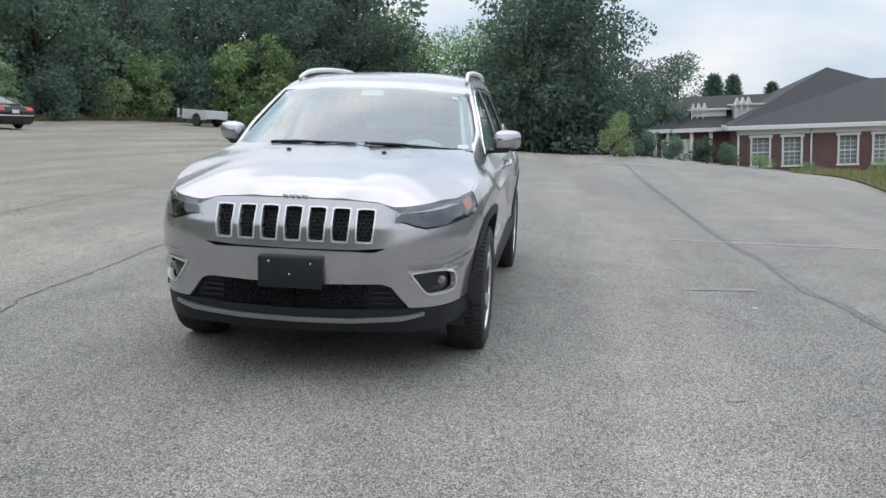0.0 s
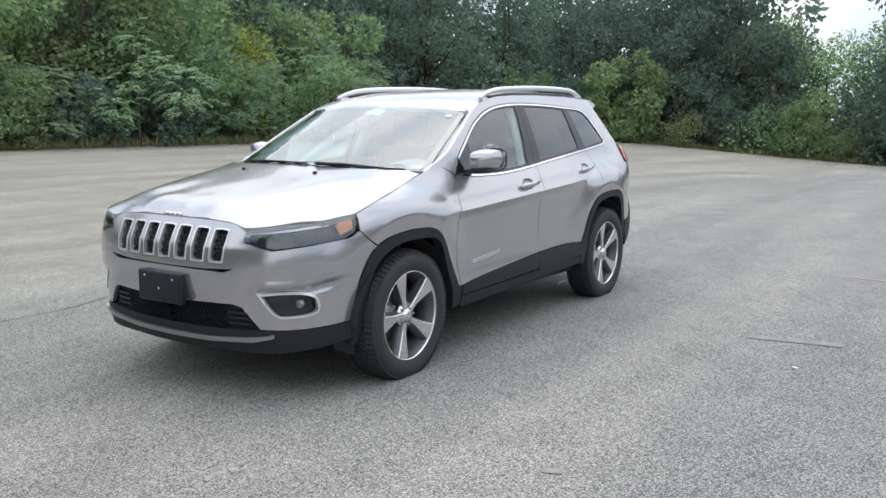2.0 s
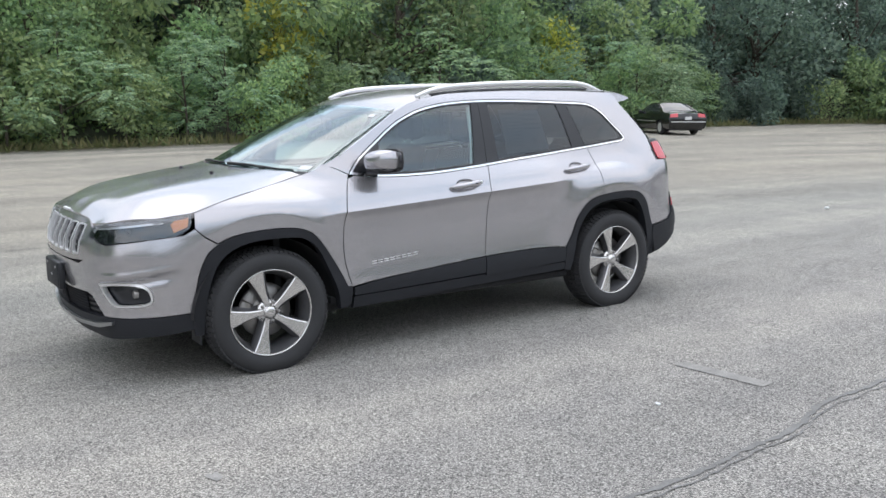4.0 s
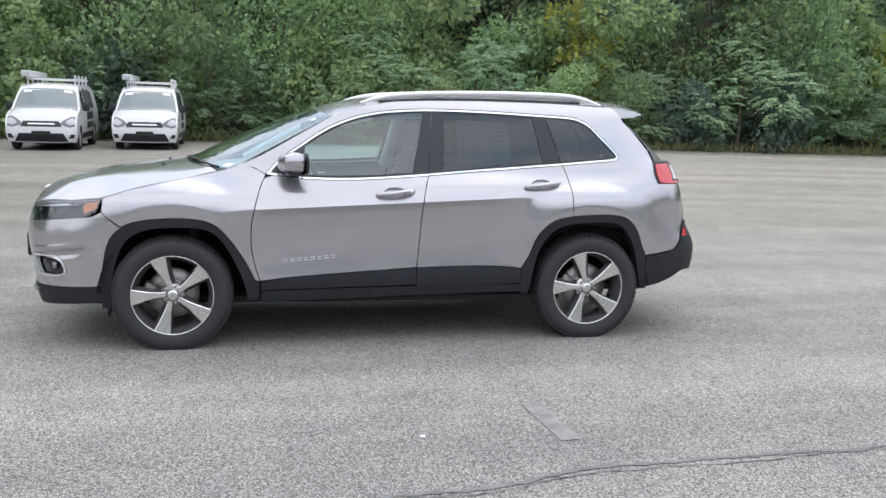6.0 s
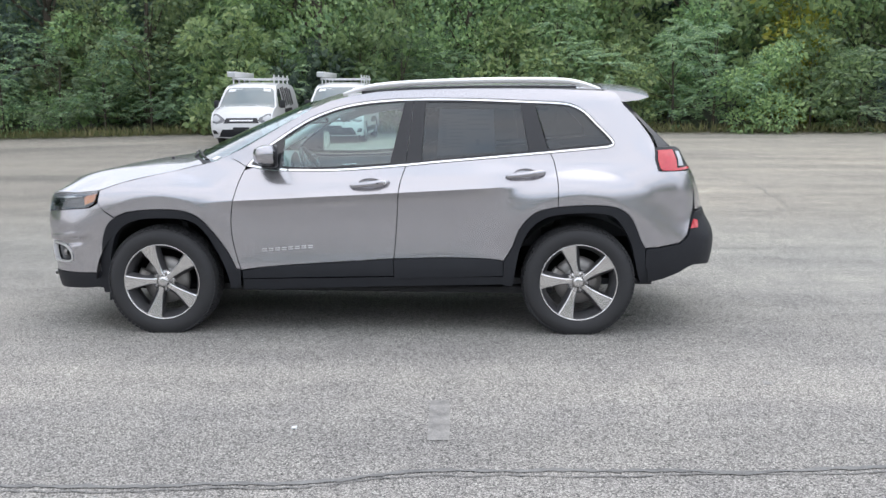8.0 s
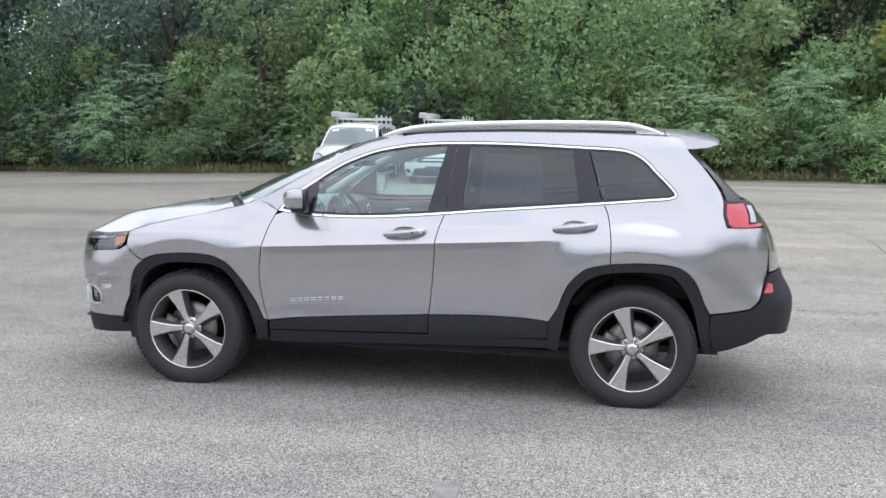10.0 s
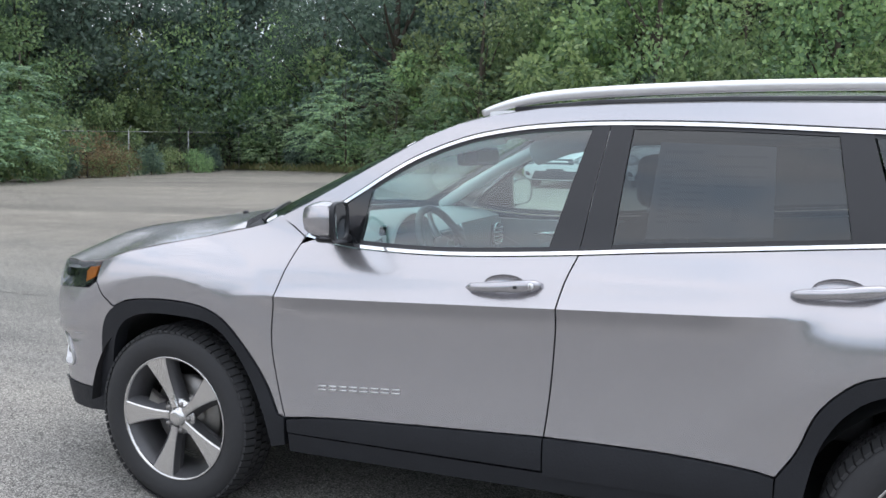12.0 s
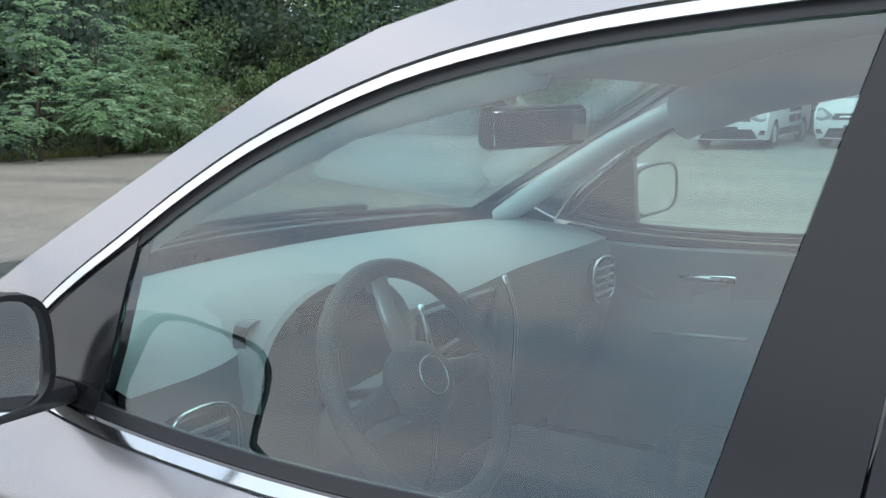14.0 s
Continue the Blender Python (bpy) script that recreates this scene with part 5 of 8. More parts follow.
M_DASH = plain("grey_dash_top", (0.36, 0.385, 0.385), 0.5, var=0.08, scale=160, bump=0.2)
rows = []
for i in range(29):
    x = -0.72 + 1.44 * i / 28
    a = abs(x) / 0.745
    brow = 0.03 * math.exp(-((x - 0.37) / 0.17) ** 4)
    mid = 0.02 * math.exp(-(x / 0.2) ** 4)
    f = 0.08 + 0.22 * a ** 2.2
    rows.append([(x, f + 0.04, 1.085), (x, f + 0.12, 1.103), (x, 0.50, 1.112 + brow * 0.4), (x, 0.66, 1.098 + brow), (x, 0.745 - mid, 1.075 + brow * 0.9 - mid), (x, 0.765 - mid, 1.03 + brow * 0.4), (x, 0.755, 0.90), (x, 0.72, 0.76), (x, 0.60, 0.58)])
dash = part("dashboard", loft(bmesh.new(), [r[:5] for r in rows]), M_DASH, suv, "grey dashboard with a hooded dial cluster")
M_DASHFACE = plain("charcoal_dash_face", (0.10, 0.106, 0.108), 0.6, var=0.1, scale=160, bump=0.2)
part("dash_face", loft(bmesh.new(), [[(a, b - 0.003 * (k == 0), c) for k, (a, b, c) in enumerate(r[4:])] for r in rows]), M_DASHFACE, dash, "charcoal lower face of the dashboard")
hoodrows = []
for y, k in ((0.58, 0.86), (0.70, 0.98), (0.79, 1.02), (0.798, 0.99), (0.79, 0.955), (0.74, 0.93)):
    hoodrows.append([(0.365 + 0.185 * k * math.cos(a), y, 1.01 + 0.160 * k * math.sin(a) ** 0.8) for a in [math.pi * (1 - i / 16) for i in range(17)]])
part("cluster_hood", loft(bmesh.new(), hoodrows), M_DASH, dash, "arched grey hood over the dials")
part("dial_cluster", box(bmesh.new(), 0.20, 0.53, 0.735, 0.748, 0.98, 1.13, 0.02), M_GLOSSBLACK, dash)
part("centre_screen", box(bmesh.new(), -0.14, 0.12, 0.745, 0.775, 0.90, 1.06, 0.015), M_GLOSSBLACK, dash)
for px in (-0.155, 0.135):
    bm = bmesh.new()
    tube(bm, curve([(px, 0.775, 1.08), (px * 1.02, 0.80, 0.98), (px * 0.9, 0.79, 0.80), (px * 0.8, 0.76, 0.72)], 4), 0.006, 6)
    part("chrome_edge", bm, M_CHROME, dash)
for vx in (-0.62, 0.64):
    vent = part("air_vent", box(bmesh.new(), vx - 0.055, vx + 0.055, 0.755, 0.785, 0.94, 1.04, 0.02), M_GLOSSBLACK, dash)
    for k in range(4):
        part("vane", box(bmesh.new(), vx - 0.042, vx + 0.042, 0.783, 0.790, 0.955 + 0.02 * k, 0.960 + 0.02 * k), M_SATIN, vent, smooth=False)
    bm = bmesh.new()
    ring = [(vx + 0.062 * math.copysign(abs(math.cos(t)) ** 0.7, math.cos(t)), 0.784, 0.99 + 0.056 * math.copysign(abs(math.sin(t)) ** 0.7, math.sin(t))) for t in [2 * math.pi * k / 20 for k in range(21)]]
    tube(bm, ring, 0.004, 6, up=(0, 1, 0), caps=False)
    part("chrome_ring", bm, M_CHROME, vent)
# steering wheel
M_WHEELTRIM = plain("black_leather_rim", (0.07, 0.073, 0.077), 0.5, var=0.12, scale=120, bump=0.2)
steer_pose = pose(0.345, 0.93, 1.025, -62, 0, 0)
bm = bmesh.new()
ring = [Vector((0.183 * math.cos(t), 0.183 * math.sin(t), 0)) for t in [2 * math.pi * k / 40 for k in range(41)]]
tube(bm, ring, 0.0155, 10, caps=False)
bm.transform(steer_pose)
sw = part("steering_wheel", bm, M_WHEELTRIM, suv, "black three-spoke steering wheel")
bm = bmesh.new()
bmesh.ops.create_uvsphere(bm, u_segments=20, v_segments=12, radius=0.075)
for v in bm.verts:
    v.co.z = v.co.z * 0.40 - 0.005
    v.co.y *= 0.85
bm.transform(steer_pose)
part("hub", bm, M_WHEELTRIM, sw)
for t0 in (5, 175, 268):
    bm = bmesh.new()
    t = radians(t0)
    tube(bm, [(0.06 * math.cos(t), 0.06 * math.sin(t), -0.01), (0.12 * math.cos(t), 0.12 * math.sin(t), -0.012), (0.18 * math.cos(t), 0.18 * math.sin(t), 0)], [0.026, 0.020, 0.017], 8, flat=0.45)
    bm.transform(steer_pose)
    part("spoke", bm, M_SATIN if t0 == 268 else M_WHEELTRIM, sw)
bm = bmesh.new()
tube(bm, [Vector((0.030 * math.cos(t), 0.030 * math.sin(t), 0.026)) for t in [2 * math.pi * k / 24 for k in range(25)]], 0.0018, 5, caps=False)
bm.transform(steer_pose)
part("hub_ring", bm, M_CHROME, sw)
bm = bmesh.new()
cyl(bm, (0.345, 0.93, 1.02), (0.345, 0.70, 0.88), 0.045, 0.05, n=14)
part("steering_column", bm, M_INTERIOR, sw)
for dx in (-0.11, 0.11):
    bm = bmesh.new()
    tube(bm, [(0.345, 0.88, 1.0), (0.345 + dx, 0.88, 1.025), (0.345 + dx * 1.5, 0.885, 1.035)], [0.009, 0.008, 0.011], 7)
    part("stalk", bm, M_TRIM, sw)
# seats
for sxx in (0.37, -0.37):
    bm = box(bmesh.new(), sxx - 0.25, sxx + 0.25, 0.98, 1.48, 0.52, 0.68, 0.05, 3)
    seat = part("seat", bm, M_SEAT, suv, "black cloth front seat")
    bm = box(bmesh.new(), sxx - 0.245, sxx + 0.245, 1.44, 1.58, 0.62, 1.20, 0.06, 3)
    for v in bm.verts:
        v.co.y += (v.co.z - 0.62) * 0.36
        v.co.x = sxx + (v.co.x - sxx) * (1.0 - 0.28 * max(0, v.co.z - 0.85))
    part("backrest", bm, M_SEAT, seat)
    bm = box(bmesh.new(), sxx - 0.125, sxx + 0.125, 1.70, 1.80, 1.24, 1.42, 0.04, 3)
    part("headrest", bm, M_SEAT, seat)
    for dx in (-0.05, 0.05):
        bm = bmesh.new()
        cyl(bm, (sxx + dx, 1.72, 1.16), (sxx + dx, 1.75, 1.28), 0.006, n=6)
        part("headrest_post", bm, M_CHROME, seat)
bm = box(bmesh.new(), -0.66, 0.66, 2.0, 2.48, 0.55, 0.72, 0.06, 3)
bench = part("rear_bench", bm, M_SEAT, suv)
bm = box(bmesh.new(), -0.66, 0.66, 2.42, 2.56, 0.68, 1.18, 0.05, 3)
for v in bm.verts:
    v.co.y += (v.co.z - 0.68) * 0.3
part("backrest", bm, M_SEAT, bench)
bm = box(bmesh.new(), -0.115, 0.115, 0.82, 1.75, 0.55, 0.80, 0.03)
part("centre_console", bm, M_SEAT, suv)
# door cards, pillar trims, headliner, floor
for side in (1, -1):
    back_card = [(0.62, 1.055), (0.55, 0.90), (0.52, 0.50), (1.55, 0.50), (1.56, 0.95), (1.58, 1.075), (1.3, 1.06), (0.9, 1.05)]
    card = part("door_card", sheet(on_flank(back_card), skin, 0.1, 0.06, side=side, proud=-0.075, gap=0, depth=-0.05), M_INTERIOR, suv)
    part("door_card", sheet(on_flank([(1.60, 1.08), (1.58, 0.95), (1.56, 0.50), (2.2, 0.50), (2.45, 0.9), (2.5, 1.15), (2.0, 1.11)]), skin, 0.1, 0.06, side=side, proud=-0.075, gap=0, depth=-0.05), M_INTERIOR, suv)
    bm = bmesh.new()
    p0, p1 = skin(sy(0.93), 0.985, -0.13), skin(sy(1.07), 0.99, -0.13)
    tube(bm, [(side * p0.x, p0.y, p0.z), (side * p1.x, p1.y, p1.z)], [0.008, 0.013], 7)
    part("inner_handle", bm, M_CHROME, card)
    bm = bmesh.new()
    p0, p1 = skin(sy(0.86), 0.835, -0.13), skin(sy(1.10), 0.845, -0.13)
    tube(bm, [(side * p0.x, p0.y, p0.z), (side * p1.x, p1.y, p1.z)], 0.005, 6)
    part("trim_line", bm, M_SATIN, card)
    bm = bmesh.new()
    tube(bm, [(side * 0.715, 0.44, 1.115), (side * 0.685, 0.60, 1.215), (side * 0.648, 0.80, 1.325), (side * 0.605, 1.02, 1.425), (side * 0.57, 1.25, 1.478)], [0.046, 0.046, 0.046, 0.046, 0.045], 10, flat=0.62)
    part("pillar_trim", bm, M_CABINGREY, suv, "light grey windscreen pillar trim")
    bm = bmesh.new()
    tube(bm, [(side * 0.76, 1.56, 1.06), (side * 0.70, 1.60, 1.25), (side * 0.60, 1.64, 1.48)], [0.055, 0.05, 0.05], 8)
    part("pillar_trim", bm, M_CABINGREY, suv)
    bm = bmesh.new()
    rail = [(0.98, 1.435), (1.15, 1.492), (1.35, 1.53), (1.65, 1.548), (2.1, 1.546), (2.6, 1.522)]
    inset, drop, thick = (0.055, 0.004, 0.044) if side > 0 else (0.086, 0.046, 0.056)
    tube(bm, [(side * (skin(sy(y), z).x - inset), y, z - drop) for y, z in rail], thick, 12)
    part("roof_rail_trim", bm, M_HEADLINER, suv)
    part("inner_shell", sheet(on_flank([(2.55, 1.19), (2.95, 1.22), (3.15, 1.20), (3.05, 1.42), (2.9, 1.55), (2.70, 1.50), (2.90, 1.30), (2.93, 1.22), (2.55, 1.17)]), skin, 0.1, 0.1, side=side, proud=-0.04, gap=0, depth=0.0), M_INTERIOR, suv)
lin = [(u / 10, 1.0) for u in range(-10, 11)] + [(1, 2.0), (1, 2.87)] + [(u / 10, 2.87) for u in range(9, -11, -1)] + [(-1, 2.0)]
part("headliner", sheet(lin, roof, 0.2, 0.15, gap=0, proud=-0.03, depth=0.0), M_HEADLINER, suv)
part("cabin_floor", box(bmesh.new(), -0.74, 0.74, 0.45, 3.2, 0.32, 0.36), M_SEAT, suv, smooth=False)
part("firewall", box(bmesh.new(), -0.72, 0.72, 0.10, 0.14, 0.32, 1.08), M_DARK, suv, smooth=False)
part("load_floor", box(bmesh.new(), -0.64, 0.64, 2.6, 3.3, 0.62, 0.74, 0.02), M_SEAT, suv)
# inner mirror, turned towards the driver
turned = pose(-0.085, 0.885, 1.385, 0, 0, -20)
bm = box(bmesh.new(), -0.125, 0.125, -0.02, 0.02, -0.039, 0.039, 0.019, 4)
bm.transform(turned)
rv = part("inner_mirror", bm, M_TRIM, suv, "black inner mirror on the windscreen")
bm = box(bmesh.new(), -0.112, 0.112, 0.019, 0.0225, -0.030, 0.030, 0.0015, 1)
bm.transform(turned)
part("mirror_glass", bm, M_MIRROR, rv)
bm = bmesh.new()
tube(bm, [(-0.085, 0.87, 1.39), (-0.05, 0.83, 1.425), (-0.03, 0.83, 1.455)], [0.012, 0.014, 0.018], 8)
part("mirror_stem", bm, M_TRIM, rv)
# papers: sticker in the rear door glass, small labels on the windscreen
doc = part("window_sticker", sheet(on_flank([(1.80, 1.165), (2.175, 1.19), (2.165, 1.455), (1.815, 1.465)]), skin, 0.06, 0.05, side=1, proud=-0.016, gap=0, depth=0.001), M_PAPERGREY, rd, "printed price sheet behind the dark glass")
for k, (y0, y1, z0, z1) in enumerate([(1.835, 1.95, 1.43, 1.44), (1.835, 1.90, 1.40, 1.405)] + [(1.83, 1.862, 1.385 - 0.017 * j, 1.393 - 0.017 * j) for j in range(11)] + [(1.875, 1.965, 1.375 - 0.022 * j, 1.381 - 0.022 * j) for j in range(8)] + [(1.99, 2.14, 1.42 - 0.03 * j, 1.427 - 0.03 * j) for j in range(4)] + [(2.05, 2.075, 1.23, 1.27)]):
    part("print_bar", sheet(on_flank([(y0, z0), (y1, z0), (y1, z1), (y0, z1)]), skin, 0.2, 0.2, side=1, proud=-0.0145, gap=0, depth=0.0005), M_INK, doc)
for u0, v0, w, h in ((0.88, 0.03, 0.085, 0.06), (0.845, 0.86, 0.06, 0.045)):
    part("paper_label", sheet([(u0, v0), (u0 + w, v0), (u0 + w, v0 + h), (u0, v0 + h)], screen, 0.3, 0.2, gap=0, proud=0.003, depth=0.001), M_PAPER, suv)
part("sensor_box", sheet([(-0.10, 0.86), (0.14, 0.86), (0.13, 0.985), (-0.09, 0.985)], screen, 0.2, 0.2, gap=0, proud=-0.02, depth=0.0), M_INTERIOR, suv)

# ---- woods round the lot ----
M_LEAF_SHRUB = leaf_mat("shrub_leaves", (0.14, 0.225, 0.125), (0.37, 0.475, 0.215))
M_LEAF_SUMAC = leaf_mat("sumac_leaves", (0.145, 0.24, 0.16), (0.33, 0.45, 0.245))
# the deep wood's shade and bluish haze are mixed into the dark leaves
M_LEAF_DARK = leaf_mat("shaded_dark_leaves", (0.09, 0.14, 0.118), (0.185, 0.26, 0.19))
M_LEAF_YELLOW = leaf_mat("yellowing_leaves", (0.20, 0.24, 0.05), (0.44, 0.42, 0.08))
M_LEAF_DRY = leaf_mat("withered_leaves", (0.13, 0.085, 0.055), (0.30, 0.22, 0.14))
M_BARK = plain("grey_brown_bark", (0.085, 0.07, 0.055), 0.9, var=0.35, scale=9, bump=0.8)
M_LITTER = plain("leaf_litter", (0.06, 0.066, 0.05), 0.95, var=0.5, scale=2.5, bump=0.8)
M_WEED = leaf_mat("weeds_and_grass", (0.10, 0.14, 0.05), (0.30, 0.27, 0.14))
rng = np.random.default_rng(5)


def leaf_cloud(name, pos, axis, size, slim, material, parent, label=""):
    """Many small pointed leaves, each a folded pair of faces, from arrays of places and directions."""
    n = len(pos)
    axis = axis / np.linalg.norm(axis, axis=1, keepdims=True)
    ref = rng.normal(size=(n, 3))
    sidev = np.cross(axis, ref)
    sidev /= np.linalg.norm(sidev, axis=1, keepdims=True) + 1e-9
    up = np.cross(sidev, axis)
    L, W = size[:, None], (size * slim)[:, None]
    base = pos
    tip = pos + axis * L - up * 0.18 * L
    mid = pos + axis * L * 0.45 + up * 0.05 * L
    a, b = mid + sidev * W - up * 0.12 * L, mid - sidev * W - up * 0.12 * L
    verts = np.stack([base, a, tip, b], 1).reshape(-1, 3)
    k = np.arange(n) * 4
    faces = np.concatenate([np.stack([k, k + 1, k + 2], 1), np.stack([k, k + 2, k + 3], 1)])
    me = bpy.data.meshes.new(name)
    me.from_pydata(verts.tolist(), [], faces.tolist())
    me.materials.append(material)
    ob = new(name, me)
    ob.parent = parent
    if label:
        ob["label"] = label
    return ob


def blob_points(n, lobes):
    """Points crowded near the skins of several overlapping lobes (x, y, z, rx, ry, rz), with outward directions."""
    w = np.array([l[3] * l[4] for l in lobes])
    pick = rng.choice(len(lobes), n, p=w / w.sum())
    L = np.array(lobes)[pick]
    d = rng.normal(size=(n, 3))
    d /= np.linalg.norm(d, axis=1, keepdims=True)
    r = 1 - 0.45 * rng.random(n) ** 2.2 + rng.normal(size=n) * 0.13
    return L[:, :3] + d * L[:, 3:] * r[:, None], d


def make_lobes(count, rad, zlo, zhi, lobe, squash=0.8):
    out = []
    for i in range(count):
        z = zlo + (zhi - zlo) * (i + rng.random()) / count
        t = (z - zlo) / (zhi - zlo)
        spread = rad * (0.55 + 0.6 * math.sin(math.pi * min(1, 0.25 + 0.7 * t))) * rng.random() ** 0.5
        a = rng.random() * 2 * math.pi
        s = lobe * (0.65 + 0.7 * rng.random()) * (1.1 - 0.45 * t)
        out.append((spread * math.cos(a), spread * math.sin(a), z, s, s, s * squash))
    return out


def stem(name, parent, h, r, lobes, n=7):
    bm = bmesh.new()
    pts, rad = [], []
    for i in range(6):
        t = i / 5
        pts.append((0.12 * h * 0.1 * math.sin(3 * t + h), 0.1 * h * 0.1 * math.cos(2 * t), h * t - 0.15))
        rad.append(r * (1.25 - t * 1.05))
    tube(bm, pts, rad, n)
    for k, l in enumerate(lobes[: 14]):
        zb = max(0.25 * h, min(0.8 * h, l[2] * 0.62))
        p0 = Vector((0, 0, zb))
        p1 = Vector(l[:3])
        tube(bm, [p0, p0.lerp(p1, 0.5) + Vector((0, 0, -0.08 * h * 0.3)), p1], [r * 0.42, r * 0.28, r * 0.08], 5, caps=False)
    return part(name, bm, M_BARK, parent)


def make_sumac(h, rad, fronds, leaf_m):
    """A leggy shrub whose stems end in drooping feathered leaves."""
    t = root("sumac_shrub", "leafy green sumac shrub with drooping feathered leaves", "shrub", "shrubs along the lot's edge")
    lobes = make_lobes(9, rad, 0.7, h * 0.9, 0.85)
    stem("trunk", t, h * 0.85, 0.05, lobes, 6)
    pos, ax, size = [], [], []
    P, D = blob_points(fronds, lobes)
    for p, d in zip(P, D):
        d = np.array((d[0], d[1], 0.25 * d[2] + 0.25))
        d /= np.linalg.norm(d)
        ln = 0.42 + 0.3 * rng.random()
        sd = np.cross(d, (0, 0, 1))
        sd /= np.linalg.norm(sd) + 1e-6
        for j in range(7):
            q = (j + 0.5) / 7
            c = p + d * ln * q - np.array((0, 0, 0.55 * ln * q * q))
            for s in (-1, 1):
                pos.append(c)
                ax.append(d * 0.35 + s * sd - np.array((0, 0, 0.35)))
                size.append(0.19 * (1 - 0.5 * abs(q - 0.4)))
    leaf_cloud("crown", np.array(pos), np.array(ax), np.array(size), 0.17, leaf_m, t)
    return t


def make_bush(h, rad, n, leaf_m, label, lsize=0.16):
    t = root("bush", label, "bush", "shrubs along the lot's edge")
    lobes = make_lobes(11, rad, 0.35, h * 0.88, 0.8)
    stem("trunk", t, h * 0.7, 0.045, lobes, 6)
    P, D = blob_points(n, lobes)
    A = D + rng.normal(size=D.shape) * 0.7 - np.array((0, 0, 0.25))
    leaf_cloud("crown", P, A, lsize * (0.6 + 1.1 * rng.random(n)), 0.27, leaf_m, t)
    return t


def make_tree(h, rad, n, leaf_m, label, lsize=0.34, low=0.16):
    t = root("tree", label, "tree", "trees of the wood")
    lobes = make_lobes(20, rad, h * low, h * 0.93, rad * 0.52, 0.75)
    stem("trunk", t, h * 0.86, 0.02 * h, lobes, 8)
    P, D = blob_points(n, lobes)
    A = D + rng.normal(size=D.shape) * 0.7
    leaf_cloud("crown", P, A, lsize * (0.55 + 0.9 * rng.random(n)), 0.34, leaf_m, t)
    return t


def make_conifer(h, n):
    t = root("pine_tree", "dark pine with layered level branches behind the house", "tree", "trees of the wood")
    bm = bmesh.new()
    tube(bm, [(0, 0, -0.2), (0, 0, h * 0.5), (0.1, 0, h)], [0.02 * h, 0.013 * h, 0.003 * h], 7)
    P, A = [], []
    for k in range(16):
        z = h * (0.28 + 0.7 * k / 16)
        rr = 0.25 * h * (1.02 - k / 16) * (0.7 + 0.5 * rng.random())
        for j in range(6):
            a = j * 1.05 + k * 0.7 + rng.random() * 0.4
            e = Vector((rr * math.cos(a), rr * math.sin(a), z + 0.12 * rr))
            tube(bm, [(0, 0, z), e], [0.004 * h, 0.001 * h], 4, caps=False)
            m = int(n / 96)
            q = rng.random(m) ** 0.7
            P.append(np.array((0, 0, z)) + q[:, None] * (np.array(e) - np.array((0, 0, z))) + rng.normal(size=(m, 3)) * (0.10, 0.10, 0.06))
            A.append(np.array((math.cos(a), math.sin(a), 0.3)) + rng.normal(size=(m, 3)) * 0.6)
    part("trunk", bm, M_BARK, t)
    P, A = np.concatenate(P), np.concatenate(A)
    leaf_cloud("crown", P, A, 0.35 + 0.3 * rng.random(len(P)), 0.10, M_LEAF_DARK, t)
    return t


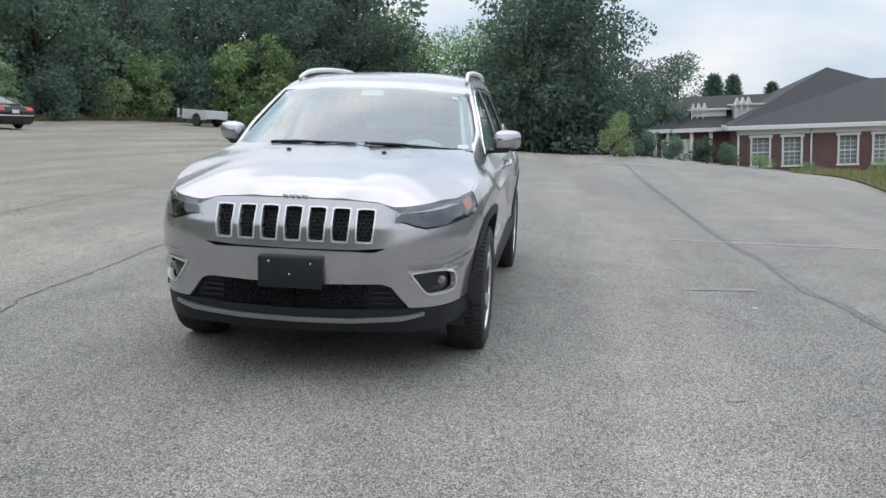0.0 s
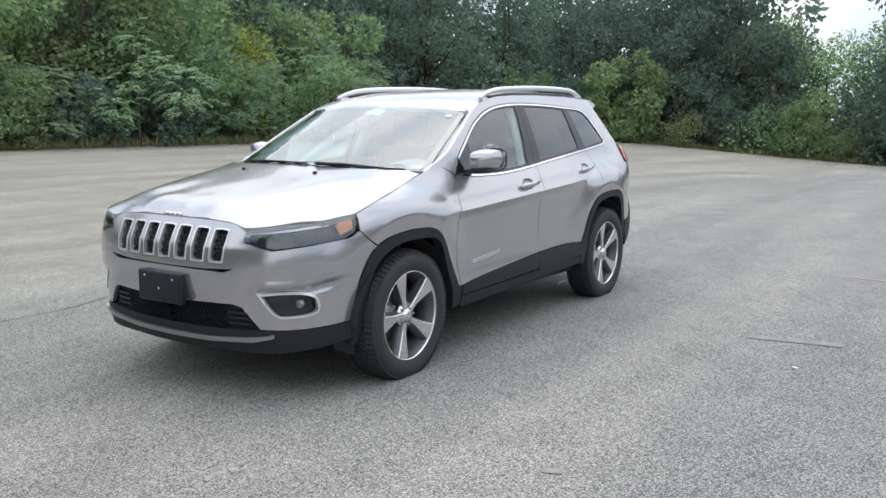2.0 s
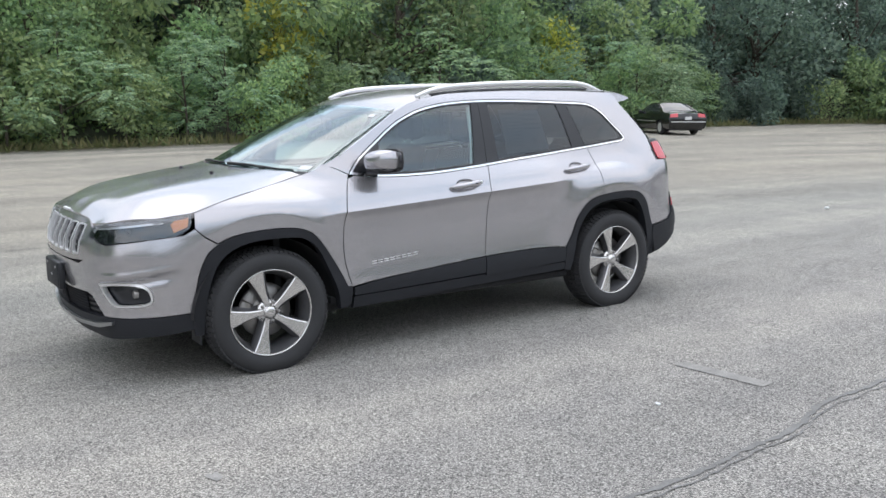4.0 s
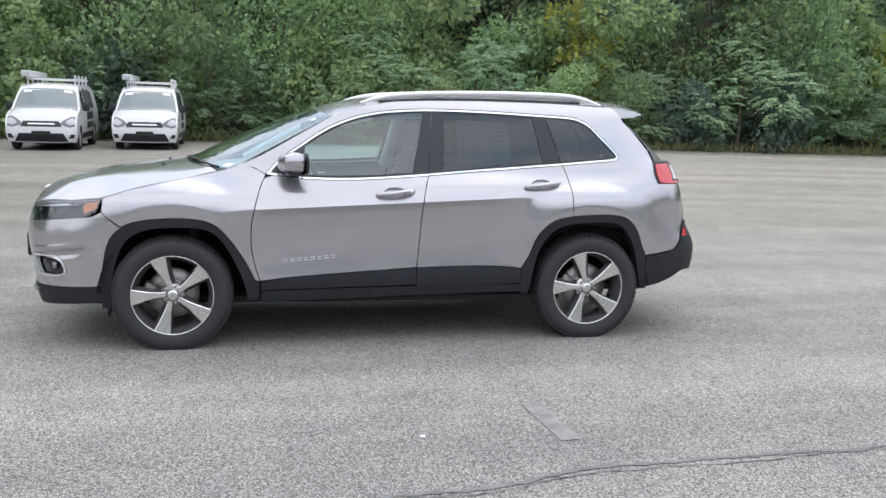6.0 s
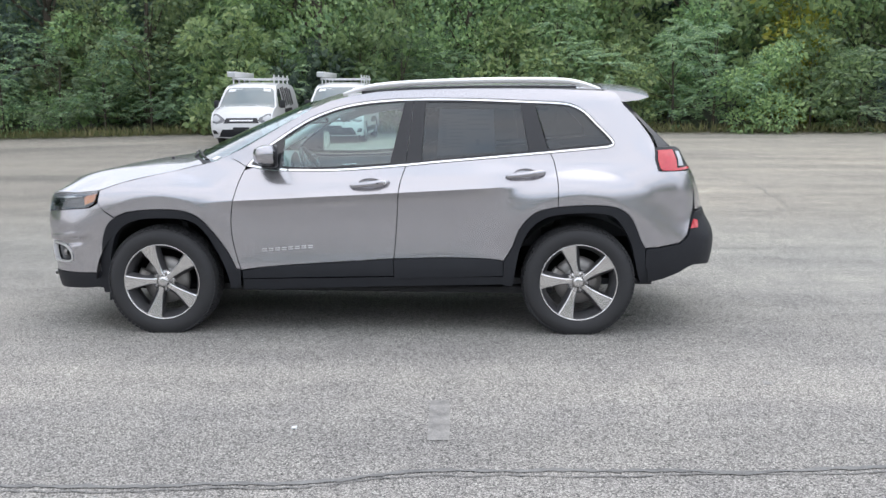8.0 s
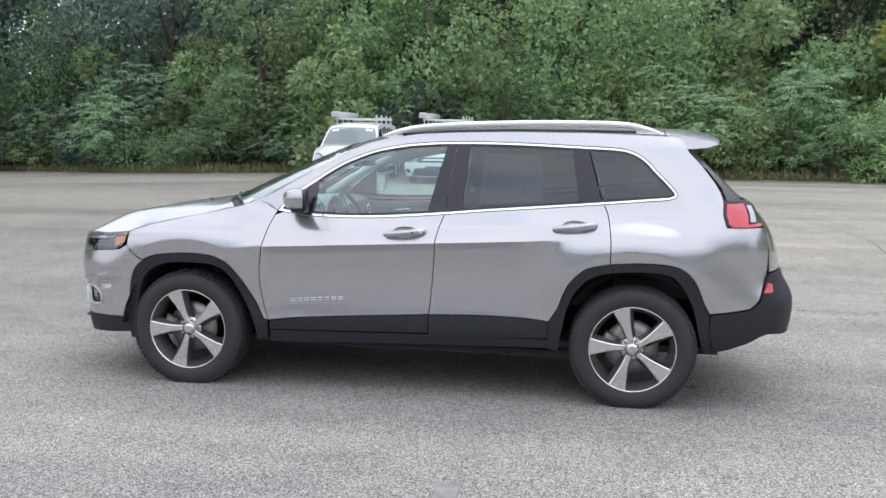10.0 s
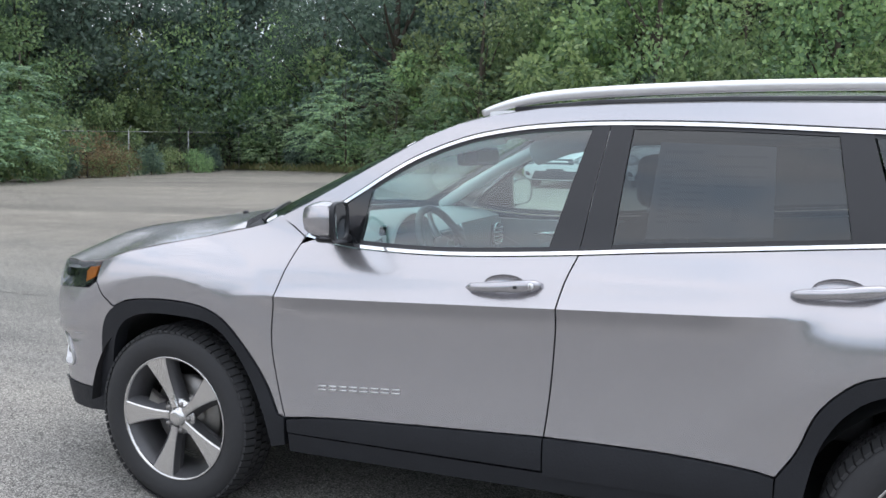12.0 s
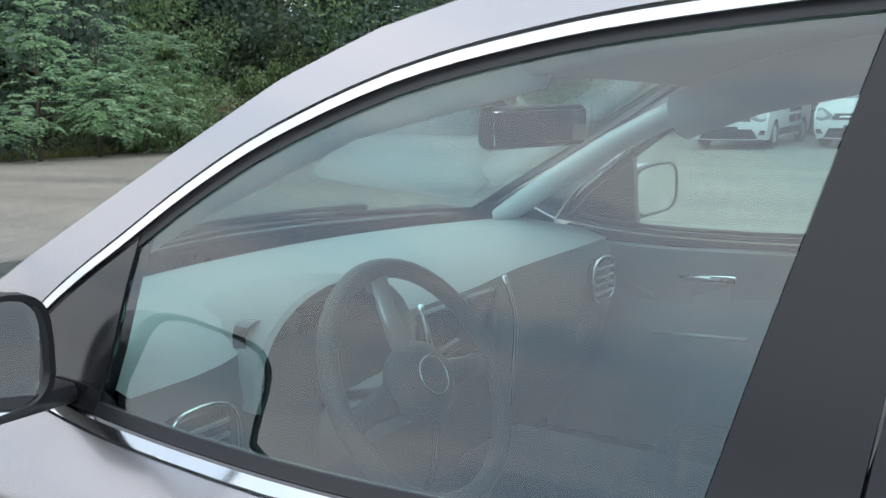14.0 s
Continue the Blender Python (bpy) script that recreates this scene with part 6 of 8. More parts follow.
def make_plants():
    """The woods' edge runs round three sides of the lot."""
    edge = curve([(3, -25.5, 0), (-10, -26.5, 0), (-20, -28.0, 0), (-28, -30, 0), (-36, -29, 0), (-33, -22, 0), (-29, -15, 0), (-27.6, -8, 0), (-27.2, 0, 0), (-26.8, 10, 0), (-26.3, 18, 0), (-26.0, 24, 0), (-26.5, 31, 0), (-27.5, 40, 0), (-27, 48, 0), (-23, 54, 0), (-15, 57, 0), (-6, 58.5, 0), (2, 58, 0)], 12)
    dist = [0.0]
    for a, b in zip(edge, edge[1:]):
        dist.append(dist[-1] + (b - a).length)

    def at(d, back):
        x, y = float(np.interp(d, dist, [p.x for p in edge])), float(np.interp(d, dist, [p.y for p in edge]))
        x2, y2 = float(np.interp(d + 1, dist, [p.x for p in edge])), float(np.interp(d + 1, dist, [p.y for p in edge]))
        t = Vector((x2 - x, y2 - y))
        t = t.normalized() if t.length > 1e-4 else Vector((1, 0))
        return x - t.y * back, y + t.x * back

    total = dist[-1]
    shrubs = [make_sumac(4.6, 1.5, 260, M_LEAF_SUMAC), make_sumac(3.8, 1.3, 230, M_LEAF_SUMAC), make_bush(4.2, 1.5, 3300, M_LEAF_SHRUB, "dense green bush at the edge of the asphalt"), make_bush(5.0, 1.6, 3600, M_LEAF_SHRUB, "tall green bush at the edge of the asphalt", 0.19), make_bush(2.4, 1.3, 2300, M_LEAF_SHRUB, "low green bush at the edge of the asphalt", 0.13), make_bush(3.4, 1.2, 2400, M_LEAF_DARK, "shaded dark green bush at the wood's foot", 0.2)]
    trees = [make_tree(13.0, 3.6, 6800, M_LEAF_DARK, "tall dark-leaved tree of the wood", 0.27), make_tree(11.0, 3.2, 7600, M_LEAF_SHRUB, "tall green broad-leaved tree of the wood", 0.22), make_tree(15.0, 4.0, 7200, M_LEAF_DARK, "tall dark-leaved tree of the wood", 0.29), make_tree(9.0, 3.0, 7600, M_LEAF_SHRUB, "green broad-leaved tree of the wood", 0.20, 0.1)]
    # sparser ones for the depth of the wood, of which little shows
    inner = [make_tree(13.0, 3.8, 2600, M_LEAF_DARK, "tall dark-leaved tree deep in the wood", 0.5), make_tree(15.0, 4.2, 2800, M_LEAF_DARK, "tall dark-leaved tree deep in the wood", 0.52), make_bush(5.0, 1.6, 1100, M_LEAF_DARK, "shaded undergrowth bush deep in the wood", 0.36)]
    protos = shrubs + trees
    used = set()

    def bank(b):
        """The wood's floor climbs behind the lot's edge."""
        return 0.24 * max(0.0, min(b, 18.0) - 1.5)

    def lift(x, y):
        return 1.0 - 0.85 * blend(-20.0, -12.0, x) * blend(40.0, 50.0, y)

    # floor of the wood
    bm = bmesh.new()
    rows = []
    for d in np.arange(0, total + 1.5, 1.5):
        row = []
        for b in (0.9, 2.0, 4.0, 7.0, 11.0, 18.0, 30.0):
            x, y = at(float(min(d, total - 1.01)), b)
            row.append(bm.verts.new((x, y, lot_height(max(-40, x), min(70, y)) + 0.03 + bank(b) * lift(x, y) + 0.12 * rng.random())))
        rows.append(row)
    for p, q in zip(rows, rows[1:]):
        for i in range(6):
            bm.faces.new((p[i], q[i], q[i + 1], p[i + 1]))
    tagged(link("wood_floor", bm, M_LITTER), label="leaf-littered bank rising under the trees", category="ground", kind="structure")

    def place(p, x, y, s, turn, rise=0.0):
        z = lot_height(max(-40, x), min(70, y)) + rise
        m = pose(x, y, z, 0, 0, turn) @ Matrix.Scale(1, 4)
        if p in used:
            ob = copy_thing(p, m)
        else:
            used.add(p)
            ob = p
            ob.matrix_basis = m
        ob.scale = (s, s, s * rng.uniform(0.92, 1.1))
        return ob

    # which shrubs crowd where: feathered sumacs to the south-west, mixed bushes along the bank
    d = 0.5
    while d < total:
        x, y = at(d, rng.uniform(0.2, 1.3))
        sumac = 0.75 if -24 < y < 6 and x < -20 else 0.45
        k = rng.choice([0, 1]) if rng.random() < sumac else rng.choice([2, 3, 4, 5], p=[0.38, 0.26, 0.22, 0.14])
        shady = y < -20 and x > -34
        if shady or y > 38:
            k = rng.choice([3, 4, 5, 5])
        far = y > 44
        s = rng.uniform(0.8, 1.15) * (0.75 if shady else 1.0) * (1.15 if far else 1.0)
        place(protos[k], x, y, s, rng.uniform(0, 360))
        d += rng.uniform(1.5, 2.3) * (1.4 if far or shady else 1.0)
    d = 1.0
    while d < total:
        b = rng.uniform(3.0, 4.6)
        x, y = at(d, b)
        if not (-9.5 < x < -4.2 and y > 50):
            k = rng.choice([2, 3, 7, 9], p=[0.2, 0.3, 0.2, 0.3]) if -16 < y < 32 else rng.choice([5, 3, 6], p=[0.4, 0.2, 0.4])
            place(protos[k], x, y, rng.uniform(0.85, 1.2) * (1.25 if k in (2, 3, 5) else 0.85), rng.uniform(0, 360), bank(b) * lift(x, y))
        d += rng.uniform(2.2, 3.2)
    d = 1.0
    while d < total:
        b = rng.uniform(7.5, 10.0)
        x, y = at(d, b)
        if not (-12.5 < x < -4.0 and y > 50):
            place(protos[rng.choice([7, 9, 7, 6]) if -16 < y < 30 else rng.choice([6, 8])], x, y, rng.uniform(0.85, 1.15), rng.uniform(0, 360), bank(b) * lift(x, y))
        d += rng.uniform(3.6, 5.0)
    d = 2.0
    while d < total:
        b = rng.uniform(13.0, 17.0)
        x, y = at(d, b)
        if not (-14 < x < -3.0 and y > 50):
            place(inner[rng.choice([0, 1])], x, y, rng.uniform(1.0, 1.3), rng.uniform(0, 360), bank(b) * lift(x, y))
        d += rng.uniform(5.0, 7.0)
    d = 0.0
    while d < total:
        b = rng.uniform(10.5, 12.0)
        x, y = at(d, b)
        if not (-13 < x < -3.5 and y > 50):
            place(inner[2], x, y, rng.uniform(1.4, 1.7), rng.uniform(0, 360), bank(b) * lift(x, y))
        d += rng.uniform(2.2, 2.8)
    d = 0.0
    while d < total:
        b = rng.uniform(20.0, 25.0)
        x, y = at(d, b)
        if not (-17 < x < -2.0 and y > 50):
            place(inner[rng.choice([0, 1])], x, y, rng.uniform(1.05, 1.35), rng.uniform(0, 360), bank(b) * lift(x, y))
        d += rng.uniform(3.6, 5.0)
    # the gap with sky: low far trees, then the great tree and those behind the house
    for x, y, k, s in ((-9, 66, 9, 0.95), (-6.5, 67, 9, 0.98), (-5, 72, 7, 0.9), (-13, 70, 7, 0.95), (-1.5, 62, 8, 0.92), (2.5, 61, 6, 0.95), (0.5, 66, 8, 1.0), (5.0, 60, 6, 0.52), (6.8, 63, 6, 0.47), (4.0, 57.5, 5, 1.5), (7.5, 57, 5, 1.2), (1.0, 57, 5, 1.7), (-2.5, 58, 5, 1.6), (9.0, 72, 6, 0.66), (11.0, 78, 6, 0.68), (15.0, 82, 6, 0.55), (-40, -33, 6, 1.1), (-44, -27, 8, 1.1), (-36, -36, 6, 1.2), (-30, -36, 8, 1.0), (-42, -20, 6, 1.0), (-46, -34, 8, 1.2), (-37, -31.5, 9, 0.9), (-33, -33, 9, 0.8), (-39, -25, 9, 0.9), (-24, -33, 7, 0.9), (-18, -32, 6, 0.9), (-25, -31, 9, 0.75), (-17.5, -25.8, 0, 1.25), (-19.6, -26.2, 1, 1.3), (-15.2, -25.6, 0, 1.1), (-21.5, -26.6, 4, 1.2), (4.2, 50.5, 2, 0.6), (6.0, 50.0, 5, 0.5), (7.6, 49.6, 5, 0.45), (9.3, 49.3, 5, 0.5), (10.6, 49.0, 5, 0.4), (12.4, 48.8, 4, 0.4), (15.0, 48.0, 4, 0.3), (18.5, 46.0, 4, 0.5)):
        place(protos[k], x, y, s, rng.uniform(0, 360))
    # low brambles and a withered shrub crowd the fence's foot
    for i in range(9):
        place(protos[4 if i % 3 else 5], -33.0 + 1.55 * i, -26.9 + 0.25 * (i % 2), rng.uniform(0.38, 0.55), rng.uniform(0, 360))
    dry = make_bush(1.7, 0.8, 1500, M_LEAF_DRY, "withered brown bramble before the wire fence", 0.10)
    protos.append(dry)
    for x, y, k in ((-24.6, -26.7, 1.0), (-25.9, -26.6, 0.85)):
        place(dry, x, y, k, rng.uniform(0, 360))
    # yellowing plants on the bank
    gold = make_bush(5.0, 0.9, 1900, M_LEAF_YELLOW, "tall bush with yellowing leaves among green ones", 0.17)
    protos.append(gold)
    for x, y, top in ((-29.2, 28.8, 5.9), (-29.5, 13.8, 6.3)):
        place(gold, x, y, (top - lot_height(x, y)) / 4.4, rng.uniform(0, 360))
    for i, p in enumerate(protos):
        if p not in used:
            place(p, -34.0, 3.0 + 4 * i, 1.0, 30.0 * i, bank(7.0))
    # low far woods on the open side
    pc = make_conifer(9.0, 5200)
    used.add(pc)
    pc.matrix_basis = pose(14.4, 80, -4.6)
    for x, y, s in ((16.8, 84, 0.85), (19.5, 80, 0.8)):
        place(pc, x, y, s, rng.uniform(0, 360))
    # weeds and grass at the foot of the bank
    P, A, S = [], [], []
    for d in np.arange(0, total, 0.05):
        for r in range(7):
            x, y = at(float(d), float(rng.uniform(-0.6, 1.2)))
            P.append((x, y, lot_height(x, y)))
            A.append((rng.normal() * 0.5, rng.normal() * 0.5, 1.0))
            S.append(rng.uniform(0.15, 0.55))
    # the dry verge beside the lot's falling side
    side_line = curve([(6.3, 8.5, 0), (7.2, 13, 0), (8.9, 22, 0), (11.0, 34, 0), (13.5, 46, 0)], 10)
    for a, b in zip(side_line, side_line[1:]):
        for r in range(420):
            q = a.lerp(b, rng.random())
            x, y = q.x + abs(rng.normal()) * 1.6, q.y + rng.normal() * 0.2
            P.append((x, y, lot_height(x, y)))
            A.append((rng.normal() * 0.5, rng.normal() * 0.5, 1.0))
            S.append(rng.uniform(0.10, 0.34))
    weeds = leaf_cloud("undergrowth", np.array(P), np.array(A), np.array(S), 0.045, M_WEED, None)
    tagged(weeds, label="weeds and dry grass along the asphalt's edge", category="undergrowth", kind="stuff")


make_plants()


def far_wood():
    """The wooded ridge that closes the open side, far behind the walk."""
    m, n, l, b = node_mat("far_wood_canopy")
    co, t1, rp = n.new("ShaderNodeTexCoord"), n.new("ShaderNodeTexNoise"), n.new("ShaderNodeValToRGB")
    t1.inputs["Scale"].default_value, t1.inputs["Detail"].default_value = 0.6, 8
    rp.color_ramp.elements[0].position, rp.color_ramp.elements[0].color = 0.35, (0.016, 0.026, 0.018, 1)
    rp.color_ramp.elements[1].position, rp.color_ramp.elements[1].color = 0.7, (0.075, 0.11, 0.055, 1)
    l.new(co.outputs["Object"], t1.inputs["Vector"])
    l.new(t1.outputs["Fac"], rp.inputs["Fac"])
    l.new(rp.outputs[0], b.inputs["Base Color"])
    b.inputs["Roughness"].default_value = 0.9
    bm = bmesh.new()
    rows = []
    for y in np.arange(-110.0, 112.0, 1.6):
        row = []
        for x, h in ((57.0, -5.0), (57.6, 1.2), (58.6, 3.6), (60.2, 5.8), (62.5, 7.4), (66.0, 8.4), (72.0, 8.8), (84.0, 8.0)):
            q = Vector((x * 0.35, y * 0.35, h * 0.35))
            w = noise.noise(q) + 0.6 * noise.noise(q * 2.3)
            row.append(bm.verts.new((x - 1.3 * w, y + 0.5 * noise.noise(q * 1.7), h + 1.5 * w * min(1.0, max(0.0, h / 4)))))
        rows.append(row)
    for p, q in zip(rows, rows[1:]):
        for k in range(7):
            bm.faces.new((p[k], p[k + 1], q[k + 1], q[k]))
    bmesh.ops.recalc_face_normals(bm, faces=bm.faces)
    return tagged(link("backdrop", bm, m), label="distant wooded ridge beyond the lot's open side", category="backdrop", kind="structure")


far_wood()

# ---- other vehicles ----
M_WHITE = plain("white_car_paint", (0.70, 0.705, 0.715), 0.28, var=0.03, coat=0.5)
M_BLACKPAINT = plain("black_car_paint", (0.010, 0.011, 0.013), 0.18, var=0.1, coat=0.6)
M_VINYL = plain("black_vinyl_lettering", (0.012, 0.012, 0.014), 0.7, var=0.1)
M_LAMPGREY = plain("grey_lamp_housing", (0.17, 0.175, 0.185), 0.15, var=0.15, coat=0.7)
M_DARKGLASS = plain("dark_window_glass", (0.03, 0.035, 0.04), 0.06, var=0.05, coat=0.4)
M_SCREEN = plain("grey_windscreen", (0.15, 0.18, 0.185), 0.05, var=0.05, coat=0.8)


def simple_wheel(parent, x, y, z, r, w, side, rim_m=None):
    bm = bmesh.new()
    lathe(bm, [(r * 0.66, w * 0.36), (r * 0.72, w * 0.5), (r * 0.92, w * 0.48), (r, w * 0.34), (r, -w * 0.34), (r * 0.9, -w * 0.5), (r * 0.6, -w * 0.4)], 28)
    for v in bm.verts:
        v.co = Vector((x + v.co.x * side, y + v.co.y, z + v.co.z))
    if side < 0:
        bmesh.ops.reverse_faces(bm, faces=bm.faces)
    wh = part("wheel", bm, M_RUBBER, parent)
    bm = bmesh.new()
    lathe(bm, [(r * 0.68, w * 0.40), (r * 0.60, w * 0.33), (r * 0.3, w * 0.38), (r * 0.12, w * 0.44), (0.001, w * 0.44)], 20)
    for v in bm.verts:
        v.co = Vector((x + v.co.x * side, y + v.co.y, z + v.co.z))
    if side < 0:
        bmesh.ops.reverse_faces(bm, faces=bm.faces)
    part("rim", bm, rim_m or M_SATIN, wh)
    return wh


def shell(profile, width, crown=0.03, arches=()):
    """Body of a vehicle from its side outline: flank(y, z) and over(u, t) along the outline's top."""
    prof = [Vector((a, b, 0)) for a, b in profile]
    run = [0.0]
    for a, b in zip(prof, prof[1:]):
        run.append(run[-1] + (b - a).length)
    ys, zs = [p.x for p in prof], [p.y for p in prof]

    def over(u, t, out=0.0):
        y, z = float(np.interp(t, run, ys)), float(np.interp(t, run, zs))
        y1, z1 = float(np.interp(t - 0.05, run, ys)), float(np.interp(t - 0.05, run, zs))
        y2, z2 = float(np.interp(t + 0.05, run, ys)), float(np.interp(t + 0.05, run, zs))
        d = Vector((y2 - y1, z2 - z1)).normalized()
        n = Vector((-d.y, d.x))
        o = out - crown * 2.2 * abs(u) ** 4
        return Vector((u * width(z), y + n.x * o, z + n.y * o))

    def flank(y, z, out=0.0):
        return Vector((width(z) + out, y, z))
    return over, flank, run


def over_t(run, profile, i, f=0.0):
    return run[i] + (run[min(i + 1, len(run) - 1)] - run[i]) * f


def make_van():
    van = root("work_van", "small white work van with a roof rack and black lettering", "van", "white vans by the woods")
    # front at y = 0, towards -y; left side +x
    prof = [(0.05, 0.22), (-0.02, 0.40), (0.0, 0.62), (0.06, 0.80), (0.20, 0.98), (0.50, 1.08), (0.86, 1.16), (1.10, 1.40), (1.38, 1.66), (1.62, 1.80), (2.1, 1.865), (3.2, 1.87), (4.0, 1.85), (4.5, 1.80), (4.68, 1.60), (4.74, 0.9), (4.72, 0.45), (4.66, 0.25)]

    def wid(z):
        return float(np.interp(z, [0.2, 0.45, 0.8, 1.1, 1.5, 1.8, 1.87], [0.84, 0.90, 0.915, 0.90, 0.82, 0.74, 0.72]))

    over, flank, run = shell(prof, wid)
    skin_loop = [(u / 8, run[0]) for u in range(-8, 9)] + [(1, t) for t in np.linspace(0, run[-1], 60)[1:]] + [(u / 8, run[-1]) for u in range(7, -9, -1)] + [(-1, t) for t in np.linspace(run[-1], 0, 60)[1:-1]]
    part("body", sheet(skin_loop, over, 0.25, 0.07, gap=0, depth=0.0), M_WHITE, van)
    ring = []
    for k in range(13):
        a = math.pi * k / 12
        ring.append((0.86 - 0.37 * math.cos(a), 0.33 + 0.37 * math.sin(a)))
    ring2 = [(a + 3.10 - 0.0, b) for a, b in ring]
    loop = [(0.12, 0.22), (0.49, 0.22)] + ring + [(1.23, 0.22), (3.59, 0.22)] + ring2 + [(4.33, 0.22), (4.64, 0.25), (4.69, 0.45), (4.71, 0.9), (4.64, 1.58), (4.46, 1.76), (4.0, 1.81), (3.2, 1.83), (2.1, 1.825), (1.64, 1.76), (1.40, 1.62), (1.12, 1.37), (0.88, 1.13), (0.50, 1.05), (0.22, 0.95), (0.10, 0.80), (0.04, 0.62), (0.03, 0.40)]
    for side in (1, -1):
        part("body_side", sheet(loop, flank, 0.3, 0.1, gap=0, side=side, depth=0.05), M_WHITE, van)
        part("side_window", sheet([(1.25, 1.12), (1.95, 1.14), (1.95, 1.66), (1.70, 1.66), (1.42, 1.52)], flank, 0.3, 0.2, side=side, proud=0.006, gap=0), M_DARKGLASS, van)
        part("mirror", box(bmesh.new(), side * 0.93 if side > 0 else -1.10, 1.10 if side > 0 else -0.93, 1.20, 1.30, 1.08, 1.32, 0.03), M_TRIM, van)
        part("sill_moulding", sheet([(1.28, 0.30), (3.55, 0.30), (3.55, 0.46), (1.28, 0.46)], flank, 0.5, 0.2, side=side, proud=0.012, gap=0), M_BLACKPLASTIC, van)
        # lettering that cannot be read from afar: plain black bars
        for y0, z0, w, h in ((2.15, 1.15, 0.26, 0.56), (2.50, 1.12, 0.22, 0.62), (2.82, 1.15, 0.28, 0.54), (3.20, 1.12, 0.22, 0.60), (3.52, 1.15, 0.3, 0.52), (2.2, 0.56, 0.7, 0.20), (3.0, 0.58, 0.5, 0.18), (2.2, 0.82, 1.3, 0.24)):
            part("lettering_bar", sheet([(y0, z0), (y0 + w, z0 + 0.02), (y0 + w - 0.04, z0 + h), (y0 - 0.04, z0 + h - 0.02)], flank, 0.5, 0.5, side=side, proud=0.005, gap=0, depth=0.004), M_VINYL, van)
        for y in (0.86, 3.96):
            simple_wheel(van, side * 0.79, y, 0.33, 0.33, 0.2, side)
            bm = bmesh.new()
            lathe(bm, [(0.36, 0.02), (0.36, -0.3), (0.01, -0.3)], 24)
            for v in bm.verts:
                v.co = Vector((side * (0.87 + v.co.x), y + v.co.y, max(0.24, 0.33 + v.co.z)))
            part("wheel_housing", bm, M_DARK, van)
        # headlamp and fog lamp
        us = lambda a: a * side
        lampl = [(us(0.985), 0.50), (us(0.99), 0.72), (us(0.92), 0.82), (us(0.80), 0.78), (us(0.60), 0.63), (us(0.52), 0.53), (us(0.62), 0.48), (us(0.82), 0.44)]
        part("headlamp", sheet(lampl if side > 0 else rev(lampl), over, 0.2, 0.07, proud=0.006, gap=0, depth=0.03), M_LAMPGREY, van, "large clear headlamp")
        inner = [(us(0.95), 0.54), (us(0.94), 0.70), (us(0.86), 0.74), (us(0.72), 0.64), (us(0.68), 0.56), (us(0.80), 0.50)]
        part("headlamp_core", sheet(inner if side > 0 else rev(inner), over, 0.2, 0.07, proud=0.017, gap=0, depth=0.02), M_WHITELENS, van)
        fog = [(us(0.96), 0.12), (us(0.96), 0.25), (us(0.84), 0.25), (us(0.80), 0.12)]
        part("fog_lamp", sheet(fog if side > 0 else rev(fog), over, 0.2, 0.07, proud=0.010, gap=0, depth=0.03), M_TRIM, van)
    part("windscreen", sheet([(-0.95, 1.44), (0.95, 1.44), (0.93, 2.20), (0.88, 2.32), (-0.88, 2.32), (-0.93, 2.20)], over, 0.25, 0.1, proud=0.004, gap=0, depth=0.02), M_SCREEN, van, "grey windscreen with paper labels in its corners")
    for u0 in (-0.82, 0.54):
        part("paper_label", sheet([(u0, 2.13), (u0 + 0.28, 2.13), (u0 + 0.28, 2.25), (u0, 2.25)], over, 0.3, 0.1, proud=0.010, gap=0, depth=0.004), M_PAPER, van)
    part("grille", sheet([(-0.58, 0.45), (0.58, 0.45), (0.50, 0.61), (-0.50, 0.61)], over, 0.2, 0.07, proud=0.010, gap=0, depth=0.03), M_TRIM, van)
    part("grille_bar", sheet([(-0.38, 0.51), (0.38, 0.51), (0.37, 0.55), (-0.37, 0.55)], over, 0.2, 0.07, proud=0.018, gap=0, depth=0.01), M_SATIN, van)
    part("lower_grille", sheet([(-0.80, 0.03), (0.80, 0.03), (0.62, 0.27), (-0.62, 0.27)], over, 0.2, 0.07, proud=0.010, gap=0, depth=0.03), M_BLACKPLASTIC, van)
    part("plate_holder", box(bmesh.new(), -0.24, 0.24, -0.055, -0.02, 0.42, 0.54, 0.006, 1), M_TRIM, van)
    part("underbody", box(bmesh.new(), -0.78, 0.78, 0.2, 4.6, 0.20, 0.30, 0.02, 1), M_DARK, van)
    # roof rack with a pipe carrier
    rack = part("roof_rack", box(bmesh.new(), -0.66, -0.62, 1.85, 4.3, 1.99, 2.03, 0.008, 1), M_WHITE, van, "white roof rack with a pipe carrier")
    part("rack_bar", box(bmesh.new(), 0.62, 0.66, 1.85, 4.3, 1.99, 2.03, 0.008, 1), M_WHITE, rack)
    for y in (1.95, 2.7, 3.45, 4.2):
        part("cross_bar", box(bmesh.new(), -0.70, 0.70, y - 0.02, y + 0.02, 1.95, 1.99, 0.006, 1), M_WHITE, rack)
        for s in (-1, 1):
            part("rack_foot", box(bmesh.new(), s * 0.64 - 0.02, s * 0.64 + 0.02, y - 0.02, y + 0.02, 1.80, 2.10 if s > 0 else 2.0, 0.004, 1), M_WHITE, rack)
    bm = bmesh.new()
    box(bm, -0.78, -0.52, 1.70, 4.4, 2.03, 2.20, 0.03)
    part("pipe_carrier", bm, M_WHITE, rack)
    part("carrier_end", box(bmesh.new(), -0.76, -0.54, 1.68, 1.70, 2.06, 2.17, 0.003, 1), M_INK, rack)
    return van


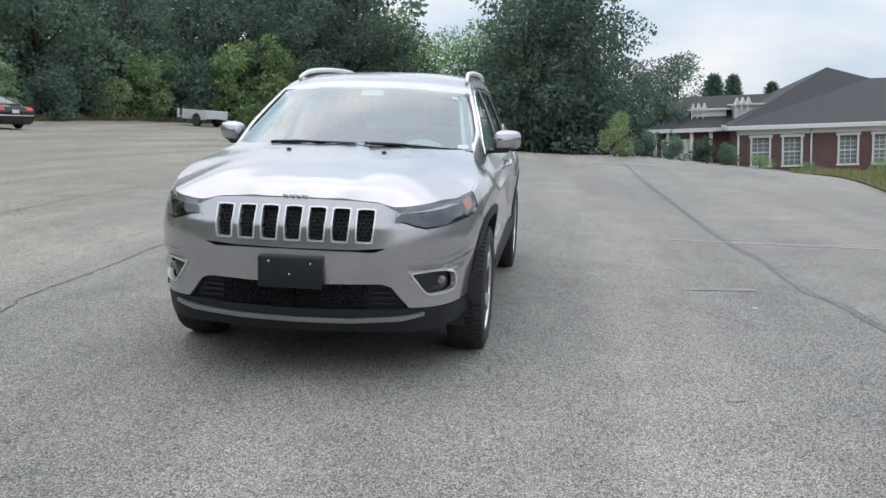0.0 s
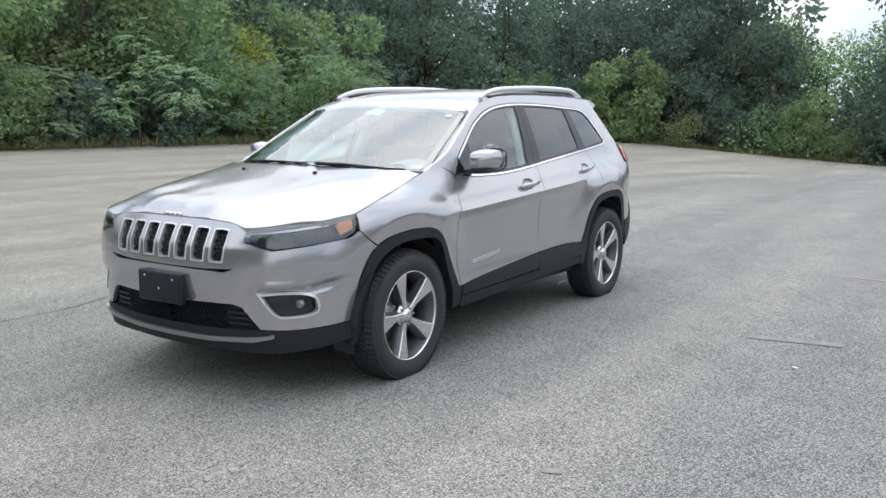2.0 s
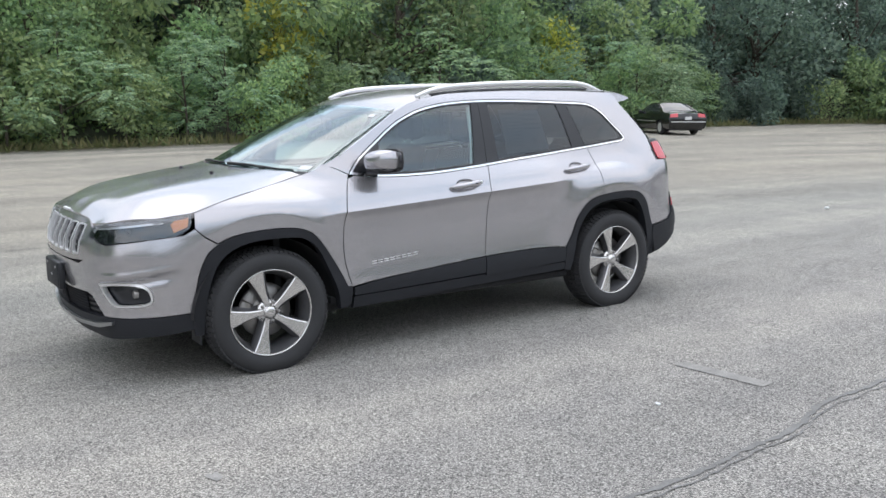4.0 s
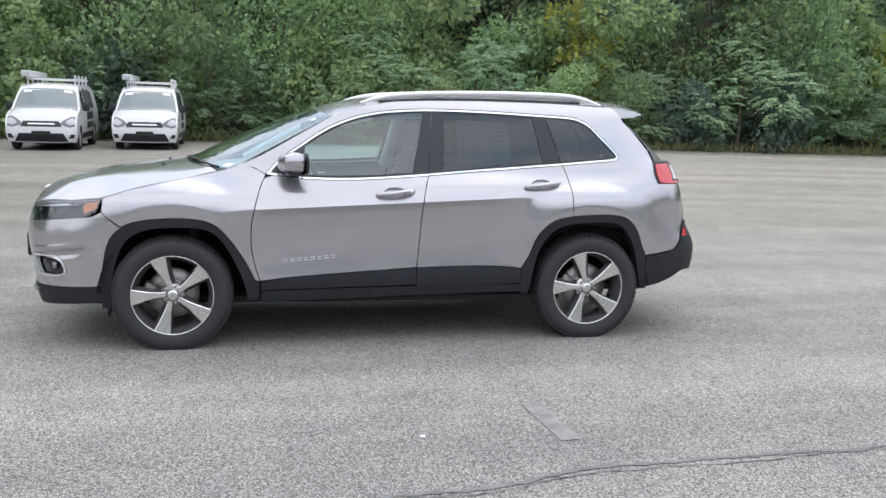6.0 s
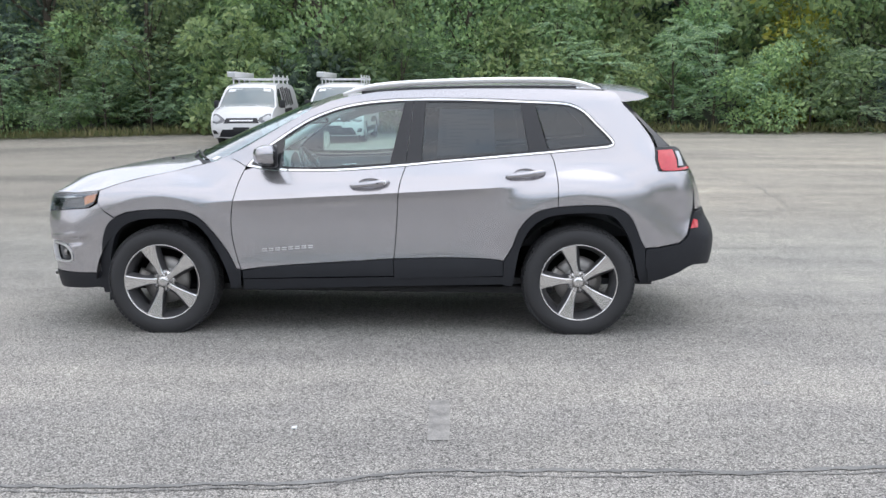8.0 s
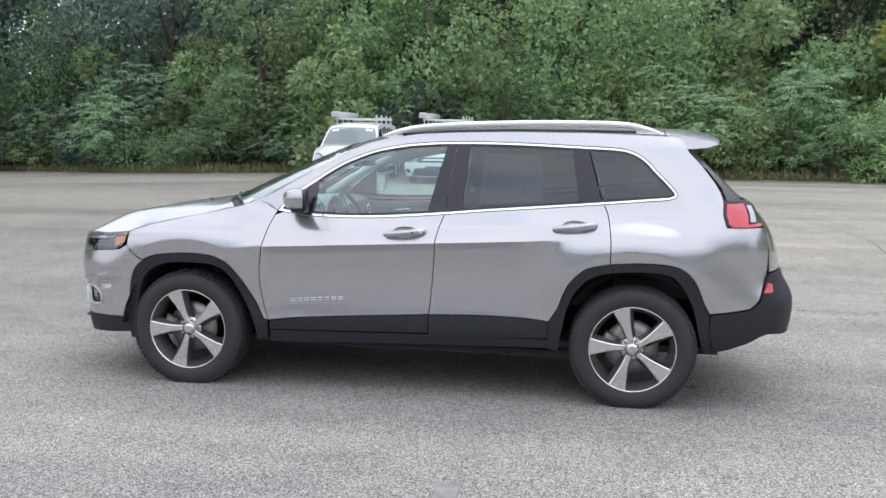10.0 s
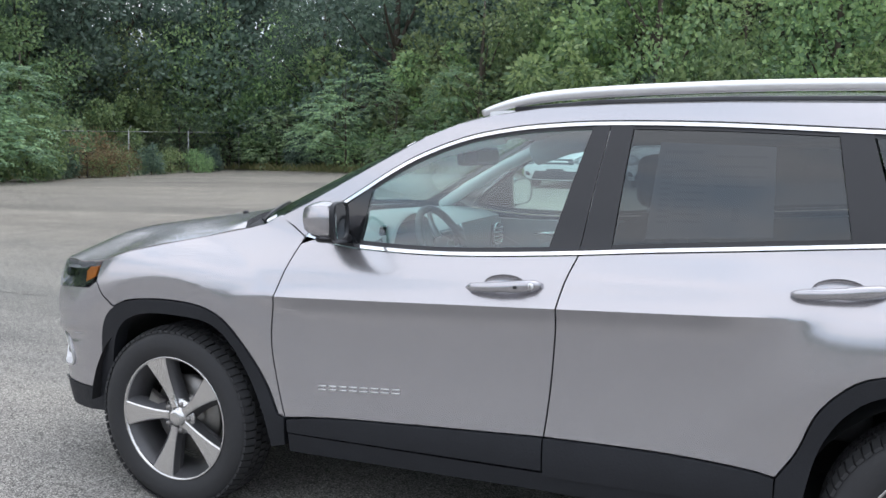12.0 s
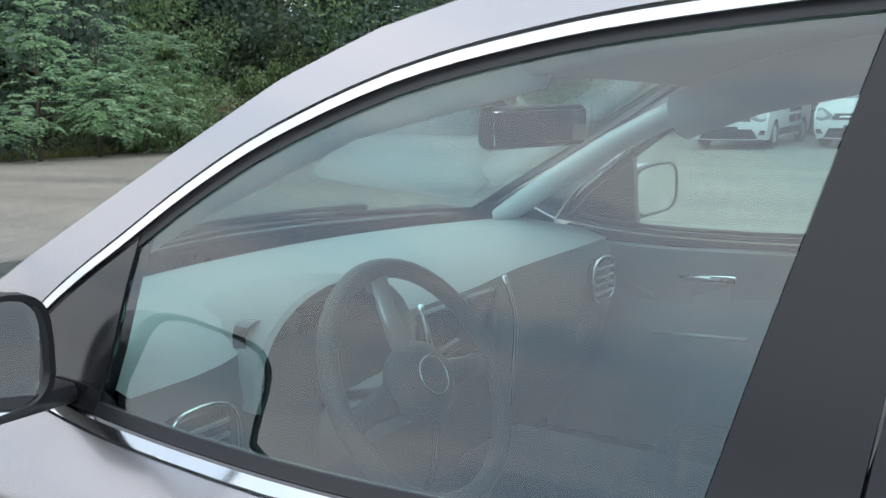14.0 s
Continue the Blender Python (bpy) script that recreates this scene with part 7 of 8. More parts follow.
def set_on_lot(ob, x, y, heading):
    """Stand a vehicle on the lot: its front (-y) turned by heading."""
    z = lot_height(x, y)
    gx = (lot_height(x + 1, y) - lot_height(x - 1, y)) / 2
    gy = (lot_height(x, y + 1) - lot_height(x, y - 1)) / 2
    n = Vector((-gx, -gy, 1)).normalized()
    tilt = Vector((0, 0, 1)).rotation_difference(n).to_matrix().to_4x4()
    return Matrix.Translation((x, y, z)) @ tilt @ pose(0, 0, 0, 0, 0, heading)


van_a = make_van()
van_a.matrix_world = set_on_lot(van_a, -20.0, -4.95, 91.5)
copy_thing(van_a, set_on_lot(van_a, -21.0, -2.35, 90.5))


def make_sedan():
    car = root("sedan_car", "old black sedan parked by the bushes", "car")
    prof = [(0.10, 0.22), (0.0, 0.40), (0.02, 0.58), (0.10, 0.70), (0.5, 0.80), (1.25, 0.90), (1.75, 1.20), (2.15, 1.38), (2.6, 1.42), (3.1, 1.38), (3.55, 1.20), (3.95, 1.02), (4.5, 0.98), (4.68, 0.93), (4.74, 0.70), (4.72, 0.40), (4.62, 0.24)]

    def wid(z):
        return float(np.interp(z, [0.2, 0.45, 0.7, 0.92, 1.2, 1.42], [0.80, 0.87, 0.88, 0.85, 0.70, 0.58]))

    over, flank, run = shell(prof, wid)
    skin_loop = [(u / 6, run[0]) for u in range(-6, 7)] + [(1, t) for t in np.linspace(0, run[-1], 50)[1:]] + [(u / 6, run[-1]) for u in range(5, -7, -1)] + [(-1, t) for t in np.linspace(run[-1], 0, 50)[1:-1]]
    part("body", sheet(skin_loop, over, 0.3, 0.08, gap=0, depth=0.0), M_BLACKPAINT, car)
    loop = [(0.14, 0.24), (0.5, 0.24)] + [(0.85 - 0.35 * math.cos(math.pi * k / 8), 0.30 + 0.36 * math.sin(math.pi * k / 8)) for k in range(9)] + [(1.2, 0.24), (3.35, 0.24)] + [(3.7 - 0.35 * math.cos(math.pi * k / 8), 0.30 + 0.36 * math.sin(math.pi * k / 8)) for k in range(9)] + [(4.6, 0.26), (4.70, 0.5), (4.66, 0.90), (4.48, 0.95), (3.95, 0.99), (3.53, 1.17), (3.08, 1.34), (2.6, 1.385), (2.17, 1.34), (1.77, 1.17), (1.25, 0.87), (0.5, 0.77), (0.10, 0.68), (0.03, 0.45)]
    for side in (1, -1):
        part("body_side", sheet(loop, flank, 0.3, 0.1, gap=0, side=side, depth=0.05), M_BLACKPAINT, car)
        part("door_glass", sheet([(1.72, 0.95), (2.5, 0.97), (2.5, 1.33), (2.2, 1.30), (1.85, 1.14)], flank, 0.3, 0.1, side=side, proud=0.006, gap=0), M_DARKGLASS, car)
        part("door_glass", sheet([(2.56, 0.97), (3.45, 1.0), (3.3, 1.17), (3.0, 1.31), (2.56, 1.34)], flank, 0.3, 0.1, side=side, proud=0.006, gap=0), M_DARKGLASS, car)
        part("side_strip", sheet([(1.25, 0.56), (3.3, 0.56), (3.3, 0.59), (1.25, 0.59)], flank, 0.5, 0.2, side=side, proud=0.010, gap=0), M_SATIN, car)
        for y in (0.85, 3.7):
            simple_wheel(car, side * 0.77, y, 0.31, 0.31, 0.19, side)
        lampr = [(0.55 * side, run[13] - 0.02), (0.95 * side, run[13] - 0.02), (0.95 * side, run[13] + 0.16), (0.55 * side, run[13] + 0.16)]
        part("tail_lamp", sheet(lampr if side > 0 else rev(lampr), over, 0.3, 0.1, proud=0.01, gap=0, depth=0.03), M_RED, car)
        part("mirror", box(bmesh.new(), side * 0.86 if side > 0 else -1.0, 1.0 if side > 0 else -0.86, 1.60, 1.72, 0.90, 1.03, 0.02, 1), M_BLACKPAINT, car)
    part("rear_window", sheet([(-0.85, run[9] + 0.05), (0.85, run[9] + 0.05), (0.9, run[11] - 0.08), (-0.9, run[11] - 0.08)], over, 0.3, 0.1, proud=0.005, gap=0), M_DARKGLASS, car)
    part("windscreen", sheet([(-0.9, run[5] + 0.08), (0.9, run[5] + 0.08), (0.86, run[7] - 0.05), (-0.86, run[7] - 0.05)], over, 0.3, 0.1, proud=0.005, gap=0), M_DARKGLASS, car)
    part("bumper_strip", box(bmesh.new(), -0.80, 0.80, 4.73, 4.76, 0.55, 0.59, 0.006, 1), M_SATIN, car)
    part("plate", box(bmesh.new(), -0.15, 0.15, 4.735, 4.755, 0.66, 0.80, 0.004, 1), M_PAPER, car)
    part("underbody", box(bmesh.new(), -0.74, 0.74, 0.15, 4.6, 0.20, 0.30, 0.02, 1), M_DARK, car)
    return car


sedan = make_sedan()
sedan.matrix_world = set_on_lot(sedan, -25.2, 31.0, 246)


def make_bed_trailer():
    tr = root("pickup_bed_trailer", "white pickup truck bed standing by the dark trees", "trailer")
    arch = [(0.80 - 0.42 * math.cos(math.pi * k / 10), 0.40 + 0.42 * math.sin(math.pi * k / 10)) for k in range(11)]
    loop = [(0.02, 0.44), (0.38, 0.42)] + arch + [(1.22, 0.42), (2.0, 0.40), (2.0, 0.99), (0.1, 1.02), (0.02, 0.98)]

    def flank(y, z, out=0.0):
        return Vector((0.96 + out - 0.03 * abs(z - 0.75), y, z))
    for side in (1, -1):
        part("bed_side", sheet(loop, flank, 0.3, 0.12, gap=0, side=side, depth=0.12), M_WHITE, tr)
        part("rear_post", sheet([(2.32, 0.44), (2.45, 0.44), (2.45, 1.0), (2.32, 1.0)], flank, 0.3, 0.2, gap=0, side=side, depth=0.10), M_WHITE, tr)
        simple_wheel(tr, side * 0.82, 0.80, 0.37, 0.37, 0.24, side, M_RIMDARK)
    part("bed_floor", box(bmesh.new(), -0.90, 0.90, 0.05, 2.4, 0.50, 0.56, 0.01, 1), M_WHITE, tr)
    part("front_panel", box(bmesh.new(), -0.92, 0.92, 0.02, 0.07, 0.50, 1.0, 0.01, 1), M_WHITE, tr)
    part("load", box(bmesh.new(), -0.5, 0.5, 1.6, 2.1, 0.56, 1.13, 0.08), M_DARK, tr, "dark lump of rubbish in the bed")
    part("drawbar", box(bmesh.new(), -0.05, 0.05, -0.9, 0.1, 0.40, 0.48, 0.01, 1), M_DARK, tr)
    return tr


bedtr = make_bed_trailer()
bedtr.matrix_world = set_on_lot(bedtr, -20.1, 48.4, 66)


# ---- chain-link fence at the wood's edge ----
M_GALV = plain("galvanised_steel", (0.30, 0.31, 0.31), 0.45, metal=0.7, var=0.2)


def make_fence():
    fence = root("chain_link_fence", "rusty chain-link fence half hidden by bushes", "fence")
    x0, step, count = -40.1, 4.05, 9
    zt = lambda x: lot_height(x, -27.6)
    for i in range(count):
        x = x0 + i * step
        bm = bmesh.new()
        cyl(bm, (x, -27.6, zt(x) - 0.1), (x, -27.6, zt(x) + 2.05), 0.03, n=8)
        tube(bm, [(x, -27.6, zt(x) + 2.03), (x, -27.45, zt(x) + 2.25)], 0.012, 5)
        part("post", bm, M_GALV, fence)
        if i:
            bm = bmesh.new()
            cyl(bm, (x - step, -27.6, zt(x - step) + 1.98), (x, -27.6, zt(x) + 1.98), 0.018, n=6)
            part("top_rail", bm, M_GALV, fence)
            bm = bmesh.new()
            k = 0.15
            n = int(step / k)
            for j in range(n):
                for d in (1, -1):
                    xa = x - step + j * k
                    for r in range(12):
                        za, zb = 0.05 + r * k, 0.05 + (r + 1) * k
                        a, b = (xa, za), (xa + k, zb)
                        if d < 0:
                            a, b = (xa + k, za), (xa, zb)
                        g = zt(x)
                        w = 0.004
                        q = [bm.verts.new(v) for v in ((a[0] - w, -27.6, g + a[1]), (a[0] + w, -27.6, g + a[1]), (b[0] + w, -27.6, g + b[1]), (b[0] - w, -27.6, g + b[1]))]
                        bm.faces.new(q)
            part("wire_mesh", bm, M_GALV, fence, smooth=False)
    return fence


make_fence()


# ---- brick house beyond the lot ----
def brick_mat():
    m, n, l, b = node_mat("red_brick_wall")
    co = n.new("ShaderNodeTexCoord")
    br = n.new("ShaderNodeTexBrick")
    br.inputs["Scale"].default_value = 1.0
    br.inputs["Brick Width"].default_value, br.inputs["Row Height"].default_value = 0.22, 0.075
    br.inputs["Mortar Size"].default_value = 0.012
    br.inputs["Color1"].default_value, br.inputs["Color2"].default_value = (0.135, 0.045, 0.042, 1), (0.095, 0.034, 0.034, 1)
    br.inputs["Mortar"].default_value = (0.20, 0.17, 0.16, 1)
    mp = n.new("ShaderNodeMapping")
    mp.inputs["Rotation"].default_value = (radians(90), 0, 0)
    l.new(co.outputs["Object"], mp.inputs["Vector"])
    l.new(mp.outputs[0], br.inputs["Vector"])
    no = n.new("ShaderNodeTexNoise")
    no.inputs["Scale"].default_value = 0.8
    l.new(co.outputs["Object"], no.inputs["Vector"])
    mr = n.new("ShaderNodeMapRange")
    mr.inputs["To Min"].default_value, mr.inputs["To Max"].default_value = 0.7, 1.3
    l.new(no.outputs["Fac"], mr.inputs["Value"])
    mu = n.new("ShaderNodeMix")
    mu.data_type, mu.blend_type = "RGBA", "MULTIPLY"
    mu.inputs[0].default_value = 1
    l.new(br.outputs["Color"], mu.inputs[6])
    l.new(mr.outputs[0], mu.inputs[7])
    l.new(mu.outputs[2], b.inputs["Base Color"])
    b.inputs["Roughness"].default_value = 0.9
    return m


M_BRICK = brick_mat()
M_SHINGLE = plain("dark_grey_shingles", (0.055, 0.057, 0.062), 0.9, var=0.3, scale=14, bump=0.5)
M_WHITETRIM = plain("white_painted_trim", (0.74, 0.74, 0.73), 0.5, var=0.06)
M_PANE = plain("house_window_pane", (0.22, 0.25, 0.26), 0.08, var=0.2, scale=2)


def make_house():
    """Front wall along local x at y = 0, eaves at z = 0."""
    h = root("brick_house", "red brick house with a dark hipped roof and white trim", "house")
    L, D, H = 24.0, 15.0, 3.0
    t = 0.3
    wins = [0.92, 2.72, 5.85, 7.75, 10.9, 12.8, 16.0, 18.0, 21.2]
    # front wall with real openings
    bm = bmesh.new()
    box(bm, 0, L, 0, t, -0.72, 0)
    box(bm, 0, L, 0, t, -H, -2.25)
    for a, b in zip([0.0] + [x + 0.95 for x in wins], wins + [L]):
        box(bm, a, b, 0, t, -2.25, -0.72)
    part("wall", bm, M_BRICK, h, smooth=False)
    for x0, x1, y0, y1 in ((0, t, t, D), (L - t, L, t, D), (0, L, D - t, D)):
        part("wall", box(bmesh.new(), x0, x1, y0, y1, -H, 0), M_BRICK, h, smooth=False)
    bm = bmesh.new()
    e = 0.5
    a = [bm.verts.new(v) for v in ((-e, -e, 0.12), (L + e, -e, 0.12), (L + e, D + e, 0.12), (-e, D + e, 0.12), (6.5, D / 2, 3.62), (L - D / 2, D / 2, 2.72), (9.2, D / 2, 2.78))]
    for f in ((0, 1, 6, 4), (1, 5, 6), (1, 2, 5), (2, 3, 6, 5), (3, 4, 6), (3, 0, 4), (3, 2, 1, 0)):
        bm.faces.new([a[i] for i in f])
    part("roof", bm, M_SHINGLE, h, smooth=False)
    part("eaves_board", box(bmesh.new(), -e, L + e, -e - 0.06, -e + 0.02, -0.12, 0.14, 0.02, 1), M_WHITETRIM, h)
    part("frieze", box(bmesh.new(), -0.02, L + 0.02, -0.05, 0.0, -0.42, -0.02), M_WHITETRIM, h, smooth=False)
    part("eaves_board", box(bmesh.new(), -e - 0.06, -e + 0.02, -e, D + e, -0.12, 0.14, 0.02, 1), M_WHITETRIM, h)
    for x in (0.0, 4.15, 9.7, 15.0, 20.4):
        bm = bmesh.new()
        cyl(bm, (x + 0.1, -0.09, -H), (x + 0.1, -0.09, -0.1), 0.06, n=8)
        part("downpipe", bm, M_WHITETRIM, h)
    for x in wins:
        w = part("window", box(bmesh.new(), x - 0.12, x, -0.06, 0.1, -2.37, -0.6), M_WHITETRIM, h, "white sash window", smooth=False)
        for q in ((x + 0.95, x + 1.07, -2.37, -0.6), (x - 0.2, x + 1.15, -0.62, -0.46), (x - 0.16, x + 1.11, -2.40, -2.27), (x, x + 0.95, -1.53, -1.45)):
            part("frame", box(bmesh.new(), q[0], q[1], -0.07 if q[2] != -1.53 else 0.08, 0.1, q[2], q[3]), M_WHITETRIM, w, smooth=False)
        part("pane", box(bmesh.new(), x, x + 0.95, 0.13, 0.15, -2.25, -0.72), M_PANE, w, smooth=False)
        for k in (1, 2):
            part("glazing_bar", box(bmesh.new(), x + 0.95 * k / 3 - 0.015, x + 0.95 * k / 3 + 0.015, 0.10, 0.13, -2.25, -0.72), M_WHITETRIM, w, smooth=False)
        for k in (1, 2, 4, 5):
            z = -2.25 + 1.53 * k / 6
            part("glazing_bar", box(bmesh.new(), x, x + 0.95, 0.10, 0.13, z - 0.015, z + 0.015), M_WHITETRIM, w, smooth=False)
    # entrance wing to the left, set back, with gabled white dormers
    part("wing_wall", box(bmesh.new(), -4.8, 0.0, 4.0, 13.0, -H, -0.15), M_BRICK, h, smooth=False)
    bm = bmesh.new()
    a = [bm.verts.new(v) for v in ((-5.3, 3.4, -0.05), (3.5, 3.4, -0.05), (3.5, 13.6, -0.05), (-5.3, 13.6, -0.05), (-2.4, 8.5, 2.05), (3.5, 8.5, 2.05))]
    for f in ((0, 1, 5, 4), (1, 2, 5), (2, 3, 4, 5), (3, 0, 4), (3, 2, 1, 0)):
        bm.faces.new([a[i] for i in f])
    part("roof", bm, M_SHINGLE, h, smooth=False)
    part("eaves_board", box(bmesh.new(), -5.35, 0.0, 3.33, 3.41, -0.25, 0.0), M_WHITETRIM, h, smooth=False)
    for x, y, z in ((-2.3, 5.2, 0.55), (0.3, 3.6, 0.8)):
        d = part("dormer", box(bmesh.new(), x, x + 2.2, y, y + 3.0, z - 0.4, z + 0.55), M_WHITETRIM, h, "white dormer with pointed gables", smooth=False)
        part("dormer_roof", box(bmesh.new(), x - 0.2, x + 2.5, y - 0.25, y + 3.2, z + 0.55, z + 0.66), M_WHITETRIM, d, smooth=False)
        for k in range(3):
            bm = bmesh.new()
            gx = x + 0.1 + 0.36 * k
            v = [bm.verts.new(q) for q in ((gx - 0.16, y - 0.3, z + 0.60), (gx + 0.16, y - 0.3, z + 0.60), (gx, y - 0.3, z + 1.05), (gx - 0.16, y + 0.6, z + 0.60), (gx + 0.16, y + 0.6, z + 0.60), (gx, y + 0.6, z + 1.05))]
            for f in ((0, 1, 2), (5, 4, 3), (0, 2, 5, 3), (1, 4, 5, 2)):
                bm.faces.new([v[i] for i in f])
            part("gable", bm, M_WHITETRIM, d, smooth=False)
            part("post", box(bmesh.new(), gx - 0.14, gx - 0.08, y - 0.3, y - 0.24, z - 0.6, z + 0.6), M_WHITETRIM, d, smooth=False)
    for x in (-4.7, -3.9, -2.4, -1.2):
        bm = bmesh.new()
        cyl(bm, (x, 3.6, -H), (x, 3.6, -0.2), 0.12, n=10)
        part("column", bm, M_WHITETRIM, h)
    part("porch_wall", box(bmesh.new(), -4.3, -2.5, 3.95, 4.0, -2.8, -0.7), M_WHITETRIM, h, smooth=False)
    return h


house = make_house()
house.matrix_world = pose(11.5, 51.5, 0.05, 0, -2.2, -4)

# ---- ground sheet ----
def ground_sheet():
    xs_ = sorted(set([-400, -250, -150, -100, -75, -60, -50] + [-44 + 2 * i for i in range(40)] + [36, 42, 50, 60, 80, 110, 160, 250, 400]))
    bm = bmesh.new()
    ys_ = sorted(set([-400, -250, -150, -100, -75, -60, -50] + [-44 + 2 * i for i in range(60)] + [78, 86, 100, 130, 180, 260, 400]))
    g = [[bm.verts.new((x, y, lot_height(max(-48, min(48, x)), max(-48, min(80, y))))) for x in xs_] for y in ys_]
    for p, q in zip(g, g[1:]):
        for i in range(len(xs_) - 1):
            bm.faces.new((p[i], p[i + 1], q[i + 1], q[i]))
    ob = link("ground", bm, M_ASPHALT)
    return tagged(ob, label="wide worn grey asphalt parking lot with pale aggregate", category="ground", kind="structure")


ground = ground_sheet()

# ---- marks on the asphalt ----
M_CRACK = plain("dark_crack_filling", (0.10, 0.099, 0.096), 0.9, var=0.35, scale=18, bump=0.4)
M_SEAM = plain("worn_dark_seam", (0.175, 0.174, 0.17), 0.9, var=0.5, scale=90, bump=0.8)
M_LINE = plain("faded_white_line", (0.50, 0.42, 0.41), 0.85, var=0.4, scale=26)
M_PALE = plain("pale_patch", (0.255, 0.248, 0.236), 0.9, var=0.6, scale=120, bump=0.8)
M_VERGE = plain("dry_verge_soil", (0.19, 0.17, 0.10), 0.95, var=0.4, scale=3, bump=0.6)
rcr = random.Random(11)


def strip(name, pts, wid, material, label, wob=0.02, step=0.12, lift=0.004, cat="pavement mark"):
    """A thin wandering strip that lies on the lot."""
    line = curve([(x, y, 0) for x, y in pts], 8)
    run = [0.0]
    for a, b in zip(line, line[1:]):
        run.append(run[-1] + (b - a).length)
    bm = bmesh.new()
    prev = None
    d, dx = 0.0, 0.0
    while d < run[-1]:
        x, y = float(np.interp(d, run, [p.x for p in line])), float(np.interp(d, run, [p.y for p in line]))
        x2, y2 = float(np.interp(d + 0.05, run, [p.x for p in line])), float(np.interp(d + 0.05, run, [p.y for p in line]))
        t = Vector((x2 - x, y2 - y))
        t = t.normalized() if t.length > 1e-6 else Vector((0, 1))
        dx = dx * 0.85 + rcr.uniform(-wob, wob)
        w = wid * rcr.uniform(0.35, 1.2) if wob else wid
        q = []
        for s in (-1, 1):
            px, py = x - t.y * (dx + s * w / 2), y + t.x * (dx + s * w / 2)
            q.append(bm.verts.new((px, py, lot_height(px, py) + lift)))
        if prev:
            bm.faces.new((prev[0], q[0], q[1], prev[1]))
        prev = q
        d += step
    bmesh.ops.recalc_face_normals(bm, faces=bm.faces)
    for f in bm.faces:
        if f.normal.z < 0:
            f.normal_flip()
    ob = link(name, bm, material)
    return tagged(ob, label=label, category=cat, kind="structure")


for pts, w in (([(0.62, -9), (0.58, -3), (0.56, -1.2), (0.48, 1.0), (0.36, 3.0), (0.25, 5.5), (0.12, 9), (-0.1, 13), (-0.6, 23), (-0.7, 40)], 0.022), ([(-2.1, -6), (-2.2, -0.5), (-2.36, 0.6), (-2.39, 1.9), (-2.5, 6), (-2.7, 14), (-3, 34)], 0.024), ([(-4.9, -3), (-4.9, 1.6), (-4.93, 3), (-5.2, 6), (-5.4, 20), (-5.6, 40)], 0.03), ([(-7.0, -8), (-6.9, 1.2), (-6.6, 4.8), (-7.6, 12), (-7.8, 30)], 0.035), ([(-11.4, -10), (-11.4, 2.5), (-12.0, 7.4), (-12.8, 13), (-12.9, 34)], 0.05), ([(-16.5, -14), (-16.2, 0), (-16.6, 16), (-16.4, 34)], 0.05), ([(0.6, -1.2), (1.2, -1.4), (1.9, -1.2)], 0.012), ([(-0.3, 7.0), (0.9, 7.6), (2.4, 7.2)], 0.02), ([(-14, 6), (-9, 6.6), (-5, 6.2)], 0.03), ([(-20, 12), (-12, 13.4), (-6, 13.2)], 0.04), ([(-18, -6), (-10, -6.4), (-4, -6.1)], 0.03)):
    strip("pavement_crack", pts, w * 0.6, M_CRACK, "dark wandering crack in the asphalt", 0.02, 0.10)
for k, w in enumerate((0.036, 0.012)):
    strip("pavement_seam", [(x + (0.0, 0.045)[k], y) for x, y in ((3.4, -5), (3.34, 0.6), (3.16, 1.9), (3.12, 3.0), (2.98, 5.0), (2.91, 7.7), (2.9, 14.7), (3.2, 24), (3.5, 38))], w, M_SEAM, "ragged dark seam between two paved lanes", 0.008, 0.028, 0.004 + 0.001 * k)
strip("painted_line", [(2.33, 4.55), (3.4, 4.32), (4.6, 4.07), (6.0, 3.8)], 0.055, M_LINE, "faded white parking line", 0.004, 0.06)
for cx, cy, r in ((2.17, -0.83, 0.06), (3.1, -0.9, 0.04), (4.2, 1.4, 0.04), (1.9, 3.6, 0.05)):
    bm = bmesh.new()
    k = 18
    vs = []
    for i in range(k):
        a = 2 * math.pi * i / k
        q = r * rcr.uniform(0.55, 1.1)
        x, y = cx + q * math.cos(a), cy + 0.6 * q * math.sin(a)
        vs.append(bm.verts.new((x, y, lot_height(x, y) + 0.004)))
    bm.faces.new(vs)
    tagged(link("pale_patch", bm, M_PALE), label="small pale scuffed patch on the asphalt", category="pavement mark", kind="structure")
strip("pale_patch", [(2.24, 1.87), (2.5, 1.88), (2.83, 1.89)], 0.10, M_PALE, "faint pale scraped strip on the asphalt", 0.0, 0.03)
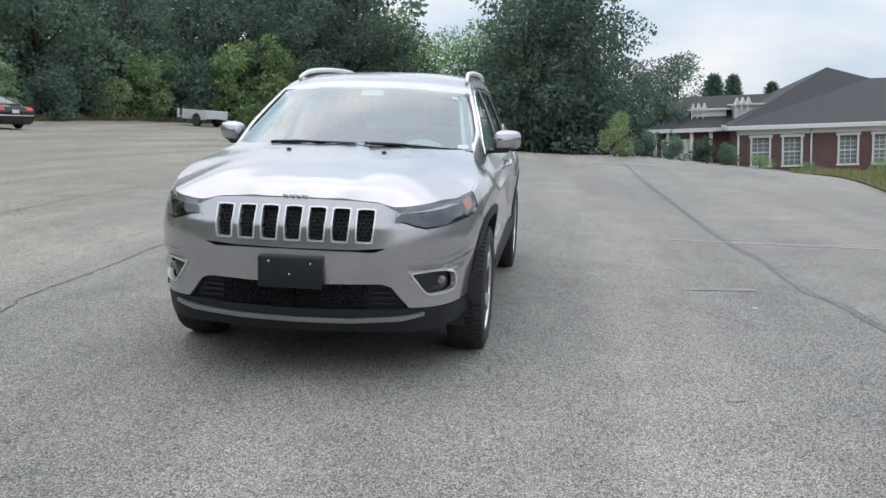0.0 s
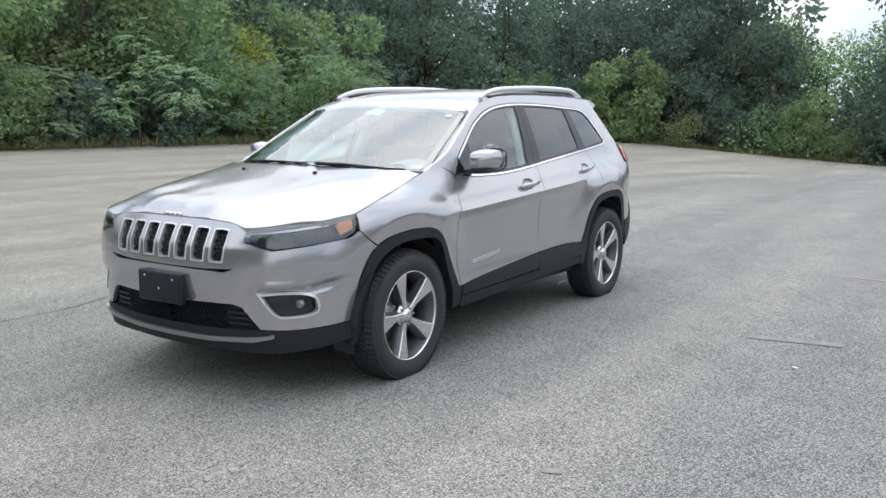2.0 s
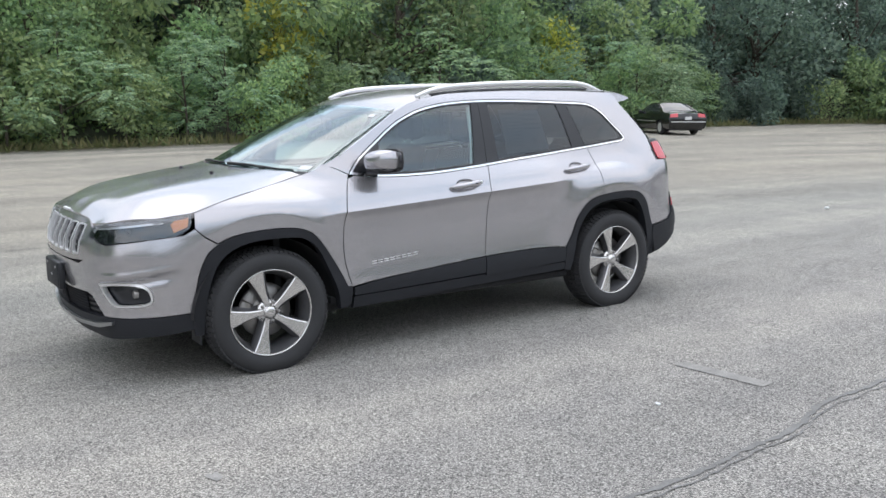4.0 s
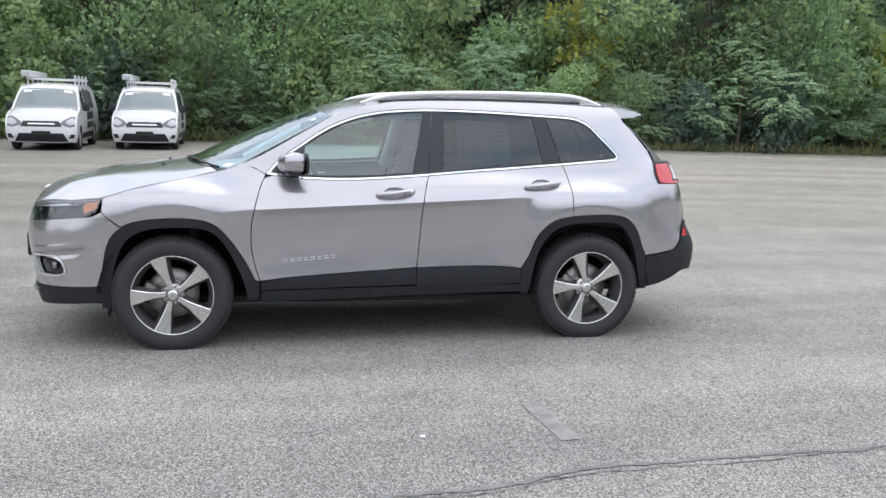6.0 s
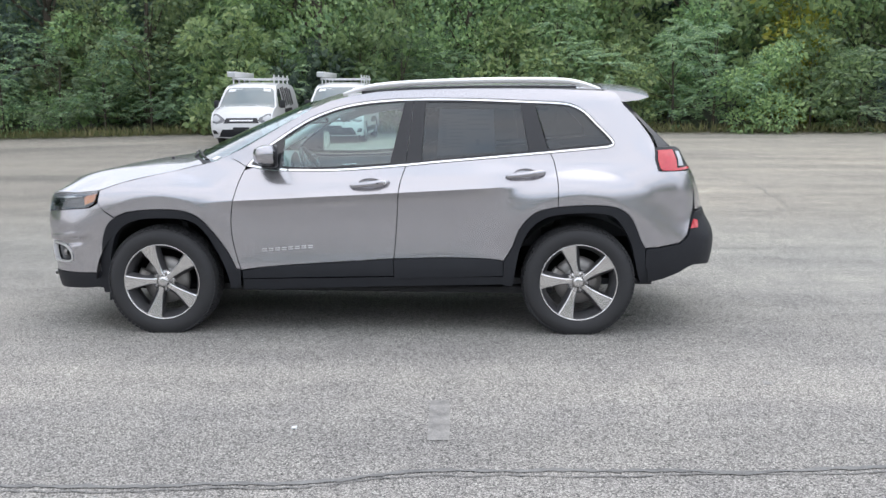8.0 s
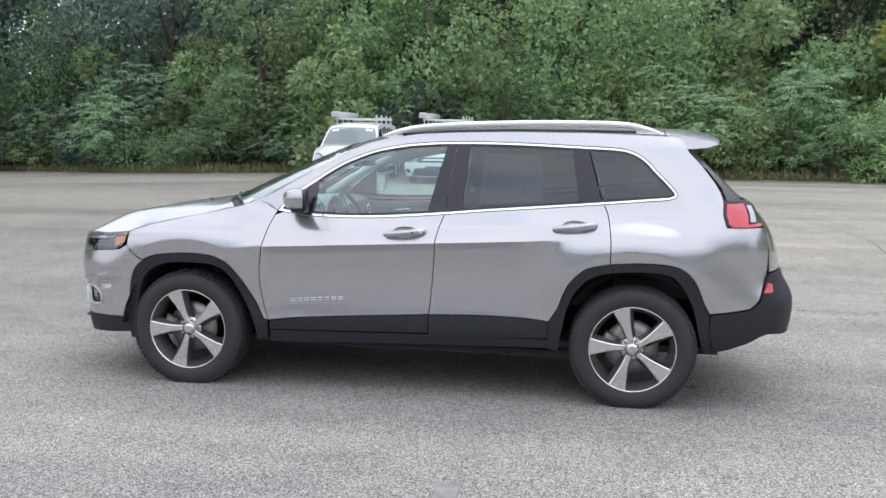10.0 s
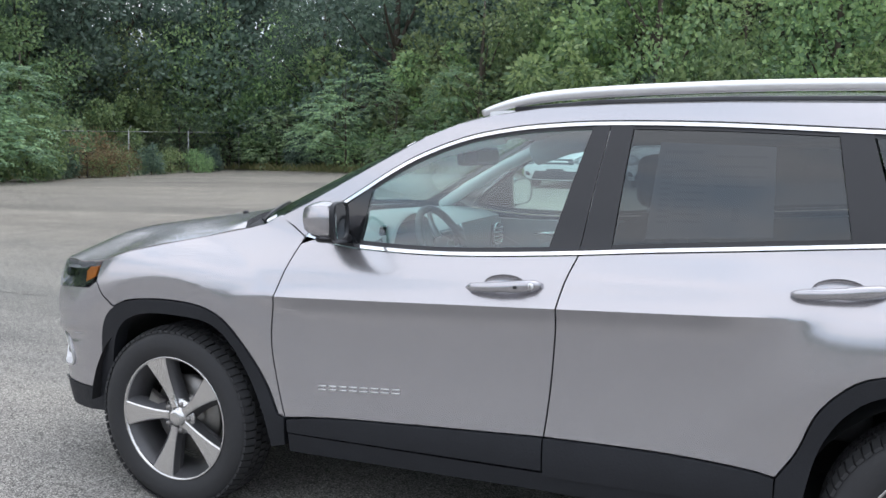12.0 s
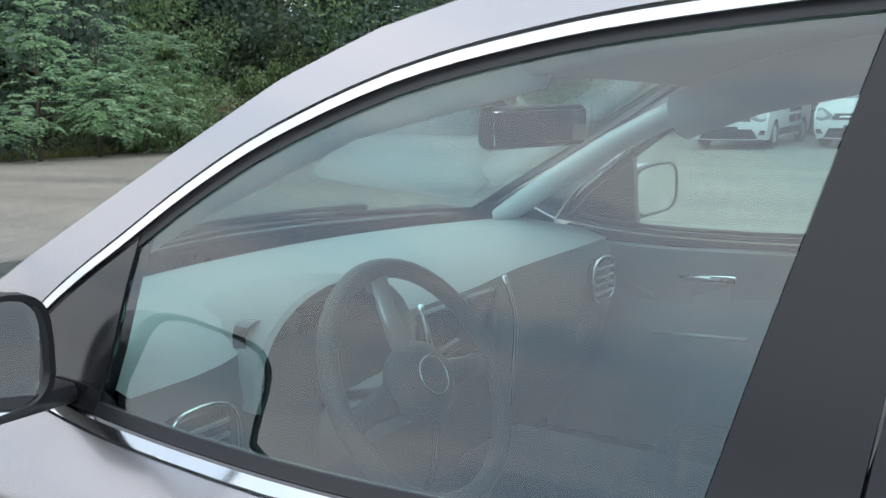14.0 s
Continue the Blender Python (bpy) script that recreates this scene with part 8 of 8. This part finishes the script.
# oil drip under the tail
bm = bmesh.new()
vs = []
for i in range(16):
    a = 2 * math.pi * i / 16
    x, y = 0.36 + 0.035 * math.cos(a) * rcr.uniform(0.7, 1.2), 3.08 + 0.11 * math.sin(a) * rcr.uniform(0.7, 1.2)
    vs.append(bm.verts.new((x, y, lot_height(x, y) + 0.006)))
bm.faces.new(vs)
tagged(link("wet_drip", bm, M_GLOSSBLACK), label="small wet drip on the asphalt under the car", category="stain", kind="structure")
# scattered grit and a few pale scraps
bm = bmesh.new()
for i in range(900):
    x, y = rcr.uniform(-6, 7), rcr.uniform(-6, 9)
    r = rcr.uniform(0.003, 0.008)
    z = lot_height(x, y)
    a = rcr.uniform(0, 3)
    v = [bm.verts.new((x + r * math.cos(a + k * 2.1), y + r * math.sin(a + k * 2.1), z)) for k in range(3)]
    t = bm.verts.new((x, y, z + r * 1.1))
    for k in range(3):
        bm.faces.new((v[k], v[(k + 1) % 3], t))
tagged(link("loose_grit", bm, M_PALE, smooth=False), label="loose pale grit scattered on the asphalt", category="gravel", kind="stuff")
for x, y, r in ((2.667, 1.223, 0.018), (2.3, -2.6, 0.012), (5.0, 4.0, 0.02), (-1.6, 9.3, 0.05)):
    bm = bmesh.new()
    bmesh.ops.create_icosphere(bm, subdivisions=1, radius=r)
    for v in bm.verts:
        v.co = Vector((x + v.co.x * rcr.uniform(0.7, 1.2), y + v.co.y * rcr.uniform(0.6, 1.1), lot_height(x, y) + r * 0.3 + v.co.z * 0.45))
    tagged(link("stone_chip", bm, M_PAPER, smooth=False), label="pale stone chip lying on the asphalt", category="stone", group="chips on the lot")
# verge soil beside the falling side of the lot
bm = bmesh.new()
rows = []
for p in curve([(6.3, 8.5, 0), (7.2, 13, 0), (8.9, 22, 0), (11.0, 34, 0), (13.5, 47, 0)], 8):
    rows.append([bm.verts.new((p.x + o, p.y, lot_height(p.x + o, p.y) + 0.03)) for o in (0.0, 1.5, 4.0, 9.0)])
for p, q in zip(rows, rows[1:]):
    for i in range(3):
        bm.faces.new((p[i], p[i + 1], q[i + 1], q[i]))
tagged(link("verge", bm, M_VERGE), label="dry grassy verge beside the lot", category="verge", kind="structure")
